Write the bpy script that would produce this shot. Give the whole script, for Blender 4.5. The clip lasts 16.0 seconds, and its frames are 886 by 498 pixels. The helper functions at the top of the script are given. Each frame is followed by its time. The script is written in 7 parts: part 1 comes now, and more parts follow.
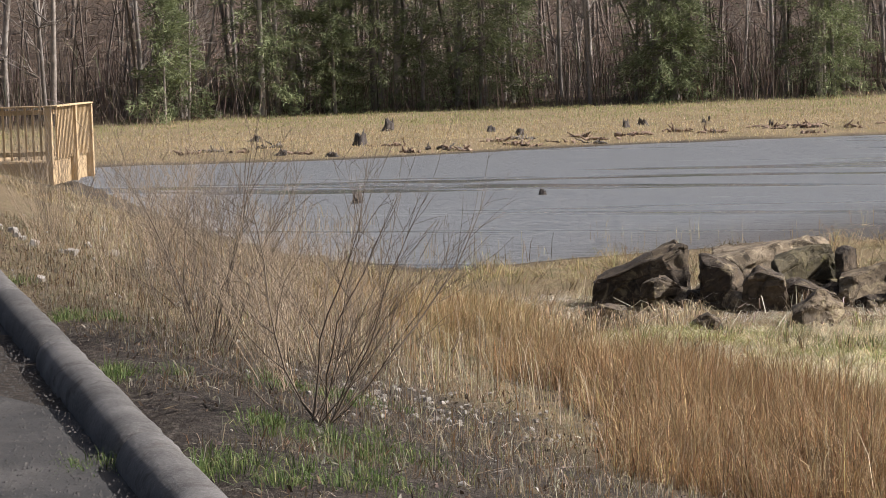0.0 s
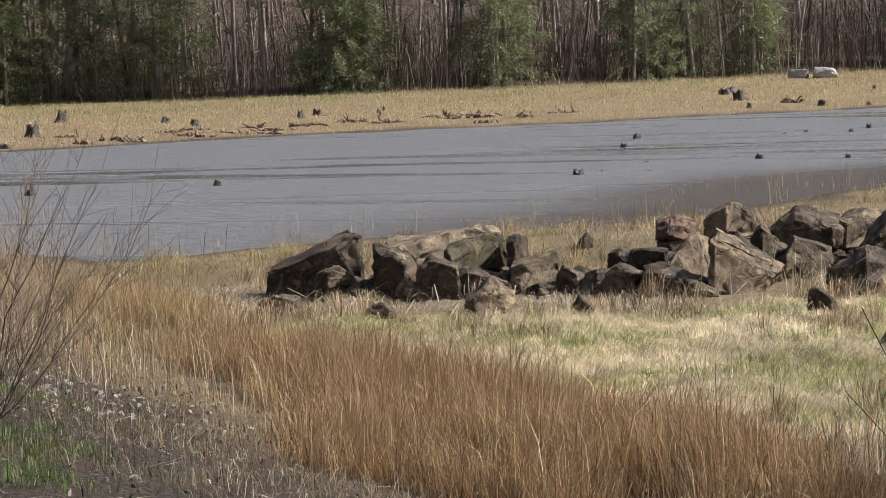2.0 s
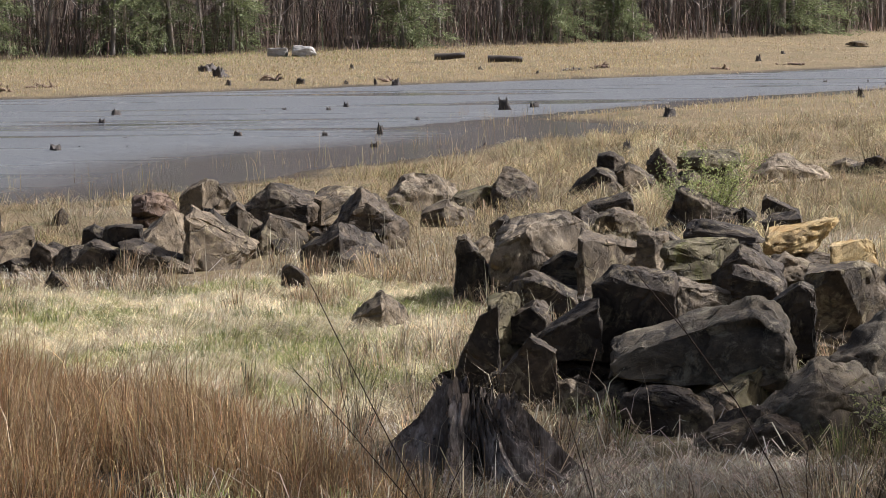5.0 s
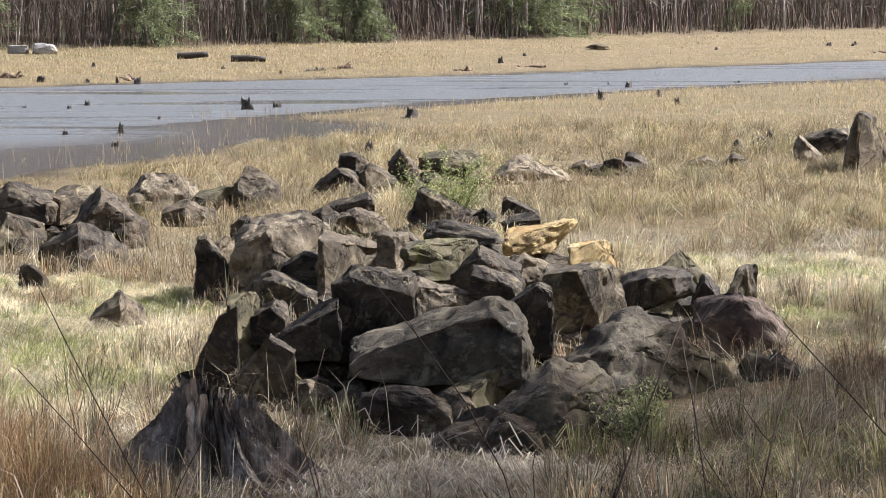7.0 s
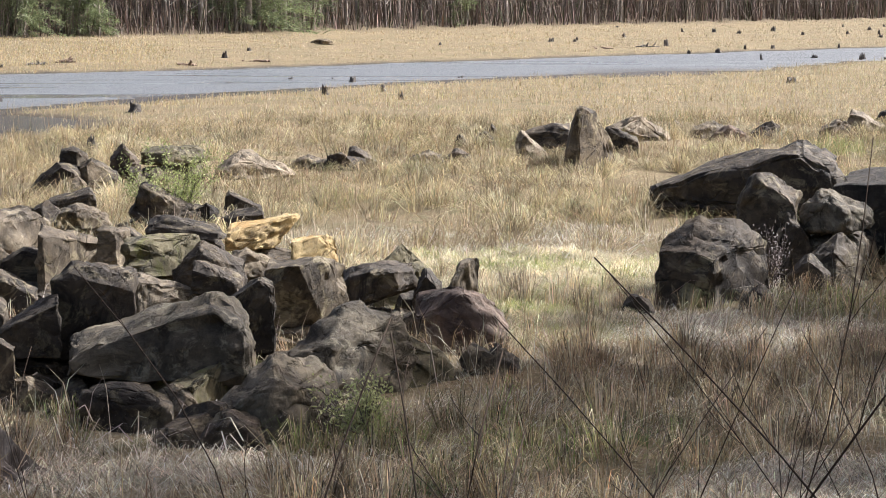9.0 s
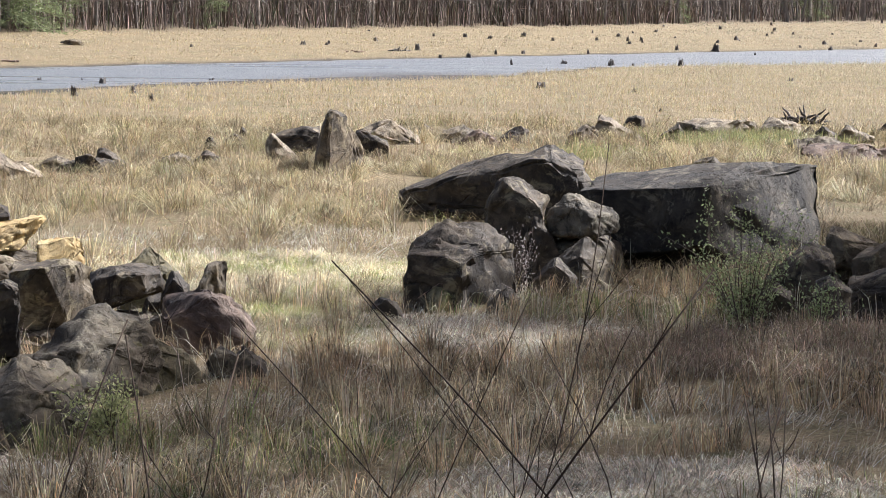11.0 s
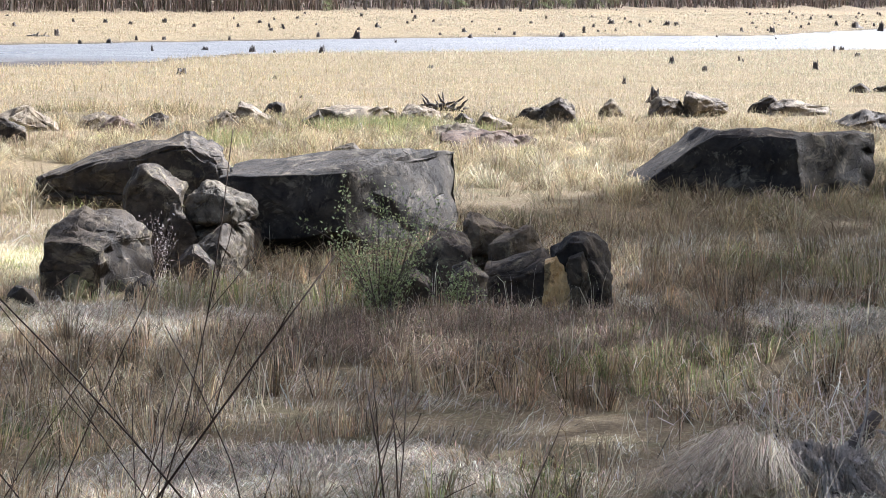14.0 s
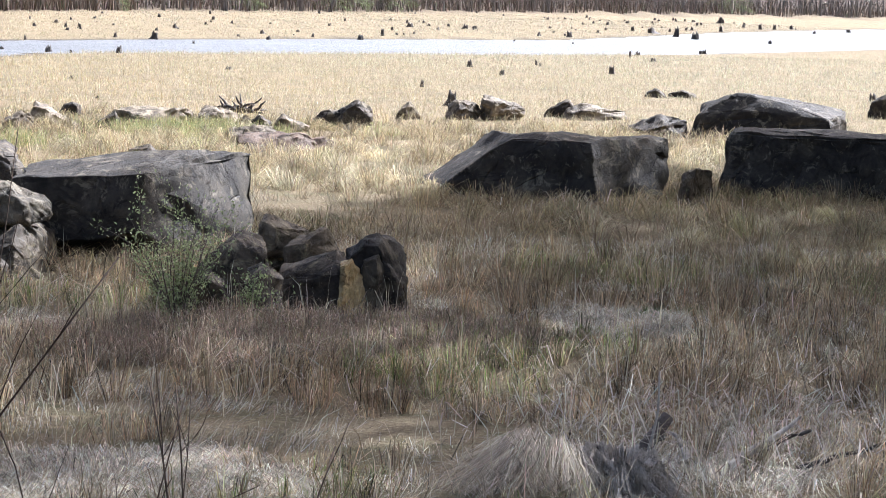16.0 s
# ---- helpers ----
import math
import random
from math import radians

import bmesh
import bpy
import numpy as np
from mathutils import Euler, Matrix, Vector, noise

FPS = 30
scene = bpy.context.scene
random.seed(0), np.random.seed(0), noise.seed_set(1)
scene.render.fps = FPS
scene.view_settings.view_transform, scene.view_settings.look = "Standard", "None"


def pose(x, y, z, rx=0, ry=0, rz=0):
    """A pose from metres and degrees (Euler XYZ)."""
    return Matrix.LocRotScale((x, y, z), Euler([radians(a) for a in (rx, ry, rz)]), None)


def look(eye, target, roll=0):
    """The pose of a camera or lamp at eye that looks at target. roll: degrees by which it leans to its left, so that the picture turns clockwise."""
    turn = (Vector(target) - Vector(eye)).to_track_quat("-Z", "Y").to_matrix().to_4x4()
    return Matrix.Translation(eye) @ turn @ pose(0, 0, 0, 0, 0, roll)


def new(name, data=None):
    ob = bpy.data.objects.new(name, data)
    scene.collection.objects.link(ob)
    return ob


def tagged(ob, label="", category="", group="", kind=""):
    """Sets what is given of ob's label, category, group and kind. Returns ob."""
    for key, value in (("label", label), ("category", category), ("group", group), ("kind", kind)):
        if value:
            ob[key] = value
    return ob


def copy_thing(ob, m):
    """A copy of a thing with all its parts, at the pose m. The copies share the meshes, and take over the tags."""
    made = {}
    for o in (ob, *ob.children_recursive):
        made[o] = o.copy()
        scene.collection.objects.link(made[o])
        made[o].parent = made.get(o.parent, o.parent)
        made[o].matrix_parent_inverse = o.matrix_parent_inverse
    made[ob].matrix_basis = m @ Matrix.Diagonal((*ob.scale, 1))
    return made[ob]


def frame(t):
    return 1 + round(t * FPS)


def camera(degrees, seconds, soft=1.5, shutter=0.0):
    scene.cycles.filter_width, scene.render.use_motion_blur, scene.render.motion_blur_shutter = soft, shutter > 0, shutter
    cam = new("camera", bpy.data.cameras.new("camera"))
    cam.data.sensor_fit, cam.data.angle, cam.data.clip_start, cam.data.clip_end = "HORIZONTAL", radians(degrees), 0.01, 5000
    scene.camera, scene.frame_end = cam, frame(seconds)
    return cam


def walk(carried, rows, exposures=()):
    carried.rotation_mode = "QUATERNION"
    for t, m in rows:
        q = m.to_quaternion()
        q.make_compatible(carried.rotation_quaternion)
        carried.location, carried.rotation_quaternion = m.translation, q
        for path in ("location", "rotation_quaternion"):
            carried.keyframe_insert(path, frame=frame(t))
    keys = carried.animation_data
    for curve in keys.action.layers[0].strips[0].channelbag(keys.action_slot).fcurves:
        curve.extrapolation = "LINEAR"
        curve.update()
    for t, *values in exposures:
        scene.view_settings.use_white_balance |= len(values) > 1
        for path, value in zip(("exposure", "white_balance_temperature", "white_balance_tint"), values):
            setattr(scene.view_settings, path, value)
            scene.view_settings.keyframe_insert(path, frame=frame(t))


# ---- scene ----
# A slow pan from the edge of a lane: the camera turns about a point a little behind the lens.
cam = camera(18.5, 16.0, soft=0.9)
EYE, REACH = 2.6, 0.25
ROWS = [  # seconds, degrees to the right, up, and lean to the right
    (0.0, -23.159, -4.143, 1.976),
    (0.5, -21.728, -4.329, 1.943),
    (1.0, -19.962, -4.467, 2.099),
    (1.5, -18.261, -4.520, 1.767),
    (2.0, -16.356, -4.578, 1.989),
    (2.5, -14.371, -4.662, 1.949),
    (3.0, -12.316, -4.873, 1.812),
    (3.5, -10.277, -5.133, 1.606),
    (4.0, -8.388, -5.319, 1.339),
    (6.5, -1.518, -5.267, 0.308),
    (7.0, 0.000, -5.382, 0.181),
    (7.5, 1.409, -5.506, 0.138),
    (8.0, 2.863, -5.579, 0.134),
    (8.5, 4.339, -5.569, 0.076),
    (9.0, 5.796, -5.494, -0.137),
    (11.5, 12.356, -5.416, -1.093),
    (12.0, 13.714, -5.469, -1.332),
    (12.5, 15.042, -5.529, -1.300),
    (13.0, 16.166, -5.555, -1.287),
    (13.5, 17.348, -5.546, -1.523),
    (14.0, 18.594, -5.524, -1.302),
    (14.5, 19.804, -5.479, -1.393),
    (15.0, 20.909, -5.426, -1.600),
    (15.5, 21.956, -5.376, -1.791),
    (16.0, 22.862, -5.352, -1.938),
]


def carried_pose(yaw, pitch, lean):
    a = radians(yaw)
    return pose(REACH * math.sin(a), REACH * math.cos(a), EYE, 90 + pitch, 0, -yaw) @ pose(0, 0, 0, 0, 0, -lean)


walk(cam, [(t, carried_pose(yaw, pitch, lean)) for t, yaw, pitch, lean in ROWS],
     exposures=[(0.0, 0.46, 6400, 15), (4.0, 0.36, 6230, 16), (7.0, 0.93, 6030, 13), (9.0, 1.06, 6080, 13), (11.5, 1.06, 5870, 13), (12.5, 1.21, 5800, 13), (16.0, 1.55, 5640, 14)])


# ---- daylight: an afternoon sun from the side, thin haze ----
SUN_AZ, SUN_EL = 66.0, 42.0
world = bpy.data.worlds.new("sky")
scene.world = world
world.use_nodes = True
sky_nodes = world.node_tree.nodes
sky_nodes.clear()
sky = sky_nodes.new("ShaderNodeTexSky")
sky.sky_type = "NISHITA"
sky.sun_disc = False
sky.sun_elevation, sky.sun_rotation = radians(SUN_EL), radians(SUN_AZ)
sky.air_density, sky.dust_density, sky.ozone_density = 1.0, 7.5, 0.3
sky_back = sky_nodes.new("ShaderNodeBackground")
sky_back.inputs[1].default_value = 0.084
sky_out = sky_nodes.new("ShaderNodeOutputWorld")
world.node_tree.links.new(sky.outputs[0], sky_back.inputs[0])
world.node_tree.links.new(sky_back.outputs[0], sky_out.inputs[0])
sun_data = bpy.data.lights.new("sun", "SUN")
sun_data.energy, sun_data.angle, sun_data.color = 5.0, radians(0.53), (1.0, 0.98, 0.945)
sun = new("sun", sun_data)
sun_way = Vector((math.sin(radians(SUN_AZ)) * math.cos(radians(SUN_EL)), math.cos(radians(SUN_AZ)) * math.cos(radians(SUN_EL)), math.sin(radians(SUN_EL))))
sun.matrix_world = look(sun_way * 200, (0, 0, 0))


# ---- materials ----
def node_material(name):
    m = bpy.data.materials.new(name)
    m.use_nodes = True
    t = m.node_tree
    return m, t.nodes, t.links, t.nodes["Principled BSDF"]


def add_noise(nodes, links, coord, scale, detail=4.0, rough=0.6, distort=0.0):
    n = nodes.new("ShaderNodeTexNoise")
    n.inputs["Scale"].default_value, n.inputs["Detail"].default_value = scale, detail
    n.inputs["Roughness"].default_value, n.inputs["Distortion"].default_value = rough, distort
    links.new(coord, n.inputs["Vector"])
    return n.outputs["Fac"]


def add_ramp(nodes, links, fac, stops):
    r = nodes.new("ShaderNodeValToRGB")
    while len(r.color_ramp.elements) < len(stops):
        r.color_ramp.elements.new(0.5)
    for e, (p, c) in zip(r.color_ramp.elements, stops):
        e.position, e.color = p, (*c, 1.0)
    links.new(fac, r.inputs["Fac"])
    return r.outputs["Color"]


def add_mix(nodes, links, fac, a, b, mode="MIX"):
    n = nodes.new("ShaderNodeMix")
    n.data_type, n.blend_type = "RGBA", mode
    for sock, value in ((n.inputs[0], fac), (n.inputs[6], a), (n.inputs[7], b)):
        if isinstance(value, (int, float)):
            sock.default_value = value
        elif isinstance(value, tuple):
            sock.default_value = (*value, 1.0)
        else:
            links.new(value, sock)
    return n.outputs[2]


def add_bump(nodes, links, height, strength, distance, shader):
    n = nodes.new("ShaderNodeBump")
    n.inputs["Strength"].default_value, n.inputs["Distance"].default_value = strength, distance
    links.new(height, n.inputs["Height"])
    links.new(n.outputs[0], shader.inputs["Normal"])


def surface(name, dark, mid, light, scale, fine, rough=0.85, bump=0.5, depth=0.02, stain=None, stain_scale=1.0, random_tone=0.0, local=True, along=1.0, shine=0.5):
    """A rough surface: a coarse and a fine noise over three tones, with stains of a fourth."""
    m, nodes, links, shader = node_material(name)
    tex = nodes.new("ShaderNodeTexCoord")
    coord = tex.outputs["Object"]
    if not local:
        coord = nodes.new("ShaderNodeNewGeometry").outputs["Position"]
    if random_tone:
        info = nodes.new("ShaderNodeObjectInfo")
        shift = nodes.new("ShaderNodeVectorMath")
        shift.operation = "MULTIPLY_ADD"
        links.new(info.outputs["Random"], shift.inputs[0])
        shift.inputs[1].default_value = (37.0, 17.0, 23.0)
        links.new(coord, shift.inputs[2])
        coord = shift.outputs[0]
    if along != 1.0:
        grain = nodes.new("ShaderNodeMapping")
        grain.inputs["Scale"].default_value = (1.0, 1.0, along)
        links.new(coord, grain.inputs["Vector"])
        coord = grain.outputs[0]
    big = add_noise(nodes, links, coord, scale, 5.0, 0.62, 0.3)
    small = add_noise(nodes, links, coord, fine, 6.0, 0.7)
    colour = add_ramp(nodes, links, big, ((0.3, dark), (0.52, mid), (0.72, light)))
    colour = add_mix(nodes, links, 0.55, colour, add_ramp(nodes, links, small, ((0.3, dark), (0.55, mid), (0.75, light))))
    if stain:
        spots = add_noise(nodes, links, coord, stain_scale, 6.0, 0.72, 0.6)
        mask = add_ramp(nodes, links, spots, ((0.53, (0, 0, 0)), (0.66, (1, 1, 1))))
        colour = add_mix(nodes, links, mask, colour, stain)
    if random_tone:
        tone = nodes.new("ShaderNodeMapRange")
        links.new(info.outputs["Random"], tone.inputs[0])
        tone.inputs[3].default_value, tone.inputs[4].default_value = 1 - random_tone, 1 + random_tone
        grey = nodes.new("ShaderNodeCombineColor")
        for k in range(3):
            links.new(tone.outputs[0], grey.inputs[k])
        colour = add_mix(nodes, links, 1.0, colour, grey.outputs[0], "MULTIPLY")
    links.new(colour, shader.inputs["Base Color"])
    shader.inputs["Roughness"].default_value = rough
    shader.inputs["Specular IOR Level"].default_value = shine
    height = nodes.new("ShaderNodeMath")
    height.operation = "MULTIPLY_ADD"
    links.new(small, height.inputs[0])
    height.inputs[1].default_value = 0.5
    links.new(big, height.inputs[2])
    add_bump(nodes, links, height.outputs[0], bump, depth, shader)
    return m


def tinted(name, rough=0.8, through_light=0.35):
    """Blades and leaves: each takes its own colour from the attribute 'tint', and lets some light through."""
    m, nodes, links, shader = node_material(name)
    attr = nodes.new("ShaderNodeAttribute")
    attr.attribute_name = "tint"
    shader.inputs["Roughness"].default_value = rough
    shader.inputs["Specular IOR Level"].default_value = 0.25
    links.new(attr.outputs["Color"], shader.inputs["Base Color"])
    thin = nodes.new("ShaderNodeBsdfTranslucent")
    links.new(attr.outputs["Color"], thin.inputs["Color"])
    both = nodes.new("ShaderNodeMixShader")
    both.inputs[0].default_value = through_light
    links.new(shader.outputs[0], both.inputs[1])
    links.new(thin.outputs[0], both.inputs[2])
    links.new(both.outputs[0], nodes["Material Output"].inputs["Surface"])
    return m


def sandstone(name, dark, mid, light, patch, spread=0.15, split_depth=0.25):
    """Weathered sandstone: blotches, speckle, patches of lichen or fresh stone, and split bedding cracks."""
    m, nodes, links, shader = node_material(name)
    info = nodes.new("ShaderNodeObjectInfo")
    shift = nodes.new("ShaderNodeVectorMath")
    shift.operation = "MULTIPLY_ADD"
    links.new(info.outputs["Random"], shift.inputs[0])
    shift.inputs[1].default_value = (37.0, 17.0, 23.0)
    links.new(nodes.new("ShaderNodeTexCoord").outputs["Object"], shift.inputs[2])
    coord = shift.outputs[0]
    blotch = add_noise(nodes, links, coord, 2.3, 7, 0.68, 0.7)
    speck = add_noise(nodes, links, coord, 17, 8, 0.78)
    colour = add_ramp(nodes, links, blotch, ((0.34, dark), (0.5, mid), (0.66, light)))
    colour = add_mix(nodes, links, 0.85, colour, add_ramp(nodes, links, speck, ((0.32, (0.55, 0.55, 0.55)), (0.52, (0.95, 0.95, 0.95)), (0.7, (1.4, 1.4, 1.37)))), "MULTIPLY")
    spots = add_noise(nodes, links, coord, 4.5, 8, 0.75, 0.9)
    colour = add_mix(nodes, links, add_ramp(nodes, links, spots, ((0.54, (0, 0, 0)), (0.62, (0.85, 0.85, 0.85)))), colour, patch)
    stain = add_noise(nodes, links, coord, 3.1, 6, 0.7, 1.4)
    colour = add_mix(nodes, links, add_ramp(nodes, links, stain, ((0.36, (0.8, 0.8, 0.8)), (0.45, (0, 0, 0)))), colour, tuple(0.4 * v for v in dark))
    bent = nodes.new("ShaderNodeMapping")
    bent.inputs["Scale"].default_value = (1.0, 1.0, 2.2)
    warp = nodes.new("ShaderNodeVectorMath")
    warp.operation = "MULTIPLY_ADD"
    links.new(blotch, warp.inputs[0])
    warp.inputs[1].default_value = (1.3, 1.1, 0.9)
    links.new(coord, warp.inputs[2])
    links.new(warp.outputs[0], bent.inputs["Vector"])
    split = nodes.new("ShaderNodeTexVoronoi")
    split.feature = "DISTANCE_TO_EDGE"
    split.inputs["Scale"].default_value = 1.7
    links.new(bent.outputs[0], split.inputs["Vector"])
    crack = add_ramp(nodes, links, split.outputs["Distance"], ((0.0, (0.25, 0.25, 0.25)), (0.035, (1, 1, 1))))
    colour = add_mix(nodes, links, split_depth, colour, crack, "MULTIPLY")
    tone = nodes.new("ShaderNodeMapRange")
    links.new(info.outputs["Random"], tone.inputs[0])
    tone.inputs[3].default_value, tone.inputs[4].default_value = 1 - spread, 1 + spread
    grey = nodes.new("ShaderNodeCombineColor")
    for k in range(3):
        links.new(tone.outputs[0], grey.inputs[k])
    colour = add_mix(nodes, links, 1.0, colour, grey.outputs[0], "MULTIPLY")
    links.new(colour, shader.inputs["Base Color"])
    shader.inputs["Roughness"].default_value = 0.74
    shader.inputs["Specular IOR Level"].default_value = 0.32
    relief = nodes.new("ShaderNodeMath")
    relief.operation = "MULTIPLY_ADD"
    links.new(speck, relief.inputs[0])
    relief.inputs[1].default_value = 0.45
    links.new(blotch, relief.inputs[2])
    deep = add_mix(nodes, links, 1.0, relief.outputs[0], crack, "MULTIPLY")
    add_bump(nodes, links, deep, 0.9, 0.04, shader)
    return m


ROCK = {
    "d": sandstone("dark_sandstone", (0.02266, 0.01666, 0.01118), (0.05974, 0.04508, 0.0301), (0.1391, 0.1058, 0.0688), (0.206, 0.1686, 0.1015), 0.25),
    "g": sandstone("grey_sandstone", (0.04635, 0.03528, 0.02322), (0.1215, 0.0931, 0.0602), (0.2472, 0.1931, 0.1247), (0.2781, 0.2303, 0.1376), 0.2),
    "l": sandstone("pale_sandstone", (0.07725, 0.05978, 0.03956), (0.1854, 0.145, 0.09632), (0.3399, 0.2744, 0.1875), (0.3708, 0.3136, 0.2107)),
    "m": sandstone("mossy_sandstone", (0.0618, 0.05194, 0.02924), (0.1339, 0.1117, 0.06192), (0.2472, 0.2097, 0.117), (0.1442, 0.1392, 0.043)),
    "y": sandstone("fresh_yellow_sandstone", (0.3708, 0.245, 0.1032), (0.5356, 0.392, 0.1806), (0.6386, 0.49, 0.258), (0.4326, 0.2646, 0.0946), 0.1),
    "r": sandstone("reddish_sandstone", (0.05665, 0.03626, 0.02666), (0.1391, 0.09114, 0.06278), (0.2369, 0.1617, 0.1118), (0.206, 0.1568, 0.1032)),
    "G": sandstone("lichened_sandstone", (0.03502, 0.02842, 0.01978), (0.09785, 0.07938, 0.05332), (0.2163, 0.1784, 0.1204), (0.2472, 0.2176, 0.1505)),
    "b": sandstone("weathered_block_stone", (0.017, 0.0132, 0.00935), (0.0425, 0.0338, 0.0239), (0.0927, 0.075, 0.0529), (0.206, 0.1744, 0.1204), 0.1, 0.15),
}
ROCK["q"] = sandstone("blackened_sandstone", (0.01236, 0.0098, 0.00688), (0.03502, 0.02744, 0.01892), (0.0824, 0.06468, 0.04472), (0.103, 0.08428, 0.05332))
ROCK_WORDS = {"q": "pointed dark", "d": "dark", "g": "grey-brown", "l": "pale buff", "m": "mossy", "y": "yellow freshly broken", "r": "reddish-brown", "G": "lichen-spotted", "b": "massive dark"}
DEADWOOD = surface("weathered_dead_wood", (0.045, 0.039, 0.034), (0.16, 0.14, 0.12), (0.42, 0.385, 0.335), 3.5, 34, 0.85, 0.9, 0.03, (0.03, 0.025, 0.02), 5.0, 0.15)
STUMPWOOD = surface("splintered_grey_stump_wood", (0.03, 0.024, 0.019), (0.22, 0.185, 0.155), (0.75, 0.69, 0.62), 9.0, 55, 0.9, 1.0, 0.02, (0.03, 0.024, 0.02), 6.0, 0.0, True, 0.14, 0.2)
BLEACHED = surface("bleached_rotten_wood", (0.13, 0.112, 0.092), (0.46, 0.405, 0.34), (0.82, 0.75, 0.66), 8.0, 50, 0.9, 1.0, 0.02, (0.035, 0.028, 0.026), 7.0, 0.0, True, 0.3, 0.2)
WETWOOD = surface("blackened_stump_wood", (0.02, 0.016, 0.013), (0.055, 0.043, 0.034), (0.13, 0.1, 0.078), 4.0, 25, 0.7, 0.8, 0.03, None, 1.0, 0.3)
BARK = surface("grey_bark", (0.11, 0.092, 0.076), (0.27, 0.242, 0.213), (0.5, 0.46, 0.415), 1.5, 9, 0.9, 0.6, 0.02, None, 1.0, 0.35)
# darker copy of the bark: the deep wood's shade is put into its colour
SHADEBARK = surface("shaded_wood_bark", (0.045, 0.035, 0.028), (0.105, 0.086, 0.07), (0.2, 0.17, 0.142), 1.5, 9, 0.9, 0.6, 0.02, None, 1.0, 0.35)
TWIG = surface("brown_twig_bark", (0.07, 0.052, 0.04), (0.13, 0.1, 0.078), (0.2, 0.16, 0.125), 6.0, 40, 0.8, 0.3, 0.004)
WEEDSTEM = surface("dark_weed_stem", (0.02, 0.0145, 0.0105), (0.042, 0.03, 0.022), (0.075, 0.055, 0.04), 9.0, 60, 1.0, 0.3, 0.003, None, 1.0, 0.0, True, 1.0, 0.06)
TIMBER = surface("pressure_treated_timber", (0.3, 0.21, 0.11), (0.47, 0.35, 0.2), (0.58, 0.46, 0.29), 2.0, 22, 0.75, 0.3, 0.006, (0.36, 0.25, 0.13), 2.0, 0.12)
ASPHALT = surface("gritty_worn_asphalt", (0.012, 0.0115, 0.011), (0.03, 0.029, 0.027), (0.13, 0.122, 0.112), 0.8, 60, 0.95, 1.0, 0.02, (0.05, 0.046, 0.041), 2.2, 0.0, False)
KERBMAT = surface("weathered_asphalt_kerb", (0.055, 0.053, 0.05), (0.125, 0.12, 0.115), (0.24, 0.232, 0.22), 2.2, 55, 0.95, 1.0, 0.02, (0.075, 0.069, 0.062), 4.0, 0.2, True, 1.0, 0.2)
STONECHIP = surface("pale_stone_chips", (0.17, 0.165, 0.145), (0.3, 0.28, 0.245), (0.45, 0.42, 0.38), 6.0, 30, 0.9, 0.4, 0.006, None, 1.0, 0.2)
SPREAD = tinted("dry_grass_blades", 0.75, 0.3)
LEAFY = tinted("green_leaves", 0.6, 0.35)
NEEDLES = tinted("evergreen_sprays", 0.7, 0.3)
TWIGGY = tinted("dead_brush", 0.9, 0.0)


# ---- the lie of the land ----
KX, KY, KC = 0.807, 0.591, 1.40          # the kerb's line: KX * x + KY * y = KC, the pond on its far side
ROAD_Z = 0.90
NEAR_SHORE = [(-75, 92), (-45, 62), (-27, 44.6), (-21, 38.1), (-16.2, 32.3), (-12.8, 30.0), (-10.9, 33.0), (-8.2, 34.6), (-6.6, 37.6), (-5.2, 42.0), (-3.8, 45.7), (-1.6, 50.5),
              (-1.2, 53.0), (-3.3, 56.5), (-0.8, 61.8), (3.1, 68.2), (7.9, 74.2), (16.5, 81.0), (24.0, 95.0), (40.0, 104.6), (49.0, 108.5), (62.5, 119.3), (93.7, 151.0), (150, 215), (230, 300)]
FAR_SHORE = [(260, 345), (182, 294), (140, 243), (101, 193), (72, 152.6), (51, 137), (40, 127), (29.5, 116.4), (15, 101.2), (0.3, 85.6), (-10.4, 78.0), (-17.3, 71.6), (-24.1, 68.0), (-29, 61.6),
             (-35, 59.9), (-50, 73), (-72, 98)]
TREE_X = [-400, -120, -60, -49, -43, -28, -12, 0, 15, 45, 60, 135, 240, 420, 900]
TREE_Y = [-60, 20, 68, 80, 89, 93, 107, 121, 142, 180, 205, 305, 425, 560, 900]
WATER_RING = np.array(NEAR_SHORE + FAR_SHORE, float)


def smooth(a, b, v):
    k = np.clip((v - a) / (b - a), 0, 1)
    return k * k * (3 - 2 * k)


def wobble(x, y, size, seed=0.0):
    """A cheap smooth noise of about -1 to 1."""
    a, b = x / size + seed * 1.7, y / size - seed * 2.3
    return (np.sin(a * 1.9 + 1.3 * np.sin(b * 1.1 + seed)) + np.sin(b * 2.3 + 1.7 * np.sin(a * 0.9 - seed)) + np.sin((a + b) * 1.3 + seed) + np.sin((a - 0.7 * b) * 3.1 + 2 * seed) * 0.6) / 3.2


def inside(ring, x, y):
    """Whether points lie in the ring, and how far from its line."""
    x, y = np.asarray(x, float), np.asarray(y, float)
    odd, near = np.zeros(x.shape, bool), np.full(x.shape, 1e9)
    for (ax, ay), (bx, by) in zip(ring, np.roll(ring, -1, 0)):
        cross = ((ay > y) != (by > y)) & (x < (bx - ax) * (y - ay) / (by - ay if by != ay else 1e-9) + ax)
        odd ^= cross
        k = np.clip(((x - ax) * (bx - ax) + (y - ay) * (by - ay)) / ((bx - ax) ** 2 + (by - ay) ** 2), 0, 1)
        near = np.minimum(near, np.hypot(x - ax - k * (bx - ax), y - ay - k * (by - ay)))
    return odd, near


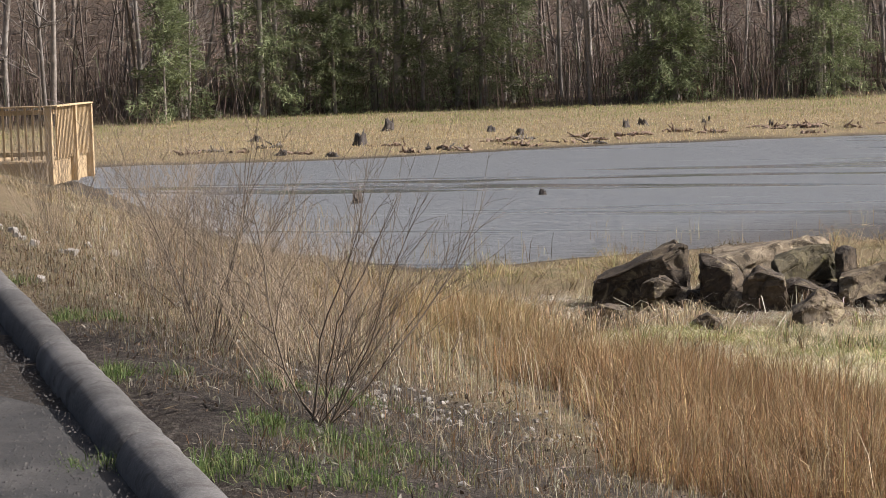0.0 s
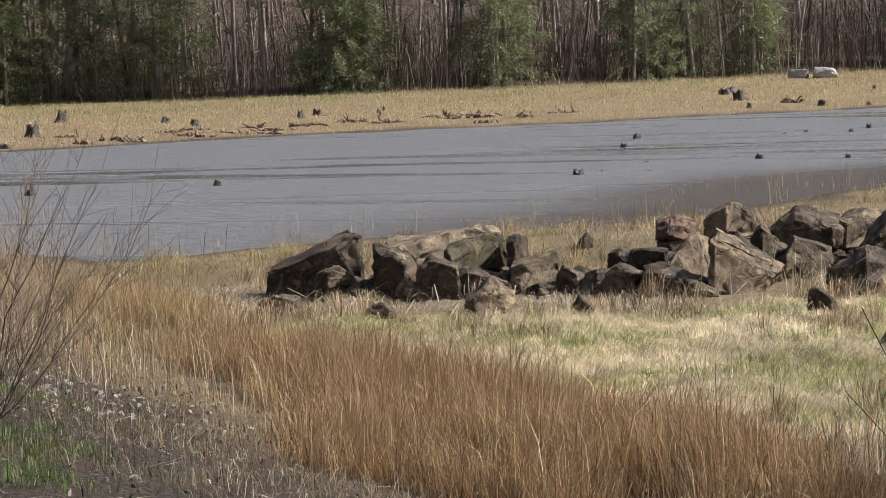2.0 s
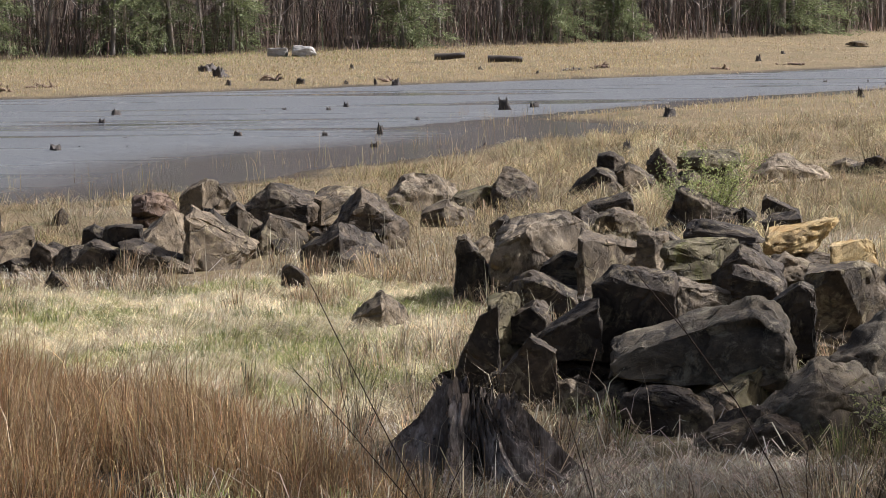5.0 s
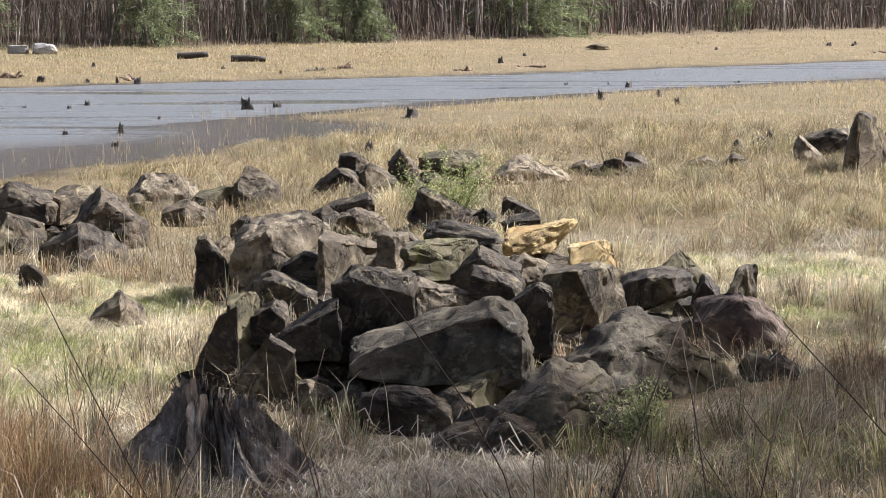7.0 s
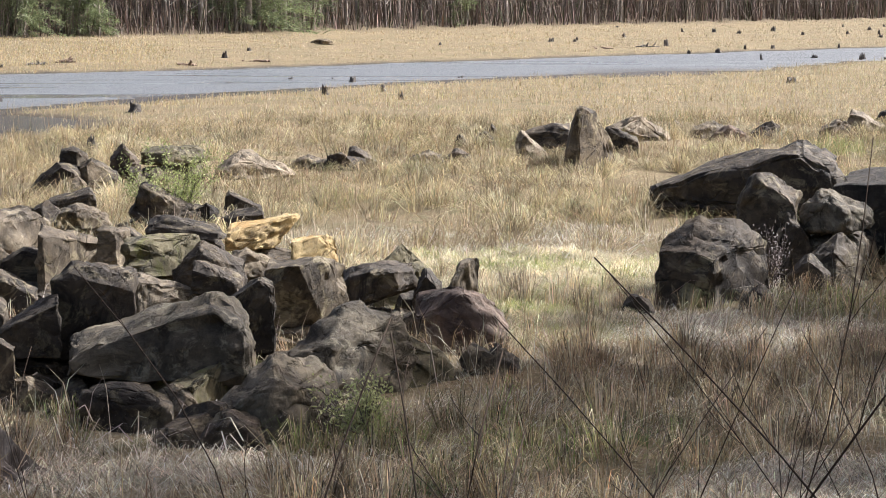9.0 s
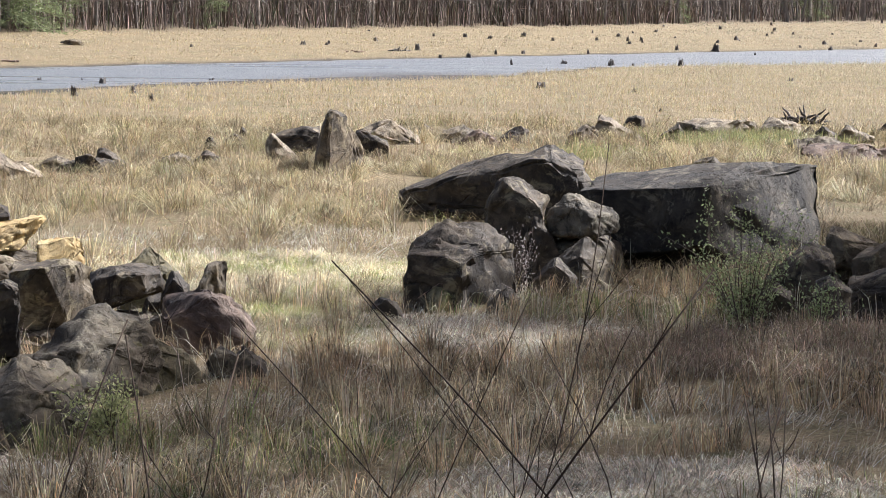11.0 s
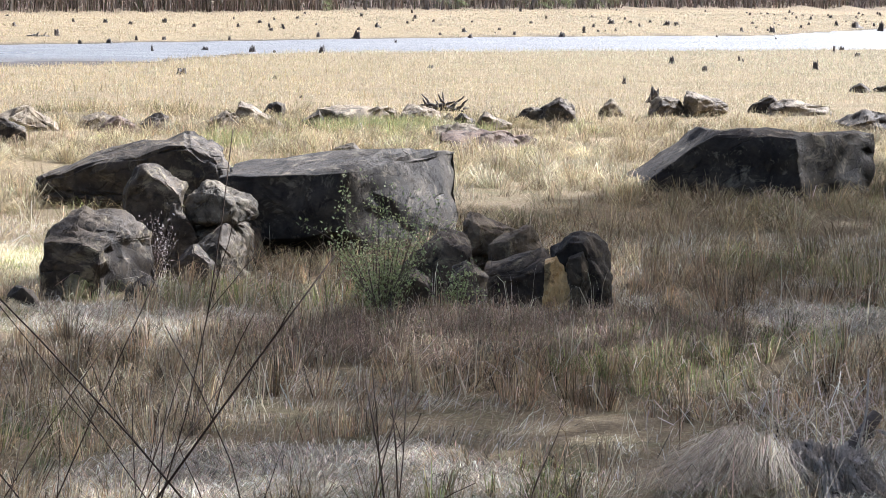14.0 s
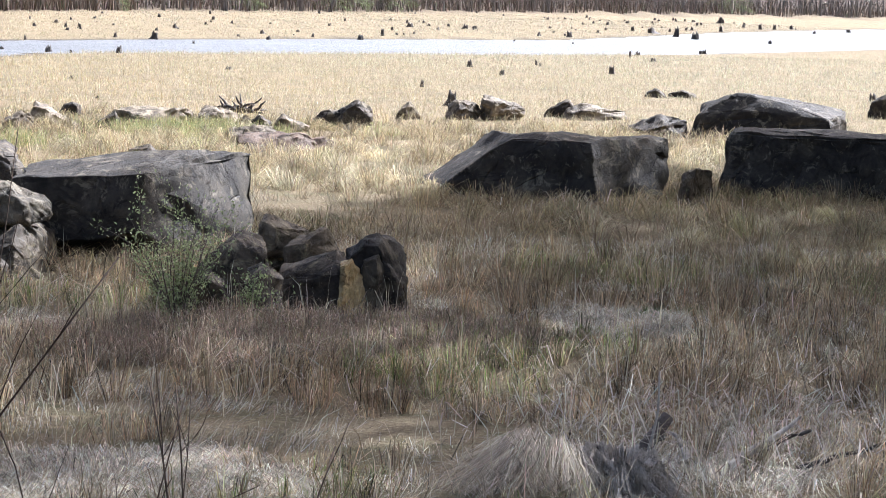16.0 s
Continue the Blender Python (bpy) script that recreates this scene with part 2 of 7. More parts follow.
def shore_distance(x, y):
    """Metres from the water's edge, negative in the water."""
    odd, near = inside(WATER_RING, x, y)
    return np.where(odd, -near, near) + 0.5 * wobble(x, y, 2.2, 3) * smooth(20, 45, np.asarray(y, float)) + 0.25 * wobble(x, y, 0.8, 5)


def kerb_distance(x, y):
    return KX * np.asarray(x, float) + KY * np.asarray(y, float) - KC


def ground_z(x, y):
    x, y = np.asarray(x, float), np.asarray(y, float)
    s = shore_distance(x, y)
    z = np.where(s > 0, 0.02 + 0.13 * smooth(0, 3.5, s) + 0.08 * smooth(3, 14, s), -0.35 * smooth(0, 3.0, -s))
    z = z + np.where(s > 0, smooth(0.5, 3, s) * (0.035 * wobble(x, y, 1.6, 1) + 0.03 * wobble(x, y, 0.55, 2)), 0)
    beyond = (y - np.interp(x, TREE_X, TREE_Y)) * 0.8
    z = z + 0.25 * smooth(-14, 0, beyond) + 0.13 * np.clip(beyond, 0, 160) + 0.02 * np.clip(beyond, 0, 500)
    d = kerb_distance(x, y)
    bank = 0.95 - 0.24 * np.clip(d - 0.5, 0, None) + 0.03 * wobble(x, y, 0.7, 7) * smooth(0.3, 1.2, d)
    bank = np.where(d < 0.1, ROAD_Z - 0.03, bank)
    return np.where(d < 5, np.maximum(z, bank), z)


def mesh_object(name, verts, faces, material=None, parent=None, shade=True):
    me = bpy.data.meshes.new(name)
    me.from_pydata([tuple(v) for v in verts], [], [tuple(f) for f in faces])
    if shade:
        me.polygons.foreach_set("use_smooth", [True] * len(me.polygons))
    if material:
        me.materials.append(material)
    ob = new(name, me)
    if parent:
        ob.parent = parent
    return ob


def part(name, bm, material, parent, label=""):
    me = bpy.data.meshes.new(name)
    bm.to_mesh(me)
    bm.free()
    me.materials.append(material)
    ob = new(name, me)
    ob.parent = parent
    return tagged(ob, label) if label else ob


def sheet(name, xs, ys, z_of, material):
    gx, gy = np.meshgrid(xs, ys)
    gz = z_of(gx, gy)
    n, m = len(xs), len(ys)
    me = bpy.data.meshes.new(name)
    co = np.stack([gx, gy, gz], -1).reshape(-1, 3)
    i = (np.arange(m - 1)[:, None] * n + np.arange(n - 1)[None, :]).ravel()
    quads = np.stack([i, i + 1, i + 1 + n, i + n], -1)
    me.vertices.add(len(co))
    me.vertices.foreach_set("co", co.ravel())
    me.loops.add(quads.size)
    me.loops.foreach_set("vertex_index", quads.ravel())
    me.polygons.add(len(quads))
    me.polygons.foreach_set("loop_start", np.arange(0, quads.size, 4))
    me.polygons.foreach_set("use_smooth", np.ones(len(quads), bool))
    me.update()
    me.validate()
    me.materials.append(material)
    return new(name, me)


def steps(pairs):
    """Coordinates from (from, to, spacing) stretches."""
    out = [np.arange(a, b, s) for a, b, s in pairs]
    return np.concatenate(out + [[pairs[-1][1]]])


def ground_material():
    m, nodes, links, shader = node_material("marsh_and_bank_soil")
    pos = nodes.new("ShaderNodeNewGeometry").outputs["Position"]
    big = add_noise(nodes, links, pos, 0.35, 5, 0.6, 0.4)
    mid = add_noise(nodes, links, pos, 2.2, 5, 0.65)
    fine = add_noise(nodes, links, pos, 26, 5, 0.75)
    straw = add_ramp(nodes, links, fine, ((0.28, (0.09, 0.068, 0.04)), (0.5, (0.25, 0.19, 0.11)), (0.72, (0.42, 0.34, 0.2))))
    green = add_ramp(nodes, links, fine, ((0.3, (0.06, 0.065, 0.025)), (0.7, (0.17, 0.18, 0.07))))
    colour = add_mix(nodes, links, add_ramp(nodes, links, mid, ((0.5, (0, 0, 0)), (0.7, (0.7, 0.7, 0.7)))), straw, green)
    mud = add_ramp(nodes, links, fine, ((0.3, (0.022, 0.018, 0.014)), (0.52, (0.06, 0.049, 0.039)), (0.72, (0.17, 0.148, 0.12))))
    mat = nodes.new("ShaderNodeAttribute")
    mat.attribute_name = "meadow"
    combed = nodes.new("ShaderNodeMapping")
    combed.inputs["Scale"].default_value = (1.0, 2.6, 1.0)
    links.new(pos, combed.inputs["Vector"])
    thatch = add_noise(nodes, links, combed.outputs[0], 30, 6, 0.8, 1.2)
    pale = add_ramp(nodes, links, thatch, ((0.3, (0.09, 0.07, 0.035)), (0.5, (0.33, 0.28, 0.16)), (0.7, (0.6, 0.53, 0.34))))
    fresh = add_ramp(nodes, links, thatch, ((0.3, (0.1, 0.11, 0.035)), (0.7, (0.36, 0.36, 0.16))))
    pale = add_mix(nodes, links, add_ramp(nodes, links, mid, ((0.5, (0, 0, 0)), (0.64, (0.8, 0.8, 0.8)))), pale, fresh)
    colour = add_mix(nodes, links, mat.outputs["Fac"], colour, pale)
    attr = nodes.new("ShaderNodeAttribute")
    attr.attribute_name = "bare"
    colour = add_mix(nodes, links, attr.outputs["Fac"], colour, mud)
    woods = nodes.new("ShaderNodeAttribute")
    woods.attribute_name = "litter"
    leaf = add_ramp(nodes, links, mid, ((0.3, (0.035, 0.026, 0.018)), (0.55, (0.085, 0.06, 0.042)), (0.75, (0.15, 0.11, 0.075))))
    colour = add_mix(nodes, links, woods.outputs["Fac"], colour, leaf)
    colour = add_mix(nodes, links, 0.35, colour, add_ramp(nodes, links, big, ((0.3, (0.3, 0.3, 0.3)), (0.7, (1, 1, 1)))), "MULTIPLY")
    links.new(colour, shader.inputs["Base Color"])
    shader.inputs["Roughness"].default_value = 0.92
    shader.inputs["Specular IOR Level"].default_value = 0.2
    add_bump(nodes, links, add_mix(nodes, links, 0.6, mid, fine), 1.0, 0.09, shader)
    return m


GROUND_XS = steps([(-2500, -300, 200), (-300, -80, 10), (-80, -34, 1.5), (-34, -14, 0.5), (-14, 12, 0.25), (12, 40, 0.5), (40, 110, 1.5), (110, 300, 8), (300, 2500, 200)])
GROUND_YS = steps([(-2500, -200, 200), (-200, -10, 10), (-10, 6, 0.8), (6, 32, 0.25), (32, 70, 0.5), (70, 130, 1.2), (130, 330, 4), (330, 700, 20), (700, 3300, 200)])
ground = tagged(sheet("ground", GROUND_XS, GROUND_YS, ground_z, ground_material()), "marshy ground of matted straw, bare soil and leaf litter", "ground", kind="structure")


def point_layer(me, name, values):
    layer = me.attributes.new(name, "FLOAT", "POINT")
    layer.data.foreach_set("value", np.asarray(values, np.float32))


SEDGE_RING = np.array([(-12.6, 24.8), (-10.8, 22.3), (-7.9, 19.2), (-5.7, 15.6), (-4.5, 13.2), (-3.6, 12.5), (-1.5, 12.5), (-1.8, 13.9), (-2.4, 14.6), (-3.4, 15.6), (-4.1, 17.0), (-5.4, 18.0), (-7.3, 19.8), (-9.2, 23.0)])
MEADOW_RING = np.array([(-8.0, 21.0), (-5.2, 18.2), (-3.6, 16.0), (-2.2, 15.0), (-1.4, 16.3), (-1.9, 21.8), (-3.5, 22.6), (-5.0, 21.6), (-7.0, 21.8)])
OPEN_RING = np.array([(1.3, 22.6), (2.4, 18.2), (3.4, 19.4), (4.5, 23.2), (3.4, 24.4), (2.2, 24.0)])
gx, gy = [a.ravel() for a in np.meshgrid(GROUND_XS, GROUND_YS)]
gd, gs = kerb_distance(gx, gy), shore_distance(gx, gy)
# soil tone also runs under the sedge, painting the shade between its stems
point_layer(ground.data, "bare", np.clip(np.maximum(smooth(np.where(gx < -3, 3.3, 2.6), np.where(gx < -3, 2.2, 1.4), gd + 0.5 * wobble(gx, gy, 0.9, 4)) * smooth(-400, -40, gx) * (1 - 0.75 * smooth(14.5, 18, gy)), np.maximum(smooth(0.9, 0.1, gs) * 0.9, 0.95 * inside(SEDGE_RING, gx, gy)[0] * smooth(24, 17, gy))), 0, 1))


def meadow(x, y):
    """How far the pale matted meadow covers the ground, 0 to 1."""
    best = np.zeros(np.shape(x))
    for ring in (MEADOW_RING, OPEN_RING):
        odd, near = inside(ring, x + 0.3 * wobble(x, y, 0.9, 19), y)
        best = np.maximum(best, smooth(-0.5, 0.5, np.where(odd, near, -near)))
    return best


point_layer(ground.data, "meadow", meadow(gx, gy))
point_layer(ground.data, "litter", smooth(-3, 3, gy - np.interp(gx, TREE_X, TREE_Y)))


def water_material():
    m, nodes, links, shader = node_material("rippled_pond_water")
    shallow = nodes.new("ShaderNodeAttribute")
    shallow.attribute_name = "shallow"
    links.new(add_mix(nodes, links, shallow.outputs["Fac"], (0.15, 0.158, 0.162), (0.06, 0.047, 0.034)), shader.inputs["Base Color"])
    shader.inputs["Roughness"].default_value = 0.4
    shader.inputs["IOR"].default_value = 1.333
    pos = nodes.new("ShaderNodeNewGeometry").outputs["Position"]
    stretch = nodes.new("ShaderNodeMapping")
    stretch.inputs["Rotation"].default_value = (0, 0, radians(-20))
    stretch.inputs["Scale"].default_value = (0.55, 1.6, 1.0)
    links.new(pos, stretch.inputs["Vector"])
    small = add_noise(nodes, links, stretch.outputs[0], 5.5, 3, 0.6)
    lanes = nodes.new("ShaderNodeMapping")
    lanes.inputs["Rotation"].default_value = (0, 0, radians(-14))
    lanes.inputs["Scale"].default_value = (0.04, 0.27, 1.0)
    links.new(pos, lanes.inputs["Vector"])
    wide = add_noise(nodes, links, lanes.outputs[0], 1.0, 4, 0.55, 1.0)
    calm = add_ramp(nodes, links, wide, ((0.38, (0.02, 0.02, 0.02)), (0.45, (1, 1, 1))))
    breeze = nodes.new("ShaderNodeAttribute")
    breeze.attribute_name = "breeze"
    calm = add_mix(nodes, links, breeze.outputs["Fac"], calm, (1.0, 1.0, 1.0))
    gloss = nodes.new("ShaderNodeMapRange")
    links.new(calm, gloss.inputs[0])
    gloss.inputs[3].default_value, gloss.inputs[4].default_value = 0.06, 0.4
    still = nodes.new("ShaderNodeMix")
    links.new(shallow.outputs["Fac"], still.inputs[0])
    links.new(gloss.outputs[0], still.inputs[2])
    still.inputs[3].default_value = 0.24
    links.new(still.outputs[0], shader.inputs["Roughness"])
    height = add_mix(nodes, links, 1.0, small, calm, "MULTIPLY")
    height = add_mix(nodes, links, shallow.outputs["Fac"], height, (0.4, 0.4, 0.4))
    add_bump(nodes, links, height, 1.0, 0.16, shader)
    return m


WATER_XS, WATER_YS = steps([(-100, -30, 5), (-30, 26, 0.6), (26, 300, 5)]), steps([(20, 28, 4), (28, 84, 0.6), (84, 380, 5)])
water = tagged(sheet("water", WATER_XS, WATER_YS, lambda x, y: 0 * x, water_material()), "wind-rippled grey-blue pond water", "pond", kind="structure")
wx, wy = [a.ravel() for a in np.meshgrid(WATER_XS, WATER_YS)]
point_layer(water.data, "breeze", 0.85 * smooth(-2, 26, wx))
near_side = wy < np.interp(wx, [-30, -12, 0, 16], [48, 42, 66, 88])
point_layer(water.data, "shallow", np.where(near_side, smooth(-14, -8, wx) * smooth(-7.0, -1.6, shore_distance(wx, wy) + 1.2 * wobble(wx, wy, 3.0, 50)), 0))

# the lane: gritty asphalt inside the kerb
def lane_corner(along, out, z=ROAD_Z):
    return (KX * (KC + out) - KY * along, KY * (KC + out) + KX * along, z)


lane_rows = []
for along in np.arange(-60, 64.1, 2.0):
    lane_rows.append([lane_corner(along, out, ROAD_Z + 0.012 * math.sin(along * 0.7 + out) - 0.01 * abs(out + 3)) for out in (-7.5, -5, -3, -1.5, -0.6, 0.0)])
lane_verts = [v for row in lane_rows for v in row]
lane_faces = [(i * 6 + j, i * 6 + j + 6, i * 6 + j + 7, i * 6 + j + 1) for i in range(len(lane_rows) - 1) for j in range(5)]
tagged(mesh_object("road", lane_verts, [f[::-1] for f in lane_faces], ASPHALT), "worn gritty asphalt lane edge with loose gravel", "road", kind="structure")


def kerb_piece(start, length, seed):
    """One rounded kerb length with softened ends and an uneven back."""
    rng = random.Random(seed)
    outline = [(-0.14, -0.05), (-0.135, 0.03), (-0.11, 0.085), (-0.06, 0.122), (0.0, 0.133), (0.06, 0.122), (0.105, 0.085), (0.13, 0.03), (0.14, -0.05)]
    verts, faces, n = [], [], 44
    for i in range(n):
        k = i / (n - 1)
        swell = 0.7 + 0.3 * min(1, (24 * min(k, 1 - k)) ** 0.6) + rng.uniform(-0.012, 0.012)
        drift = rng.uniform(-0.003, 0.003) + 0.012 * noise.noise(Vector((start + k * length * 0.8, seed, 0)))
        for o, z in outline:
            verts.append(lane_corner(start + 0.02 + k * (length - 0.04), o * swell + drift + 0.006 * noise.noise(Vector((start + k * length * 4, o * 16, z * 16))), ROAD_Z + z * swell + 0.007 * noise.noise(Vector((start + k * length * 4, o * 16, 5)))))
    for i in range(n - 1):
        for j in range(len(outline) - 1):
            a = i * len(outline) + j
            faces.append((a, a + 1, a + 1 + len(outline), a + len(outline)))
    faces += [tuple(range(len(outline)))[::-1], tuple((n - 1) * len(outline) + j for j in range(len(outline)))]
    return tagged(mesh_object("kerb", verts, faces, KERBMAT), "rounded dark asphalt kerb length with a worn joint", "kerb", "kerb lengths along the lane", "structure")


kerb_ends = [-8.0, -4.0, 0.0, 4.0, 7.95, 11.92, 16.1, 19.97, 24.0, 28.1, 32.0, 36.1, 40.0]
for kerb_seed, (kerb_from, kerb_to) in enumerate(zip(kerb_ends, kerb_ends[1:])):
    kerb_piece(kerb_from, kerb_to - kerb_from, kerb_seed)

GRIT = surface("grey_road_grit", (0.03, 0.029, 0.027), (0.062, 0.059, 0.055), (0.15, 0.142, 0.13), 9.0, 40, 0.95, 0.2, 0.002)
# loose stones on the lane beside the kerb
grit_rng = random.Random(41)
grit_verts, grit_faces = [], []
for k in range(3000):
    gx0, gy0, gz0 = lane_corner(grit_rng.uniform(7, 17), -0.16 - abs(grit_rng.gauss(0, 0.5)))
    size = grit_rng.uniform(0.003, 0.011)
    base = len(grit_verts)
    for dx, dy, dz in ((-1, 0, 0), (0.2, -1, 0), (1, 0.2, 0), (0, 1, 0), (0.1, 0.1, 0.9)):
        grit_verts.append((gx0 + size * dx * grit_rng.uniform(0.6, 1.2), gy0 + size * dy * grit_rng.uniform(0.6, 1.2), gz0 + 0.004 + size * dz))
    grit_faces += [(base, base + 1, base + 4), (base + 1, base + 2, base + 4), (base + 2, base + 3, base + 4), (base + 3, base, base + 4)]
tagged(mesh_object("grit", grit_verts, grit_faces, GRIT, None, False), "loose pale grit on the asphalt lane", "gravel", kind="stuff")


# ---- boulders: quarried and frost-split sandstone, singly and in heaps ----
def stone_shape(seed, w, dep, h, cuts=3, ragged=0.05, skew=0.2, chips=9, fine=0.16):
    """A broken piece: the hull of a skewed box with split corners, its edges worn, its faces rough and bedded."""
    rng = random.Random(seed * 13 + 5)
    corners = []
    for sx in (-1, 1):
        for sy in (-1, 1):
            for sz in (-1, 1):
                shrink = 1 - 0.32 * rng.random() if sz > 0 else 1.0
                c = Vector((sx * shrink + rng.gauss(0, skew), sy * shrink + rng.gauss(0, skew), sz + rng.gauss(0, skew * 0.8)))
                if rng.random() < 0.45:
                    for axis in rng.sample(range(3), 2):
                        d = c.copy()
                        d[axis] *= rng.uniform(0.35, 0.8)
                        corners.append(d)
                else:
                    corners.append(c)
    for k in range(cuts):
        v = Vector((rng.gauss(0, 1), rng.gauss(0, 1), rng.gauss(0, 1))).normalized()
        corners.append(v * rng.uniform(1.0, 1.35))
    co, faces = weathered(rng, seed, corners, chips, 0.12, 0.07, 2, ragged, fine)
    size = co.max(0) - co.min(0)
    return (co - (co.max(0) + co.min(0)) / 2) / size * (w, dep, h), faces


def weathered(rng, seed, corners, chips, chip_depth, wear, wear_steps, ragged, fine, smoothing=0):
    """The hull of a few corners with knocked-off edges, worn arrises and a rough, bedded skin."""
    bm = bmesh.new()
    for c in corners:
        bm.verts.new(c)
    bmesh.ops.convex_hull(bm, input=bm.verts[:])
    bmesh.ops.delete(bm, geom=[v for v in bm.verts if not v.link_faces], context="VERTS")
    bmesh.ops.dissolve_limit(bm, angle_limit=radians(7), verts=bm.verts[:], edges=bm.edges[:])
    heart = sum((v.co for v in bm.verts), Vector()) / len(bm.verts)
    for k in range(chips):
        edge = rng.choice(bm.edges[:])
        at = edge.verts[0].co.lerp(edge.verts[1].co, rng.uniform(0.2, 0.8))
        n = ((at - heart).normalized() + Vector((rng.gauss(0, 0.4), rng.gauss(0, 0.4), rng.gauss(0, 0.4)))).normalized()
        at = at - n * rng.uniform(0.1, 1.0) * chip_depth
        if sum((v.co - at).dot(n) > 0 for v in bm.verts) > 0.3 * len(bm.verts):
            continue
        cut = bmesh.ops.bisect_plane(bm, geom=bm.verts[:] + bm.edges[:] + bm.faces[:], plane_co=at, plane_no=n, clear_outer=True)
        ends = [e for e in cut["geom_cut"] if isinstance(e, bmesh.types.BMEdge)]
        if ends:
            bmesh.ops.contextual_create(bm, geom=ends)
    bmesh.ops.bevel(bm, geom=bm.edges[:], offset=wear, segments=wear_steps, affect="EDGES", clamp_overlap=True)
    bmesh.ops.triangulate(bm, faces=bm.faces[:])
    for k in range(5):
        long = [e for e in bm.edges if e.calc_length() > fine]
        if not long or len(bm.faces) > 3600:
            break
        bmesh.ops.subdivide_edges(bm, edges=long, cuts=1, use_grid_fill=True)
        bmesh.ops.triangulate(bm, faces=[f for f in bm.faces if len(f.verts) > 3])
    for k in range(smoothing):
        bmesh.ops.smooth_vert(bm, verts=bm.verts[:], factor=0.5, use_axis_x=True, use_axis_y=True, use_axis_z=True)
    bm.normal_update()
    off = Vector((seed * 3.1, seed * 1.7, seed * 0.3))
    for v in bm.verts:
        p = v.co
        lump = noise.fractal(p * 1.5 + off, 0.8, 2.1, 5)
        bed = noise.noise(Vector((p.x * 0.8, p.y * 0.8, p.z * 5.0)) + off)
        pit = noise.noise(p * 5.5 + off)
        flake = abs(noise.noise(p * 2.4 - off)) - 0.2
        split = max(0.0, 0.12 - abs(noise.noise(Vector((p.x * 1.1, p.y * 1.1, p.z * 2.6)) + off * 2))) / 0.12
        v.co = p + v.normal * (ragged * (1.3 * lump + 0.9 * bed + 0.6 * pit + 1.0 * flake + 0.4 * noise.noise(p * 12 + off) - 0.9 * split * split))
    bm.verts.index_update()
    co = np.array([v.co[:] for v in bm.verts])
    faces = [tuple(v.index for v in f.verts) for f in bm.faces]
    bm.free()
    return co, faces


BOULDERS = []        # x, y, width, stone and group of each boulder set down


def boulder(stone, x, y, low, w, top, left, peak, right, lean_left, lean_right, arris, rise, rounded=False):
    """A block with its near foot at x, y, from low to top above the ground and w wide. left, right: heights of its upper ends, as
    parts of the whole; peak: where the highest point stands along it; lean_left, lean_right: how far the ends draw in;
    arris: where its two near faces meet; rise: how much of the height belongs to the sloping upper side."""
    index = len(BOULDERS) + 1
    rng = random.Random(index * 7 + 3)
    h = top - low
    w = w * (1.07 if group_now in ("heap of boulders", "boulders by the pond edge") else 1.0)
    massive = stone == "b"
    deep = min(0.75 * w + 0.3 * h, 2.0)
    back_l, back_r = min(0.3 * arris * w, 0.55 * deep), min(1.45 * (1 - arris) * w, 0.85 * deep)
    at = min(max(arris, lean_left + 0.03), 0.97 - lean_right)
    brow = float(np.interp(at, (lean_left, peak, 1 - lean_right), (left, 1.0, right)))
    mid_front = float(np.interp(peak, (0.0, arris, 1.0), (back_l, 0.0, back_r)))
    corners = [(arris * w, 0, 0), (0, back_l, 0), (w, back_r, 0), (0.08 * w, deep, 0), (0.92 * w, deep, 0),
               (at * w, 0.05 * deep, brow * h * (1 - rise)), (lean_left * w, back_l + 0.04 * deep, left * h * (1 - 0.7 * rise)),
               ((0.98 - lean_right) * w, back_r + 0.1 * deep, right * h * (1 - 0.7 * rise)), (peak * w, mid_front + 0.06 * deep, h * (1 - 0.9 * rise)),
               (peak * w, max(0.5 * deep, mid_front), h), ((lean_left + 0.05) * w, deep, left * h), ((0.95 - lean_right) * w, deep, right * h)]
    scale = 2.0 / max(w, h)
    corners = [Vector((c[0] - w / 2, c[1], c[2])) * scale + Vector((rng.gauss(0, 0.02), rng.gauss(0, 0.03), rng.gauss(0, 0.02))) for c in corners]
    co, faces = weathered(rng, index, corners, 3 if massive else 4, 0.05 if massive else 0.06, 0.2 if rounded else 0.035, 3 if rounded else 2, 0.034 if massive else 0.058, 0.085 if w > 0.9 else 0.12 if w > 0.45 else 0.2, 12 if rounded else 0)
    span = co.max(0) - co.min(0)
    co = co - ((co[:, 0].max() + co[:, 0].min()) / 2, co[:, 1].min(), co[:, 2].min())
    co = co * (w / span[0], deep / span[1], h / span[2])
    z = float(ground_z(x, y))
    ob = mesh_object("boulder", co, faces, ROCK[stone])
    ob.data.set_sharp_from_angle(angle=radians(60 if rounded else 34))
    ob.matrix_world = pose(x, y, z + low, 0, 0, -math.degrees(math.atan2(x, y)))
    size = "massive" if w > 1.6 else "large" if w > 0.75 else "angular" if w > 0.4 else "small"
    lies = "lying on the heap" if low >= 0.1 else "lying among dry marsh grass"
    tagged(ob, "massive weathered sandstone block with a dark shaded face" if massive else f"{size} {ROCK_WORDS[stone]} sandstone boulder {lies}", "boulder", group_now)
    BOULDERS.append((x, y, w, stone, group_now))
    if low >= 0.1:
        # what it lies on
        boulder("g" if stone == "y" else stone, x, y + 0.05, -0.06, w * 0.92, low + 0.05, 0.8, 0.5, 0.8, 0.02, 0.02, arris, 0.15, rounded)
    return ob


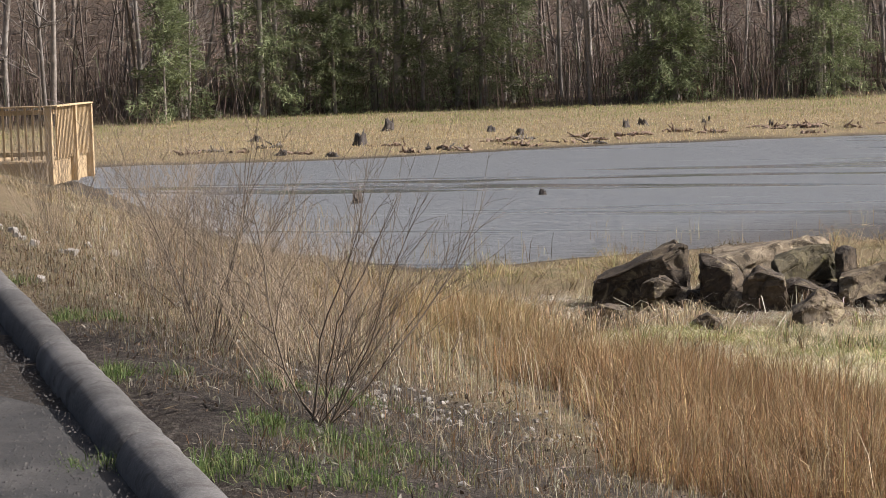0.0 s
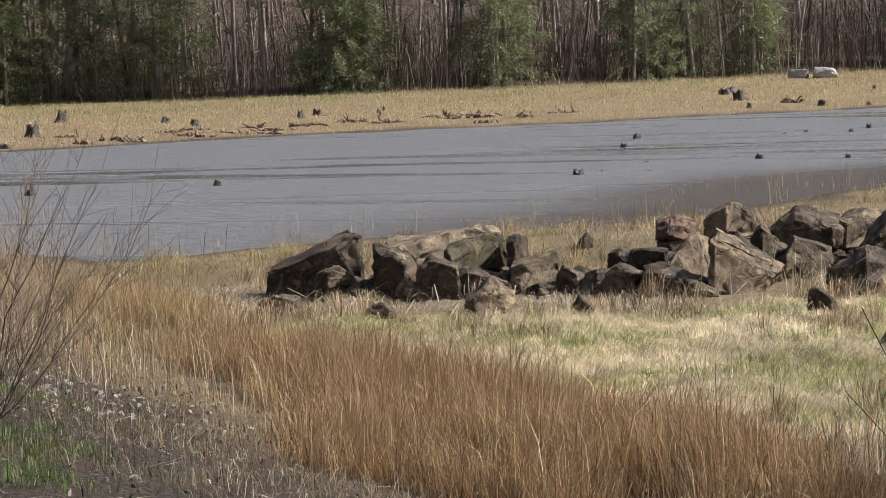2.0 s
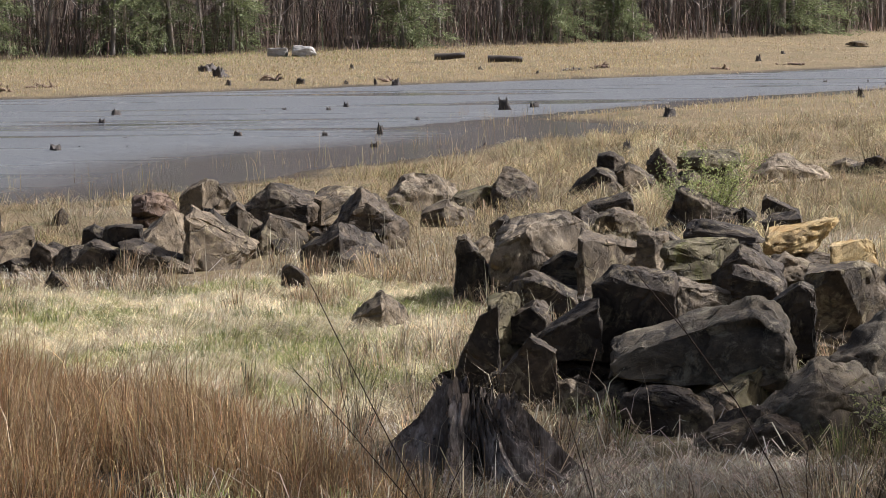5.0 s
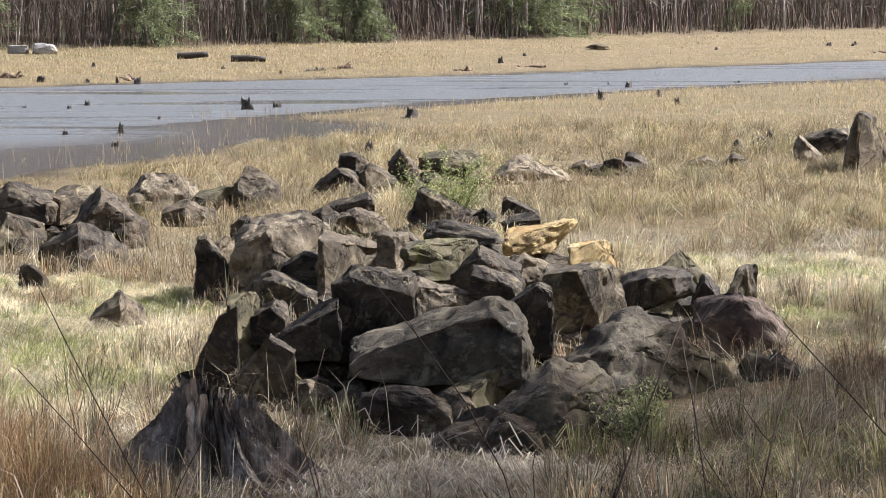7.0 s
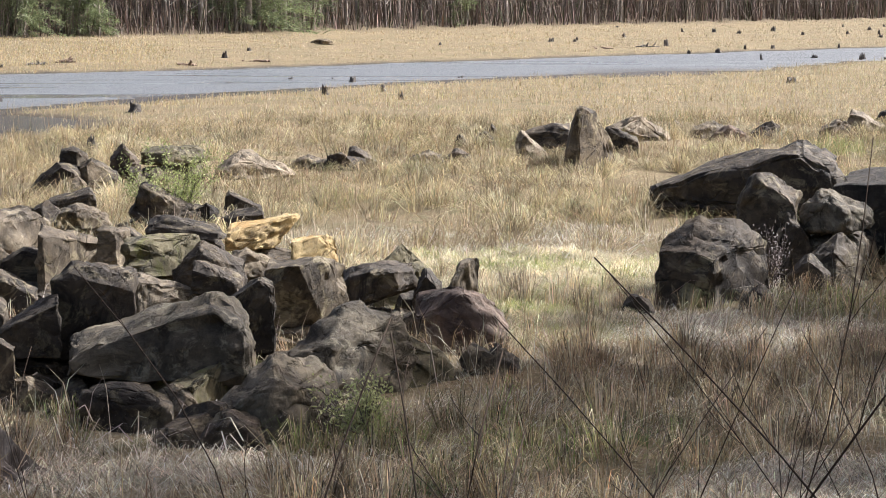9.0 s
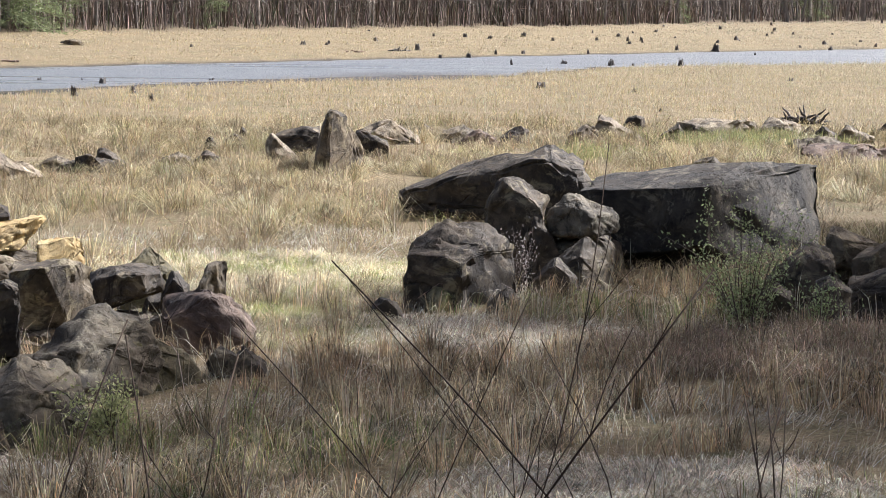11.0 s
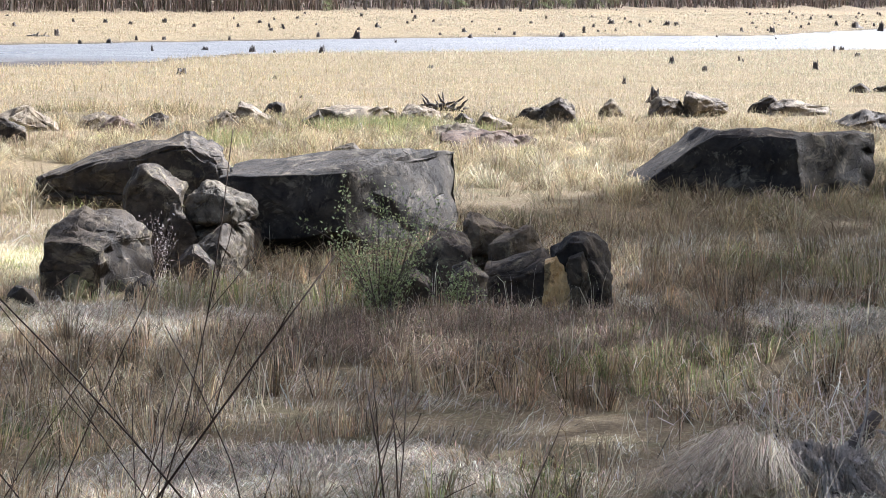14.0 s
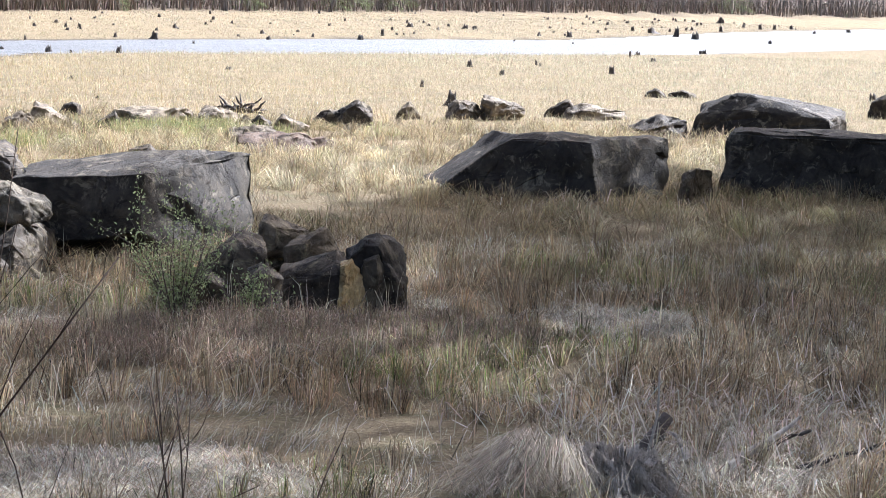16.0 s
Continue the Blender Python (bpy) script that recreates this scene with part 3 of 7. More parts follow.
group_now = "boulders by the pond edge"
boulder("d", -8.2, 23.79, -0.06, 0.91, 0.6, 0.45, 0.88, 0.95, 0.04, 0.02, 0.97, 0.12)
boulder("g", -7.89, 23.52, 0.11, 0.45, 0.32, 0.6, 0.4, 0.5, 0.05, 0.05, 0.3, 0.2)
boulder("d", -7.35, 23.5, -0.06, 0.4, 0.49, 0.95, 0.3, 0.8, 0.06, 0.02, 0.72, 0.15)
boulder("l", -7.19, 24.46, 0.13, 1.13, 0.55, 0.8, 0.6, 0.95, 0.02, 0.02, 0.12, 0.3)
boulder("m", -6.79, 24.23, 0.19, 0.61, 0.54, 0.7, 0.8, 0.95, 0.05, 0, 0.15, 0.15)
boulder("d", -6.47, 24.51, 0.23, 0.21, 0.54, 0.9, 0.4, 0.9, 0.03, 0.05, 0.35, 0.1)
boulder("d", -6.88, 23.24, -0.06, 0.42, 0.4, 0.7, 0.35, 0.8, 0.05, 0.1, 0.9, 0.1)
boulder("d", -6.48, 23.28, -0.06, 0.58, 0.29, 0.8, 0.3, 0.6, 0.1, 0.1, 0.9, 0.2)
boulder("g", -6.04, 21.9, -0.06, 0.44, 0.33, 0.55, 0.45, 0.5, 0.05, 0.1, 0.2, 0.25)
boulder("g", -6.19, 24.05, -0.06, 0.46, 0.37, 0.8, 0.9, 1, 0.02, 0.02, 0.2, 0.15)
boulder("d", -5.84, 24, -0.06, 0.32, 0.27, 0.7, 0.3, 0.6, 0.1, 0.1, 0.6, 0.1)
boulder("d", -5.22, 21.77, -0.06, 0.24, 0.19, 0.5, 0.4, 0.6, 0.1, 0.1, 0.8, 0.1)
boulder("d", -7.97, 22.12, -0.06, 0.41, 0.18, 0.6, 0.4, 0.7, 0.1, 0.1, 0.8, 0.2)
boulder("d", -6.92, 21.66, -0.06, 0.3, 0.14, 0.5, 0.5, 0.6, 0.1, 0.1, 0.8, 0.2)
boulder("d", -6.95, 29.19, -0.06, 0.19, 0.19, 0.5, 0.6, 0.7, 0.1, 0.1, 0.5, 0.1)
boulder("r", -5.81, 28.8, 0.1, 0.5, 0.38, 0.75, 0.45, 0.8, 0.05, 0.05, 0.25, 0.2)
boulder("l", -4.87, 24.29, -0.06, 0.49, 0.48, 0.45, 0.75, 0.85, 0.02, 0.02, 0.25, 0.2)
boulder("d", -5.43, 24.15, 0.15, 0.23, 0.38, 0.8, 0.5, 0.8, 0.05, 0.05, 0.8, 0.1)
boulder("d", -5.11, 23.9, 0.12, 0.36, 0.38, 0.8, 0.3, 0.9, 0.05, 0.02, 0.9, 0.1)
boulder("d", -5.27, 23.54, -0.06, 0.46, 0.29, 0.4, 0.4, 0.7, 0.05, 0.05, 0.75, 0.15)
boulder("d", -4.64, 23.31, -0.06, 0.76, 0.29, 0.95, 0.3, 0.35, 0.03, 0.05, 0.5, 0.25)
boulder("g", -4.94, 27.15, 0.18, 0.55, 0.58, 0.5, 0.45, 0.75, 0, 0.05, 0.38, 0.1)
boulder("g", -4.17, 23.55, -0.06, 0.64, 0.55, 0.95, 0.14, 0.3, 0.03, 0, 0.06, 0.15)
boulder("d", -4.37, 25.04, -0.06, 0.51, 0.47, 0.95, 0.2, 0.3, 0.02, 0.02, 0.85, 0.15)
boulder("g", -4.27, 25.43, 0.12, 0.37, 0.5, 0.8, 0.25, 0.3, 0.05, 0.02, 0.3, 0.1)
boulder("d", -4.11, 26.46, 0.17, 0.74, 0.61, 0.6, 0.4, 0.7, 0.03, 0.02, 0.85, 0.35)
boulder("g", -3.91, 25.41, -0.06, 0.47, 0.39, 0.5, 0.25, 0.65, 0, 0, 0.08, 0.1)
boulder("d", -3.01, 23.11, -0.06, 0.78, 0.43, 0.45, 0.5, 0.7, 0.05, 0.03, 0.45, 0.2)
boulder("d", -3.15, 25.71, -0.06, 0.76, 0.61, 0.5, 0.4, 0.6, 0.05, 0.03, 0.55, 0.3)
boulder("g", -3.55, 26.92, 0.12, 0.57, 0.52, 0.9, 0.5, 0.9, 0.03, 0.03, 0.12, 0.3)
boulder("d", -3.24, 21.72, -0.06, 0.26, 0.22, 0.8, 0.3, 0.5, 0.05, 0.1, 0.75, 0.1)
boulder("g", -2.3, 19.37, -0.06, 0.43, 0.25, 0.5, 0.5, 0.6, 0.1, 0.1, 0.5, 0.3)
boulder("l", -3.12, 30.5, -0.06, 0.8, 0.44, 0.5, 0.5, 0.55, 0.05, 0.05, 0.15, 0.25)
boulder("d", -2.1, 30.81, -0.06, 0.59, 0.49, 0.25, 0.36, 0.55, 0.05, 0.05, 0.55, 0.12)
boulder("m", -2.45, 30.78, -0.06, 0.68, 0.28, 0.8, 0.6, 0.9, 0.02, 0.02, 0.15, 0.35)
boulder("g", -2.63, 28.28, -0.06, 0.57, 0.29, 0.6, 0.5, 0.6, 0.05, 0.05, 0.4, 0.2)
boulder("d", -1.9, 26.33, -0.06, 0.29, 0.26, 0.7, 0.5, 0.6, 0.05, 0.05, 0.8, 0.1)
boulder("d", -4.02, 30.18, -0.06, 0.5, 0.34, 0.7, 0.5, 0.7, 0.05, 0.05, 0.5, 0.1)
group_now = "heap of boulders"
boulder("d", -1.75, 20.96, -0.06, 0.31, 0.51, 0.95, 0.3, 0.5, 0.05, 0.1, 0.82, 0.1)
boulder("l", -1.73, 21.61, 0.23, 0.2, 0.46, 0.7, 0.6, 0.9, 0.02, 0.02, 0.1, 0.2)
boulder("l", -1.22, 20.74, 0.13, 0.76, 0.69, 0.6, 0.55, 0.95, 0.03, 0.02, 0.27, 0.35)
boulder("d", -1.03, 20.34, 0.18, 0.34, 0.44, 0.6, 0.5, 0.9, 0.05, 0.02, 0.97, 0.1)
boulder("g", -0.65, 20, 0.15, 0.54, 0.64, 1, 0.1, 0.7, 0.02, 0.02, 0.1, 0.12)
boulder("d", -1.15, 19.59, -0.06, 0.53, 0.35, 0.7, 0.4, 0.6, 0.05, 0.05, 0.95, 0.2)
boulder("d", -0.41, 16.11, 0.15, 0.5, 0.75, 0.85, 0.25, 0.92, 0, 0.02, 0.97, 0.06)
boulder("l", 0.04, 17.23, 0.24, 0.45, 0.52, 1, 0.1, 0.45, 0, 0.02, 0.06, 0.1)
boulder("d", -0.81, 16.02, 0.21, 0.42, 0.58, 0.3, 0.97, 1, 0.02, 0.02, 0.98, 0.12)
boulder("d", -1.34, 16.16, -0.06, 0.27, 0.54, 0.35, 0.72, 0.95, 0.03, 0.02, 0.98, 0.05)
boulder("m", -1.17, 16.28, 0.15, 0.23, 0.6, 0.85, 0.6, 0.9, 0, 0.1, 0.06, 0.08)
boulder("d", -1.06, 16.38, 0.25, 0.29, 0.53, 0.55, 0.7, 0.8, 0.05, 0.05, 0.85, 0.1)
# dark stone put in where the heap shows only deep shadow
boulder("d", -1, 15.61, -0.06, 0.33, 0.42, 0.5, 0.5, 0.8, 0.05, 0.05, 0.97, 0.05)
boulder("G", 0, 15.18, 0.16, 1.03, 0.68, 0.38, 0.78, 0.8, 0.02, 0.02, 0.95, 0.2, True)
boulder("d", -0.2, 14.71, -0.06, 0.49, 0.26, 0.8, 0.5, 0.6, 0.05, 0.05, 0.97, 0.1, True)
boulder("l", -0.36, 19.62, 0.37, 0.23, 0.68, 0.95, 0.2, 0.9, 0.02, 0.02, 0.55, 0.08)
boulder("m", -0.01, 18.74, 0.36, 0.54, 0.66, 0.9, 0.3, 0.95, 0.02, 0.02, 0.1, 0.1)
boulder("d", -0.25, 20.35, 0.41, 0.2, 0.63, 0.9, 0.4, 0.7, 0.05, 0.05, 0.7, 0.2)
boulder("d", 0.3, 18.5, 0.23, 0.5, 0.64, 0.5, 0.4, 0.6, 0.05, 0.05, 0.6, 0.2)
boulder("d", 0.34, 17.48, 0.36, 0.33, 0.58, 0.95, 0.15, 0.5, 0.03, 0.03, 0.75, 0.35)
boulder("g", 0.64, 19.23, 0.32, 0.37, 0.54, 0.8, 0.3, 0.5, 0.03, 0.03, 0.15, 0.2)
boulder("g", 0.9, 17.46, 0.16, 0.52, 0.64, 0.92, 0.75, 0.85, 0, 0.03, 0.38, 0.05)
# dark stone added to fill the shadowed hole between the boulders
boulder("d", 0.48, 16.24, 0.15, 0.34, 0.62, 0.6, 0.7, 0.9, 0.05, 0.02, 0.97, 0.05)
boulder("y", 0.77, 21.66, 0.28, 0.57, 0.57, 0.75, 0.85, 1, 0.03, 0.02, 0.06, 0.35)
boulder("y", 1.17, 21.53, 0.19, 0.36, 0.44, 0.85, 0.5, 0.8, 0.02, 0.02, 0.05, 0.1)
boulder("d", 1.47, 18.94, 0.12, 0.53, 0.5, 0.7, 0.4, 0.9, 0.03, 0.02, 0.6, 0.15)
boulder("m", 1.7, 20, 0.17, 0.39, 0.5, 0.3, 0.55, 0.5, 0.05, 0.03, 0.25, 0.15)
boulder("r", 1.91, 17.72, -0.06, 0.61, 0.41, 0.6, 0.3, 0.5, 0.03, 0.02, 0.97, 0.6)
boulder("g", 2.13, 19.76, -0.06, 0.28, 0.39, 0.3, 0.6, 0.95, 0.05, 0.02, 0.2, 0.05)
boulder("d", 1.85, 19.36, -0.06, 0.23, 0.4, 0.6, 0.4, 0.8, 0.05, 0.05, 0.8, 0.15)
boulder("G", 1, 15.7, -0.06, 0.88, 0.54, 0.45, 0.5, 0.8, 0.03, 0.03, 0.4, 0.35, True)
boulder("m", 1.4, 15.98, -0.06, 0.6, 0.47, 0.95, 0.15, 0.35, 0.02, 0, 0.06, 0.25, True)
boulder("m", 1.54, 16.34, -0.06, 0.35, 0.28, 0.85, 0.2, 0.15, 0.05, 0, 0.05, 0.2, True)
boulder("G", 0.54, 14.34, -0.06, 0.76, 0.43, 0.25, 0.5, 0.75, 0.02, 0.05, 0.6, 0.35, True)
boulder("m", 0.18, 14.99, -0.06, 0.56, 0.36, 0.5, 0.8, 0.9, 0.03, 0.02, 0.45, 0.15)
boulder("d", 0.35, 14.13, -0.06, 0.34, 0.19, 0.5, 0.4, 0.7, 0.05, 0.1, 0.8, 0.3, True)
boulder("d", 2.04, 16.59, -0.06, 0.28, 0.18, 0.5, 0.4, 0.5, 0.1, 0.1, 0.8, 0.3)
boulder("d", -1.06, 32.23, 0.33, 0.33, 0.57, 0.8, 0.5, 0.7, 0.05, 0.05, 0.6, 0.1)
boulder("d", -1.25, 31.91, -0.06, 0.64, 0.38, 0.3, 0.6, 0.7, 0.05, 0.05, 0.8, 0.25)
boulder("g", -0.79, 32.07, 0.14, 0.49, 0.44, 0.5, 0.4, 0.4, 0.05, 0.05, 0.3, 0.2)
boulder("d", -0.47, 33, 0.18, 0.37, 0.55, 0.6, 0.4, 0.4, 0.05, 0.05, 0.6, 0.15)
boulder("m", 0.09, 33.53, 0.24, 0.76, 0.49, 0.8, 0.5, 0.9, 0.05, 0.05, 0.4, 0.3)
boulder("l", 1.1, 34.37, -0.06, 1, 0.36, 0.35, 0.35, 0.3, 0.03, 0.03, 0.2, 0.4, True)
boulder("g", 1.91, 36.47, -0.06, 0.57, 0.2, 0.5, 0.5, 0.5, 0.1, 0.1, 0.5, 0.3)
boulder("d", 2.35, 36.06, -0.06, 0.88, 0.18, 0.7, 0.4, 0.6, 0.05, 0.05, 0.8, 0.3)
boulder("d", 2.62, 37.08, -0.06, 0.48, 0.28, 0.3, 0.3, 0.4, 0.05, 0.05, 0.7, 0.2, True)
boulder("d", 0.01, 26.18, 0.12, 0.68, 0.5, 0.15, 0.2, 0.2, 0, 0, 0.6, 0.25, True)
boulder("d", -1.08, 25.38, 0.12, 0.31, 0.38, 0.6, 0.5, 0.5, 0.05, 0.05, 0.6, 0.1)
boulder("d", -0.89, 26.26, 0.23, 0.46, 0.45, 0.45, 0.85, 0.9, 0.03, 0.03, 0.95, 0.25)
boulder("g", -0.73, 25.05, 0.14, 0.47, 0.39, 0.6, 0.5, 0.4, 0.05, 0.05, 0.3, 0.25)
boulder("d", 0.4, 26.36, 0.12, 0.22, 0.28, 0.6, 0.5, 0.6, 0.05, 0.05, 0.6, 0.1)
boulder("d", 0.78, 27.46, 0.13, 0.37, 0.37, 1, 0.15, 0.3, 0.03, 0.03, 0.75, 0.15)
boulder("d", 0.7, 25.39, 0.15, 0.43, 0.33, 0.5, 0.85, 0.95, 0.03, 0.03, 0.95, 0.4)
boulder("d", 0.19, 23.15, 0.25, 0.68, 0.46, 0.9, 0.25, 0.5, 0.03, 0.03, 0.9, 0.5)
group_now = "far row of boulders"
boulder("l", 4.94, 36.64, -0.06, 0.54, 0.46, 0.8, 0.2, 0.25, 0.05, 0.05, 0.3, 0.12)
boulder("d", 5.41, 38.65, 0.11, 0.76, 0.49, 0.75, 0.6, 1, 0.02, 0.02, 0.97, 0.4)
boulder("g", 5.39, 34.6, -0.06, 0.68, 0.83, 0.1, 0.4, 0.3, 0.02, 0.02, 0.3, 0.04)
boulder("d", 6.53, 38.88, -0.06, 0.52, 0.41, 0.9, 0.2, 0.6, 0.05, 0.05, 0.97, 0.2)
boulder("l", 7.15, 41.04, -0.06, 1, 0.41, 0.5, 0.5, 0.3, 0.05, 0.03, 0.2, 0.35, True)
boulder("g", 8.31, 44.1, -0.06, 0.42, 0.26, 0.6, 0.5, 0.6, 0.05, 0.05, 0.4, 0.2)
boulder("g", 8.61, 42.74, -0.06, 0.81, 0.29, 0.6, 0.5, 0.6, 0.05, 0.05, 0.3, 0.3)
boulder("r", 8.62, 41.37, -0.06, 0.74, 0.28, 0.3, 0.5, 0.3, 0.05, 0.05, 0.5, 0.2, True)
boulder("d", 9.3, 41.79, -0.06, 0.55, 0.31, 0.5, 0.6, 0.7, 0.05, 0.05, 0.6, 0.2)
boulder("d", 4.43, 41.14, -0.06, 0.21, 0.19, 0.6, 0.5, 0.6, 0.1, 0.1, 0.6, 0.1)
boulder("d", 4.83, 41.5, -0.06, 0.41, 0.21, 0.6, 0.5, 0.7, 0.1, 0.1, 0.6, 0.1)
boulder("d", 5.13, 42.47, -0.06, 0.3, 0.29, 0.6, 0.3, 0.4, 0.1, 0.1, 0.6, 0.1)
boulder("g", 3.49, 36.56, -0.06, 0.57, 0.21, 0.5, 0.6, 0.6, 0.1, 0.1, 0.5, 0.2)
boulder("g", 3.93, 36.79, -0.06, 0.42, 0.19, 0.5, 0.4, 0.6, 0.1, 0.1, 0.5, 0.2)
boulder("d", 6.64, 35.32, -0.06, 0.3, 0.14, 0.5, 0.4, 0.6, 0.1, 0.1, 0.5, 0.2)
boulder("g", 10.49, 42.25, -0.06, 0.56, 0.35, 0.6, 0.6, 0.7, 0.05, 0.05, 0.4, 0.2)
boulder("l", 11.23, 42.77, -0.06, 0.81, 0.42, 0.95, 0.12, 0.3, 0.03, 0.03, 0.3, 0.15)
boulder("d", 12.27, 45.78, 0.12, 0.39, 0.34, 0.6, 0.6, 0.8, 0.05, 0.05, 0.8, 0.15)
boulder("d", 12.11, 42.74, -0.06, 0.46, 0.32, 0.5, 0.7, 0.6, 0.1, 0.1, 0.7, 0.15)
boulder("l", 12.81, 42.62, -0.06, 1.43, 0.38, 0.9, 0.7, 0.8, 0.03, 0.03, 0.35, 0.25)
boulder("l", 14.6, 44.65, -0.06, 0.84, 0.34, 0.8, 0.4, 0.6, 0.05, 0.05, 0.2, 0.4)
boulder("g", 13.95, 41.71, -0.06, 0.42, 0.31, 0.2, 0.8, 0.9, 0.02, 0.02, 0.1, 0.1)
boulder("d", 14.45, 42, -0.06, 0.42, 0.3, 0.6, 0.4, 0.6, 0.1, 0.1, 0.6, 0.1)
boulder("g", 15.22, 42.76, -0.06, 0.64, 0.31, 0.6, 0.3, 0.4, 0.05, 0.05, 0.4, 0.2)
boulder("d", 16.78, 43.95, -0.06, 0.73, 0.51, 0.6, 0.6, 0.9, 0.03, 0.02, 0.9, 0.15)
boulder("d", 16.39, 44.33, -0.06, 0.75, 0.33, 0.8, 0.5, 0.8, 0.05, 0.05, 0.9, 0.15)
boulder("r", 13.33, 37.28, -0.06, 1.77, 0.29, 0.8, 0.5, 0.9, 0.03, 0.03, 0.35, 0.75)
boulder("l", 13.48, 39.48, -0.06, 0.94, 0.28, 0.6, 0.5, 0.8, 0.05, 0.05, 0.3, 0.75)
boulder("g", 19.24, 47.51, -0.06, 0.53, 0.33, 0.5, 0.5, 0.4, 0.1, 0.1, 0.4, 0.2, True)
boulder("g", 20.4, 47.59, -0.06, 0.75, 0.38, 0.7, 0.3, 0.7, 0.05, 0.05, 0.4, 0.2)
boulder("l", 21.15, 47.47, -0.06, 0.88, 0.5, 0.95, 0.12, 0.5, 0.03, 0.03, 0.3, 0.12)
boulder("d", 23.15, 49.13, -0.06, 0.67, 0.35, 0.3, 0.7, 0.7, 0.05, 0.05, 0.8, 0.15)
boulder("l", 23.41, 48.04, -0.06, 1.33, 0.34, 0.6, 0.3, 0.5, 0.05, 0.05, 0.25, 0.4)
boulder("d", 10.53, 35.46, -0.06, 0.59, 0.21, 0.5, 0.6, 0.5, 0.1, 0.1, 0.7, 0.2)
boulder("d", 31.18, 60.68, -0.06, 0.62, 0.24, 0.6, 0.5, 0.6, 0.1, 0.1, 0.7, 0.2)
boulder("d", 31.99, 60.78, -0.06, 0.8, 0.2, 0.6, 0.5, 0.6, 0.1, 0.1, 0.7, 0.2)
group_now = "blocks in the marsh grass"
boulder("d", 5.84, 27.17, -0.06, 2.1, 0.77, 0.35, 0.76, 0.8, 0, 0.02, 0.93, 0.15)
boulder("d", 4.84, 21.75, -0.06, 0.57, 0.89, 0.7, 0.35, 0.8, 0.03, 0.02, 0.95, 0.08, True)
boulder("d", 5, 21.62, -0.06, 0.4, 0.63, 0.5, 0.4, 0.6, 0.06, 0.05, 0.93, 0.2, True)
boulder("d", 5.51, 22.09, -0.06, 0.69, 0.44, 0.6, 0.5, 0.9, 0.03, 0.02, 0.95, 0.1)
boulder("d", 4.04, 20.01, -0.06, 0.87, 0.65, 0.84, 0.5, 0.86, 0.06, 0.02, 0.5, 0.4)
boulder("G", 5.38, 21.64, 0.37, 0.62, 0.75, 0.6, 0.3, 0.5, 0.02, 0.02, 0.6, 0.3, True)
boulder("g", 5.17, 21.01, -0.06, 0.55, 0.44, 0.5, 0.6, 0.8, 0.05, 0.03, 0.55, 0.35)
boulder("m", 3.92, 19.96, -0.06, 0.32, 0.2, 0.8, 0.3, 0.6, 0.05, 0.05, 0.3, 0.25)
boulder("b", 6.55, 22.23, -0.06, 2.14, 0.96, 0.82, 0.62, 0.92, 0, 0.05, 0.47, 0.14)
boulder("d", 4.96, 20.81, -0.06, 0.38, 0.31, 0.5, 0.5, 0.6, 0.05, 0.05, 0.8, 0.2)
boulder("d", 3.41, 19.63, -0.06, 0.31, 0.17, 0.5, 0.5, 0.6, 0.1, 0.1, 0.8, 0.2)
boulder("d", 4.3, 19.58, -0.06, 0.33, 0.19, 0.5, 0.5, 0.6, 0.1, 0.1, 0.8, 0.3)
boulder("d", 6.36, 19.15, -0.06, 0.65, 0.57, 0.4, 0.6, 0.9, 0.02, 0.02, 0.95, 0.15, True)
boulder("g", 7.31, 20.53, 0.24, 0.48, 0.59, 1, 0.15, 0.6, 0.02, 0.03, 0.3, 0.2)
boulder("g", 7.44, 20.23, 0.19, 0.5, 0.52, 0.6, 0.65, 0.25, 0.03, 0.03, 0.4, 0.2)
boulder("d", 6.97, 18.96, -0.06, 0.53, 0.45, 0.72, 0.8, 0.95, 0, 0, 0.85, 0.36)
boulder("y", 7.18, 18.69, -0.06, 0.23, 0.42, 0.9, 0.4, 0.65, 0.02, 0, 0.1, 0.08)
boulder("G", 7.41, 18.82, -0.06, 0.24, 0.44, 0.9, 0.35, 0.55, 0.02, 0.03, 0.5, 0.15)
boulder("q", 7.43, 18.87, -0.06, 0.5, 0.56, 0.7, 0.4, 0.75, 0.02, 0.03, 0.8, 0.12)
boulder("d", 6.36, 18.32, -0.06, 0.29, 0.39, 0.9, 0.5, 0.8, 0.02, 0.02, 0.45, 0.12)
boulder("d", 5.93, 18.3, -0.06, 0.31, 0.34, 0.6, 0.5, 0.8, 0.05, 0.05, 0.9, 0.15)
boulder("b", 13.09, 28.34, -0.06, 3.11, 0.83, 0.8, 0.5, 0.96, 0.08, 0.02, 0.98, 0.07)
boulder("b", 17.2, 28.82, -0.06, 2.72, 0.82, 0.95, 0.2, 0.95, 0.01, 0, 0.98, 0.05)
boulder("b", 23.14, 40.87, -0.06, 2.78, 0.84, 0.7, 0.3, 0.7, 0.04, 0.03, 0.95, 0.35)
boulder("g", 14.91, 27.93, -0.06, 0.42, 0.46, 0.6, 0.4, 0.8, 0.05, 0.05, 0.3, 0.2)
boulder("d", 21.57, 41.98, -0.06, 1.22, 0.45, 0.5, 0.6, 0.8, 0.05, 0.03, 0.5, 0.4)
boulder("d", 31.7, 50.79, -0.06, 0.81, 0.6, 0.6, 0.6, 0.8, 0.05, 0.03, 0.8, 0.2)

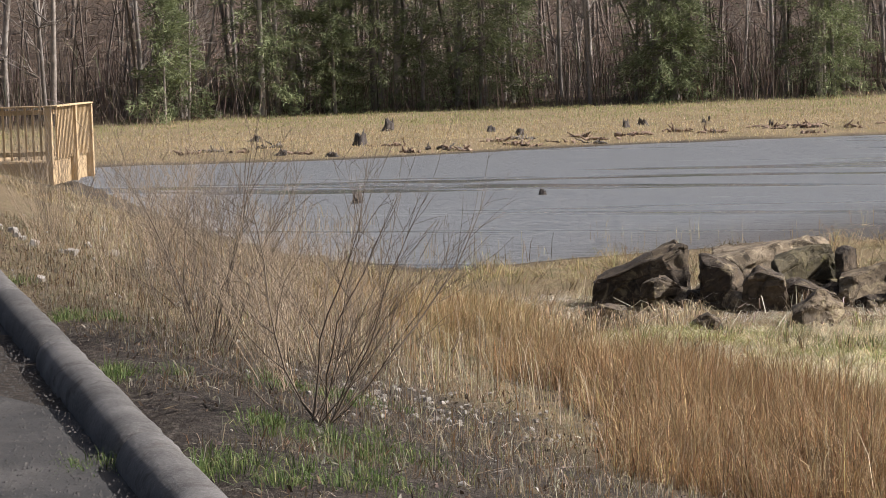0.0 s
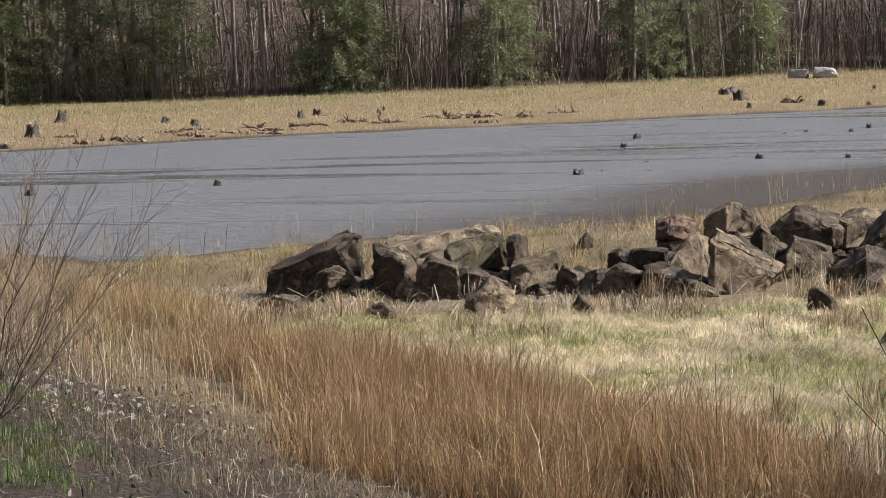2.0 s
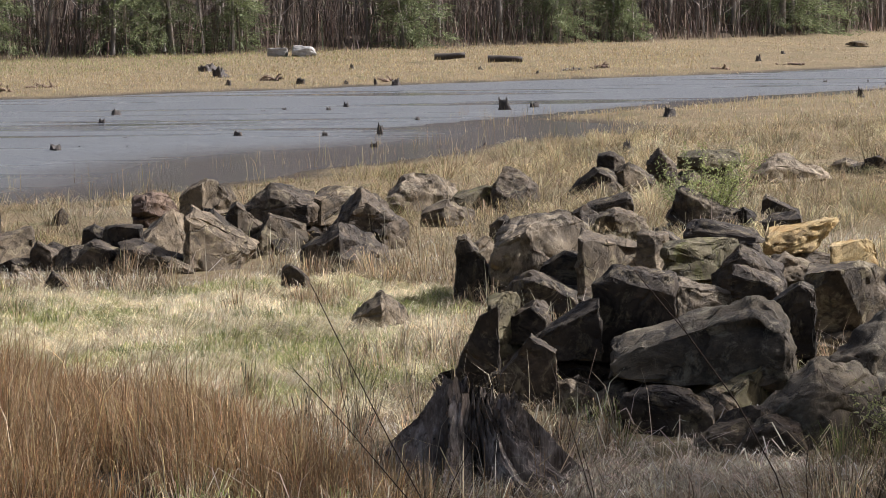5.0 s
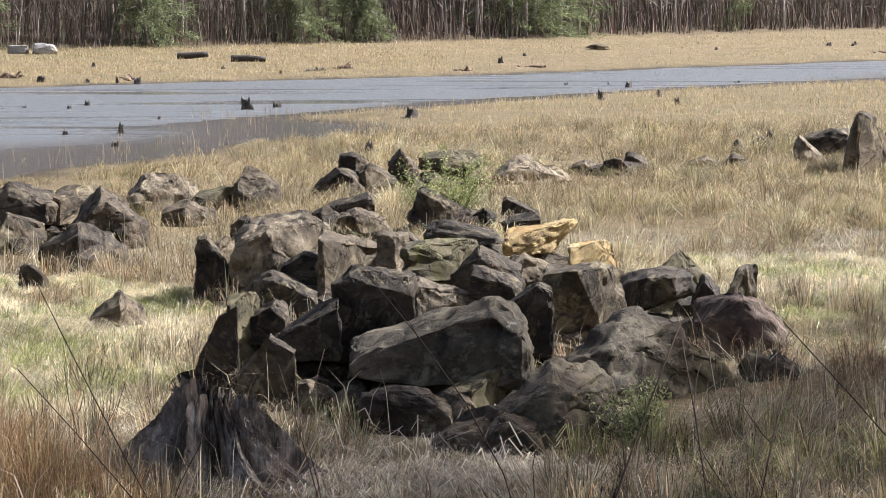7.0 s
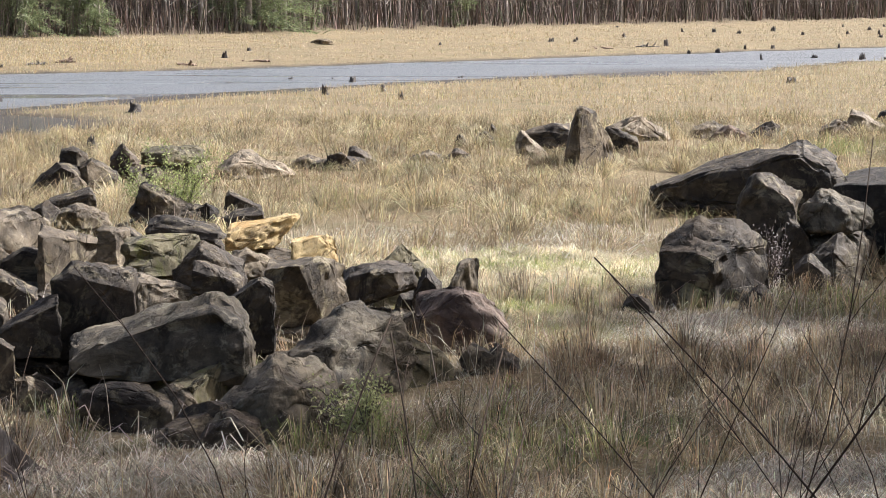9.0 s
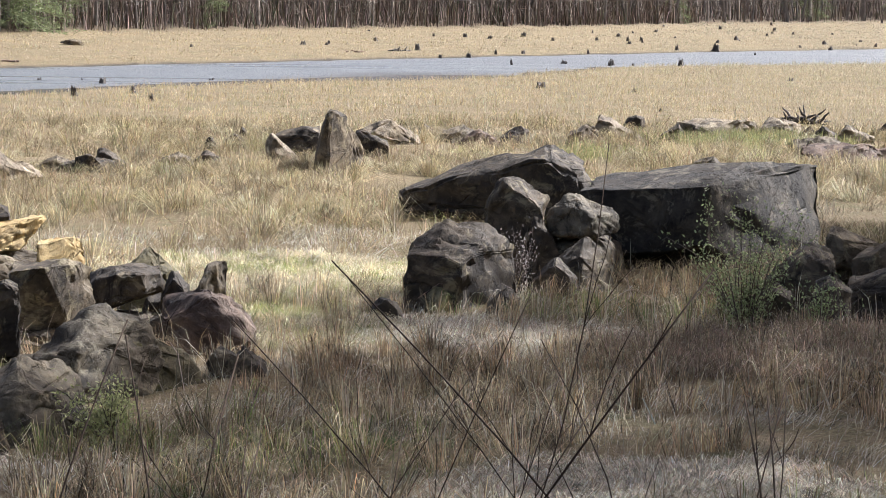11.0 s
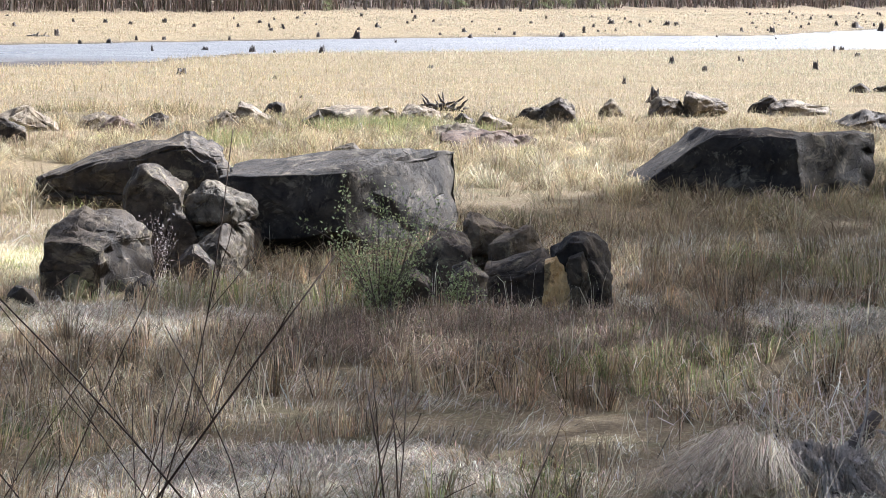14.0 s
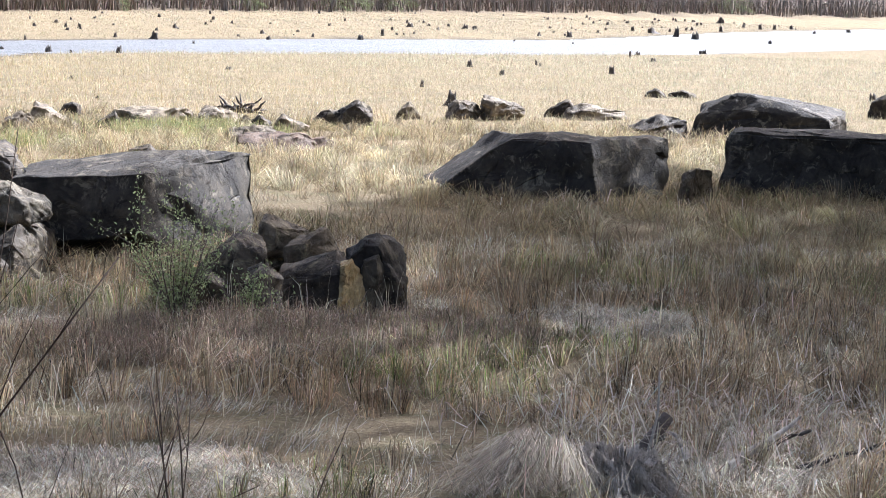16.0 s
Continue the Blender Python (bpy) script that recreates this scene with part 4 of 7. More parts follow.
# broken pieces wedged between the boulders of the heaps
rubble_rng = random.Random(17)
rubble_meshes = []
for k in range(9):
    co, faces = stone_shape(700 + k, 1, rubble_rng.uniform(0.6, 1.0), rubble_rng.uniform(0.45, 0.9), 3, 0.07, 0.28, 8, 0.6)
    for stone in "dg":
        me = bpy.data.meshes.new("rubble_stone")
        me.from_pydata([tuple(v) for v in co], [], faces)
        me.materials.append(ROCK[stone])
        rubble_meshes.append(me)
rubble_count = 0
heaped = [b for b in BOULDERS if b[4] in ("boulders by the pond edge", "heap of boulders")]
for i, r in enumerate(heaped):
    for q in heaped[i + 1:]:
        gap = math.hypot(r[0] - q[0], r[1] - q[1])
        if 0.1 < gap < 1.2 * (r[2] + q[2]) / 2 + 0.3 and rubble_rng.random() < 0.95:
            k = rubble_rng.uniform(0.35, 0.65)
            x, y = r[0] + (q[0] - r[0]) * k + rubble_rng.gauss(0, 0.1), r[1] + (q[1] - r[1]) * k + rubble_rng.uniform(-0.1, 0.35)
            s = rubble_rng.uniform(0.15, 0.4)
            ob = new("rubble_stone", rubble_meshes[rubble_count % 18])
            ob.matrix_world = pose(x, y, float(ground_z(x, y)) + s * 0.17, rubble_rng.uniform(-25, 30), rubble_rng.uniform(-25, 25), rubble_rng.uniform(0, 360)) @ Matrix.Scale(s, 4)
            tagged(ob, "broken sandstone piece wedged between the boulders", "stone", "broken pieces between the boulders")
            rubble_count += 1


# ---- woods: tubes make trunks, limbs, shrubs and stems ----
def tubes(paths, sides=4):
    """One mesh's vertices and faces out of paths, each a list of (point, radius)."""
    verts, faces = [], []
    for path in paths:
        base = len(verts)
        for i, (p, r) in enumerate(path):
            q = path[min(i + 1, len(path) - 1)][0] - path[max(i - 1, 0)][0]
            u = q.orthogonal().normalized()
            v = q.cross(u).normalized()
            for k in range(sides):
                a = 2 * math.pi * k / sides
                verts.append(p + (u * math.cos(a) + v * math.sin(a)) * r)
        for i in range(len(path) - 1):
            for k in range(sides):
                a, b = base + i * sides + k, base + i * sides + (k + 1) % sides
                faces.append((a, b, b + sides, a + sides))
        faces.append(tuple(base + (len(path) - 1) * sides + k for k in range(sides)))
    return verts, faces


def limb(rng, start, way, length, r0, r1, n=6, wander=0.12, lift=0.0):
    path, p, w = [], Vector(start), Vector(way).normalized()
    for i in range(n + 1):
        k = i / n
        path.append((p.copy(), r0 + (r1 - r0) * k))
        w = (w + Vector((rng.gauss(0, wander), rng.gauss(0, wander), rng.gauss(0, wander) + lift))).normalized()
        p = p + w * (length / n)
    return path


def bare_tree(seed, height):
    rng = random.Random(seed)
    root = tagged(new("bare_tree"), "leafless grey-barked hardwood at the wood's edge", "tree", "trees at the edge of the wood")
    lean = Vector((rng.uniform(-0.06, 0.06), rng.uniform(-0.06, 0.06), 1))
    r0 = height * rng.uniform(0.0075, 0.0115)
    trunk = limb(rng, (0, 0, -0.3), lean, height, r0, 0.015, 12, 0.035, 0.02)
    verts, faces = tubes([trunk], 6)
    mesh_object("trunk", verts, faces, BARK, root)
    limbs = []
    for k in range(rng.randint(14, 20)):
        i = rng.randint(2, 11)
        p, r = trunk[i]
        a = rng.uniform(0, 2 * math.pi)
        way = Vector((math.cos(a), math.sin(a), rng.uniform(0.25, 1.1)))
        main = limb(rng, p, way, height * rng.uniform(0.1, 0.24), r * 0.45, 0.008, 5, 0.16, 0.05)
        limbs.append(main)
        for j in range(3):
            q, s = main[rng.randint(1, 4)]
            limbs.append(limb(rng, q, way + Vector((rng.gauss(0, 0.6), rng.gauss(0, 0.6), rng.gauss(0.2, 0.4))), height * rng.uniform(0.04, 0.1), max(s * 0.6, 0.009), 0.005, 3, 0.2))
    verts, faces = tubes(limbs, 3)
    mesh_object("crown", verts, faces, BARK, root)
    return root


def tint_layer(me, colours):
    layer = me.attributes.new("tint", "FLOAT_COLOR", "POINT")
    rgba = np.ones((len(colours), 4), np.float32)
    rgba[:, :3] = colours
    layer.data.foreach_set("color", rgba.ravel())


def leaf_cloud(name, centres, ways, length, width, colours, material, parent=None):
    """Many small pointed sprays, each a bent strip of two faces."""
    n = len(centres)
    rng = np.random.default_rng(n)
    side = np.cross(ways, rng.normal(0, 1, (n, 3)))
    side /= np.linalg.norm(side, axis=1)[:, None] + 1e-9
    sag = np.array([0, 0, -0.15]) * length[:, None]
    a = centres - side * width[:, None] * 0.5
    b = centres + side * width[:, None] * 0.5
    mid = centres + ways * length[:, None] * 0.55
    c, d = mid - side * width[:, None] * 0.45, mid + side * width[:, None] * 0.45
    tip = centres + ways * length[:, None] + sag
    co = np.stack([a, b, d, c, tip], 1).reshape(-1, 3)
    return strips(name, co, n, np.repeat(colours, 5, 0), material, parent)


def strips(name, co, n, colours, material, parent=None):
    """n strips of five points: a quad and a pointed end."""
    me = bpy.data.meshes.new(name)
    me.vertices.add(n * 5)
    me.vertices.foreach_set("co", np.ascontiguousarray(co, np.float32).ravel())
    i = np.arange(n, dtype=np.int32)[:, None] * 5
    loops = np.concatenate([i + 0, i + 1, i + 2, i + 3, i + 3, i + 2, i + 4], 1)
    me.loops.add(n * 7)
    me.loops.foreach_set("vertex_index", loops.ravel())
    me.polygons.add(n * 2)
    start = np.stack([np.arange(n) * 7, np.arange(n) * 7 + 4], 1)
    me.polygons.foreach_set("loop_start", start.ravel().astype(np.int32))
    me.update()
    tint_layer(me, colours)
    me.materials.append(material)
    ob = new(name, me)
    if parent:
        ob.parent = parent
    return ob


def conifer(seed, height, radius, thin=1.0, label="dark green hemlock with drooping boughs at the wood's edge"):
    """A hemlock: tiers of drooping boughs, each with many sprays, ragged in outline."""
    rng = random.Random(seed)
    nrg = np.random.default_rng(seed)
    root = tagged(new("conifer"), label, "tree", "evergreens at the edge of the wood")
    verts, faces = tubes([limb(rng, (0, 0, -0.3), (0, 0, 1), height, height * 0.014, 0.01, 10, 0.01)], 6)
    mesh_object("trunk", verts, faces, BARK, root)
    cen, way, length, width, col = [], [], [], [], []
    bough_count = int(height * 13 * thin)
    for k in range(bough_count):
        u = (k + rng.random()) / bough_count
        z = height * (0.03 + 0.96 * u)
        reach = radius * (1 - u) ** 0.75 * rng.uniform(0.55, 1.15) + 0.1
        a = rng.uniform(0, 2 * math.pi)
        out = np.array([math.cos(a), math.sin(a), rng.uniform(-0.25, 0.25)])
        tone = rng.uniform(0.6, 1.25)
        for j in range(rng.randint(54, 74)):
            s = rng.random() ** 0.6
            cen.append(np.array([0, 0, z]) + out * reach * s + nrg.normal(0, 0.09, 3) - np.array([0, 0, 0.18 * reach * s * s]))
            w = out + nrg.normal(0, 0.55, 3)
            way.append(w / np.linalg.norm(w))
            length.append(rng.uniform(0.1, 0.3))
            width.append(rng.uniform(0.016, 0.042))
            col.append(np.array([0.185, 0.215, 0.11]) * tone * rng.uniform(0.7, 1.5))
    leaf_cloud("crown", np.array(cen), np.array(way), np.array(length), np.array(width), np.array(col), NEEDLES, root)
    return root


def stand(thing, x, y, turn=0.0, scale=1.0):
    thing.matrix_world = pose(x, y, float(ground_z(x, y)) - 0.02, 0, 0, turn) @ Matrix.Scale(scale, 4)
    return thing


def copy_at(thing, x, y, turn, scale):
    twin = copy_thing(thing, pose(x, y, float(ground_z(x, y)) - 0.02, 0, 0, turn))
    twin.scale = (scale, scale, scale * random.uniform(0.92, 1.1))
    return twin


random.seed(5)
bare_kinds = [bare_tree(40 + k, h) for k, h in enumerate((11.0, 9.0, 13.0, 8.0, 12.0, 10.0))]
wood_spots = []
for k in range(300):
    x = -62 + 140 * (k / 300) ** 1.15 + random.uniform(-1.5, 1.5)
    wood_spots.append((x, float(np.interp(x, TREE_X, TREE_Y)) + abs(random.gauss(0, 7)) + 0.3))
for k, (x, y) in enumerate(wood_spots):
    if k < 6:
        stand(bare_kinds[k], x, y, random.uniform(0, 360))
    else:
        copy_at(bare_kinds[k % 6], x, y, random.uniform(0, 360), random.uniform(0.7, 1.15))

conifer_kinds = [conifer(70 + k, h, r) for k, (h, r) in enumerate(((10.0, 2.3), (7.5, 1.8), (12.0, 2.7), (4.5, 1.3)))]


# the evergreens along the wood's edge: x, y, kind, size
conifer_spots = [
    (-46.3, 85.2, 3, 0.98), (-44.1, 88.4, 0, 0.9), (-42.3, 90.2, 1, 0.66), (-41, 90.6, 2, 0.62), (-39.5, 91, 0, 0.6), (-37.4, 91.5, 2, 0.74),
    (-30.7, 93.3, 2, 0.78), (-25.9, 95.9, 2, 0.74), (-42.9, 90, 2, 0.66), (-30.6, 93.3, 0, 0.86), (-25.6, 96.1, 0, 0.65), (-21.2, 100, 1, 0.85),
    (-19.8, 101.2, 0, 0.68), (-17.5, 103.2, 1, 0.6), (-11.8, 108.3, 1, 0.61), (-6.1, 114.9, 1, 0.64), (-3.4, 118.1, 3, 1.04), (-6, 115, 1, 0.6),
    (-3.3, 118.1, 1, 0.61), (3.2, 126.5, 0, 0.74), (5.1, 129.1, 2, 0.6), (-3.7, 117.7, 1, 0.76), (3.8, 127.3, 0, 1.49), (15.5, 143.7, 3, 0.73),
    (57.3, 201.5, 0, 0.62), (76.9, 228.5, 0, 1.06), (97.3, 255.8, 0, 1.21), (93.3, 250.4, 2, 0.97), (105.9, 267.3, 2, 1.4), (222.5, 406, 2, 1.69),
]
conifer_spots += [  # fuller hemlocks of the front row
    (-46.2, 83.8, 3, 1.10), (-44.3, 87.6, 0, 0.98), (-43.9, 89.3, 2, 0.95), (-42.1, 89.0, 1, 0.75), (-41.2, 90.5, 2, 0.95), (-40.5, 91.7, 0, 0.90),
    (-38.8, 92.6, 2, 0.80), (-37.3, 91.6, 0, 0.85), (-36.5, 92.3, 1, 0.90), (-31.3, 93.1, 2, 0.80), (-30.3, 94.0, 0, 0.80), (-26.0, 95.8, 2, 0.85),
    (-25.5, 97.2, 0, 0.70), (-31.2, 93.2, 2, 0.90), (-21.6, 99.6, 1, 1.00), (-20.1, 101.5, 0, 0.80), (-17.7, 103.0, 3, 1.30), (-11.8, 108.3, 1, 0.90),
    (-6.1, 115.4, 0, 0.90), (-11.7, 108.3, 1, 1.10), (-6.0, 115.0, 0, 1.10), (4.3, 128.3, 2, 1.05), (5.6, 130.3, 0, 1.10),
]
kind_used = set()
for x, y, kind, size in conifer_spots:
    if kind in kind_used:
        copy_at(conifer_kinds[kind], x, y, random.uniform(0, 360), size)
    else:
        kind_used.add(kind)
        stand(conifer_kinds[kind], x, y, 0, size)


shade_tree = conifer(99, 12.0, 2.7, 0.6, "tall thin-crowned evergreen beside the marsh")
# tall evergreens beside the marsh, out to the right, which throw the long shade over the near grass
for k, (x, y, size) in enumerate([(17.0, 7.5, 1.5), (18.0, 10.6, 1.55), (18.5, 12.2, 1.5), (19.0, 13.8, 1.55), (19.4, 15.4, 1.55), (19.8, 17.0, 1.65), (20.2, 18.6, 1.65), (20.6, 20.2, 1.85), (21.2, 21.7, 1.78), (21.8, 23.2, 1.98), (23.4, 25.8, 1.82), (25.4, 28.2, 1.68), (27.8, 30.4, 1.92),
                                  (30.4, 32.6, 1.85), (33.6, 34.6, 1.8), (37.4, 36.4, 1.6), (41.6, 38.4, 1.65), (46.0, 41.0, 1.65), (24.5, 15.5, 1.5), (22.7, 24.5, 2.02), (31.5, 36.5, 1.85), (34.5, 38.6, 1.8), (26.8, 32.0, 1.5), (28.4, 33.8, 1.72), (30.2, 35.2, 1.85)]):
    if k:
        copy_at(shade_tree, x, y, 47.0 * k, size)
    else:
        stand(shade_tree, x, y, 0, size)


# ---- blades: every kind of grass is a field of thin bent strips ----
grass_rng = np.random.default_rng(11)
ROCK_DISCS = np.array([(b[0] + 0.3 * b[2] * b[0] / math.hypot(b[0], b[1]), b[1] + 0.3 * b[2] * b[1] / math.hypot(b[0], b[1]), b[2]) for b in BOULDERS])


def clear_of_rocks(x, y, margin=0.36):
    ok = np.ones(len(x), bool)
    for rx, ry, rw in ROCK_DISCS:
        ok &= np.hypot(x - rx, y - ry) > rw * (margin if rw < 1.6 else 0.36)
    return ok


def sector(n, r0, r1, a0=-37.0, a1=38.0):
    """n even random places in a sector of the plan."""
    r = np.sqrt(grass_rng.uniform(r0 * r0, r1 * r1, n))
    a = np.radians(grass_rng.uniform(a0, a1, n))
    return r * np.sin(a), r * np.cos(a)


def tufts(x, y, per, spread):
    """Places gathered into tufts: per blades round each, and the way out from the tuft's middle."""
    n = len(x)
    ox, oy = grass_rng.normal(0, 1, (2, n, per))
    sp = spread * grass_rng.uniform(0.6, 1.4, (n, 1))
    return (x[:, None] + ox * sp).ravel(), (y[:, None] + oy * sp).ravel(), ox.ravel(), oy.ravel(), np.repeat(np.arange(n), per)


def palette(n, colours, weights, spread=0.3, which=None):
    c = np.array(colours, float)
    pick = grass_rng.choice(len(c), n, p=np.array(weights) / np.sum(weights)) if which is None else which
    return np.clip(c[pick] * grass_rng.normal(1, spread, (n, 1)) * grass_rng.normal(1, 0.05, (n, 3)), 0.01, 0.85)


def field(name, label, x, y, height, width, lean_x, lean_y, colours, material=None, category="grass", droop=0.25, tips=None, lift=None):
    """One field of blades. lean: how far the tip lies out from the foot, in heights."""
    n = len(x)
    z = np.maximum(ground_z(x, y), -0.05) - 0.015
    if lift is not None:
        z = z + lift
    a = grass_rng.uniform(0, np.pi, n)
    side = np.stack([np.cos(a), np.sin(a), np.zeros(n)], 1) * (width * 0.5)[:, None]
    foot = np.stack([x, y, z], 1)
    slope = np.hypot(lean_x, lean_y)
    rise = height / np.sqrt(1 + slope ** 2)
    tip = foot + np.stack([lean_x * height, lean_y * height, rise * (1 - droop * np.clip(slope, 0, 1))], 1)
    mid = foot + np.stack([lean_x * height * 0.38, lean_y * height * 0.38, rise * (0.62 + 0.3 * droop * np.clip(slope, 0, 1))], 1)
    co = np.stack([foot - side, foot + side, mid + side * 0.8, mid - side * 0.8, tip], 1).reshape(-1, 3)
    tint = np.repeat(colours, 5, 0)
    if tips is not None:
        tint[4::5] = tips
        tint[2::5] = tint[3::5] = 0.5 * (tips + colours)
    ob = strips(name, co, n, tint, material or SPREAD)
    return tagged(ob, label, category, kind="stuff")


GOLD, STRAW, PALE, RUST, BROWN, GREY, GREEN, OLIVE = (0.485, 0.39, 0.21), (0.52, 0.44, 0.29), (0.62, 0.56, 0.42), (0.27, 0.155, 0.075), (0.25, 0.175, 0.1), (0.33, 0.29, 0.225), (0.15, 0.21, 0.05), (0.24, 0.23, 0.095)


def random_lean(n, amount):
    a = grass_rng.uniform(0, 2 * np.pi, n)
    k = np.abs(grass_rng.normal(0, amount, n))
    return k * np.cos(a), k * np.sin(a)


# tall rust-brown sedge along the foot of the bank
x, y = grass_rng.uniform(-13, -1, 60000), grass_rng.uniform(12, 25.5, 60000)
keep, edge = inside(SEDGE_RING, x + 0.35 * wobble(x, y, 0.8, 2), y)
keep &= wobble(x, y, 0.45, 61) + 0.5 * wobble(x, y, 1.1, 62) > -0.2
x, y, edge = x[keep][:4400], y[keep][:4400], edge[keep][:4400]
rim = smooth(0.0, 0.45, edge)
x, y, ox, oy, tuft = tufts(x, y, 27, 0.075)
n = len(x)
tall = (grass_rng.uniform(0.32, 1.02, tuft.max() + 1) * (0.6 + 0.4 * rim))[tuft] * (1 + 0.22 * wobble(x, y, 0.7, 44))
rx, ry = random_lean(n, 0.36)
bent_x, bent_y = grass_rng.normal(0, 0.22, (2, tuft.max() + 1))
rx, ry = rx + bent_x[tuft] + 0.2 * wobble(x, y, 0.6, 33), ry + bent_y[tuft]
tall = tall * np.where(grass_rng.random(n) < 0.08, 1.4, 1.0) * np.where(grass_rng.random(n) < 0.25, 0.55, 1.0)
far_end = smooth(17, 23, y)
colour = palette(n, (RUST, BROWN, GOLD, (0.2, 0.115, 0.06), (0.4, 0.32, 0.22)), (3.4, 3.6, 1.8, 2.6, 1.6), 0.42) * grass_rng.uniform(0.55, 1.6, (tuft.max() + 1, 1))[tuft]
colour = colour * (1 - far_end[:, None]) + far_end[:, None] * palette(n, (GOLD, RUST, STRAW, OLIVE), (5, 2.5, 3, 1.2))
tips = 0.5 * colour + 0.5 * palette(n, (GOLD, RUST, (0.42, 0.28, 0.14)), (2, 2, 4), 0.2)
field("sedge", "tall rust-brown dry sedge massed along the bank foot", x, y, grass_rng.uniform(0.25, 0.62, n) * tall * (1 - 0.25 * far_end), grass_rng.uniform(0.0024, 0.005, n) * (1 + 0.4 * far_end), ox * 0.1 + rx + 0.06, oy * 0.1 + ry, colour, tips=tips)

# matted pale straw over the near marsh, combed into soft mounds
x, y = sector(5900, 10.5, 27)
bank_d = kerb_distance(x, y)
open_ground = meadow(x, y)
keep = (bank_d > np.where(x < -2.5, 4.0, 2.6)) & (shore_distance(x, y) > 0.4) & clear_of_rocks(x, y, 0.5) & ~inside(SEDGE_RING, x, y)[0]
# the straw thins out where the brown brush stands thick
keep &= grass_rng.random(len(x)) > 0.75 * smooth(4.6, 5.6, x) * smooth(12.9, 13.6, y) * smooth(17.5, 16, y) * smooth(9.5, 8, x)
x, y = x[keep], y[keep]
swirl = 2.6 * wobble(x, y, 0.9, 6) + 0.8
leafy = smooth(-0.05, 0.35, wobble(x, y, 0.8, 12)) * meadow(x, y)
mound = 0.75 + 0.45 * wobble(x, y, 0.42, 17)
x, y, ox, oy, tuft = tufts(x, y, 44, 0.1)
n = len(x)
way = swirl[tuft] + grass_rng.normal(0, 0.45, n)
flat = grass_rng.uniform(0.5, 2.1, n)
bright = meadow(x, y) > 0.5
colour = np.where(bright[:, None], palette(n, ((0.74, 0.66, 0.44), (0.66, 0.57, 0.35), PALE, STRAW), (5, 3, 3, 2), 0.16), palette(n, (STRAW, GREY, BROWN, PALE, (0.58, 0.52, 0.43)), (2.6, 3.0, 2.4, 3.2, 3), 0.55))
colour = np.where((grass_rng.random(n) < 0.75 * leafy[tuft])[:, None], palette(n, ((0.25, 0.27, 0.09), (0.34, 0.34, 0.13), OLIVE), (3, 3, 2), 0.2), colour)
colour = colour * grass_rng.uniform(0.68, 1.25, (tuft.max() + 1, 1))[tuft]
field("straw_mat", "matted pale dead grass lying flat over the marsh", x, y, grass_rng.uniform(0.07, 0.21, n) * mound[tuft], grass_rng.uniform(0.0018, 0.0042, n), np.cos(way) * flat + ox * 0.2, np.sin(way) * flat + oy * 0.2, colour, droop=0.6)

# tussocks: mounds of arching blades with gaps between them
def mounds(x, y, per, wide):
    """Blades gathered in mounds: places, way out from the middle (1 at the rim) and the mound's number."""
    n = len(x)
    r = wide * grass_rng.uniform(0.6, 1.5, (n, 1))
    k = np.abs(grass_rng.normal(0, 0.55, (n, per)))
    a = grass_rng.uniform(0, 2 * np.pi, (n, per))
    ox, oy = k * np.cos(a), k * np.sin(a)
    return (x[:, None] + ox * r * 0.7).ravel(), (y[:, None] + oy * r * 0.7).ravel(), ox.ravel(), oy.ravel(), np.repeat(np.arange(n), per)


x, y = sector(5200, 10.2, 24)
in_open = meadow(x, y) > 0.5
keep = (kerb_distance(x, y) > np.where(x < -2.5, 4.0, 2.3)) & (shore_distance(x, y) > 0.2) & clear_of_rocks(x, y, 0.56) & ~inside(SEDGE_RING, x, y)[0]
keep &= wobble(x, y, 1.6, 9) + 0.6 * wobble(x, y, 0.6, 4) > np.where(in_open, 0.55, -0.42 + 0.3 * smooth(15, 12.5, np.hypot(x, y)))
for px, py, pr in ((8.9, 17.9, 0.7), (3.0, 12.5, 0.6), (3.6, 12.45, 0.6), (4.1, 12.45, 0.45), (6.1, 11.8, 0.85), (-0.1, 13.4, 0.75), (4.4, 18.3, 0.5), (3.6, 19.0, 0.6)):
    keep &= np.hypot(x - px, (y - py) * 0.8) > pr * (1 + 0.4 * wobble(x, y, 0.4, 81))
x, y = x[keep], y[keep]
leafy = wobble(x, y, 1.7, 12) + 0.35 * smooth(15.5, 13, y) > 0.45
ruddy = smooth(-0.2, 0.5, wobble(x, y, 1.9, 90) + 0.25 * (y - 15) / 5 + 0.5 * smooth(4.6, 5.6, x) * smooth(12.9, 13.6, y))
x, y, ox, oy, tuft = mounds(x, y, 58, 0.13)
n = len(x)
rx, ry = random_lean(n, 0.4)
arch = grass_rng.uniform(0.3, 1.1, tuft.max() + 1)[tuft]
bent_x, bent_y = grass_rng.normal(0, 0.28, (2, tuft.max() + 1))
tall = grass_rng.uniform(0.45, 1.25, tuft.max() + 1)[tuft]
pick = np.where(grass_rng.random(n) < 0.25 + 0.5 * ruddy[tuft], grass_rng.choice([0, 1], n, p=[0.45, 0.55]), grass_rng.choice([0, 2, 3], n, p=[0.35, 0.4, 0.25]))
pick = np.where(leafy[tuft] & (grass_rng.random(n) < 0.4), grass_rng.choice([4, 5], n), pick)
colour = palette(n, ((0.32, 0.25, 0.15), (0.29, 0.2, 0.115), (0.39, 0.34, 0.25), STRAW, (0.17, 0.22, 0.065), (0.27, 0.26, 0.11)), None, 0.5, which=pick) * grass_rng.uniform(0.45, 1.55, (tuft.max() + 1, 1))[tuft]
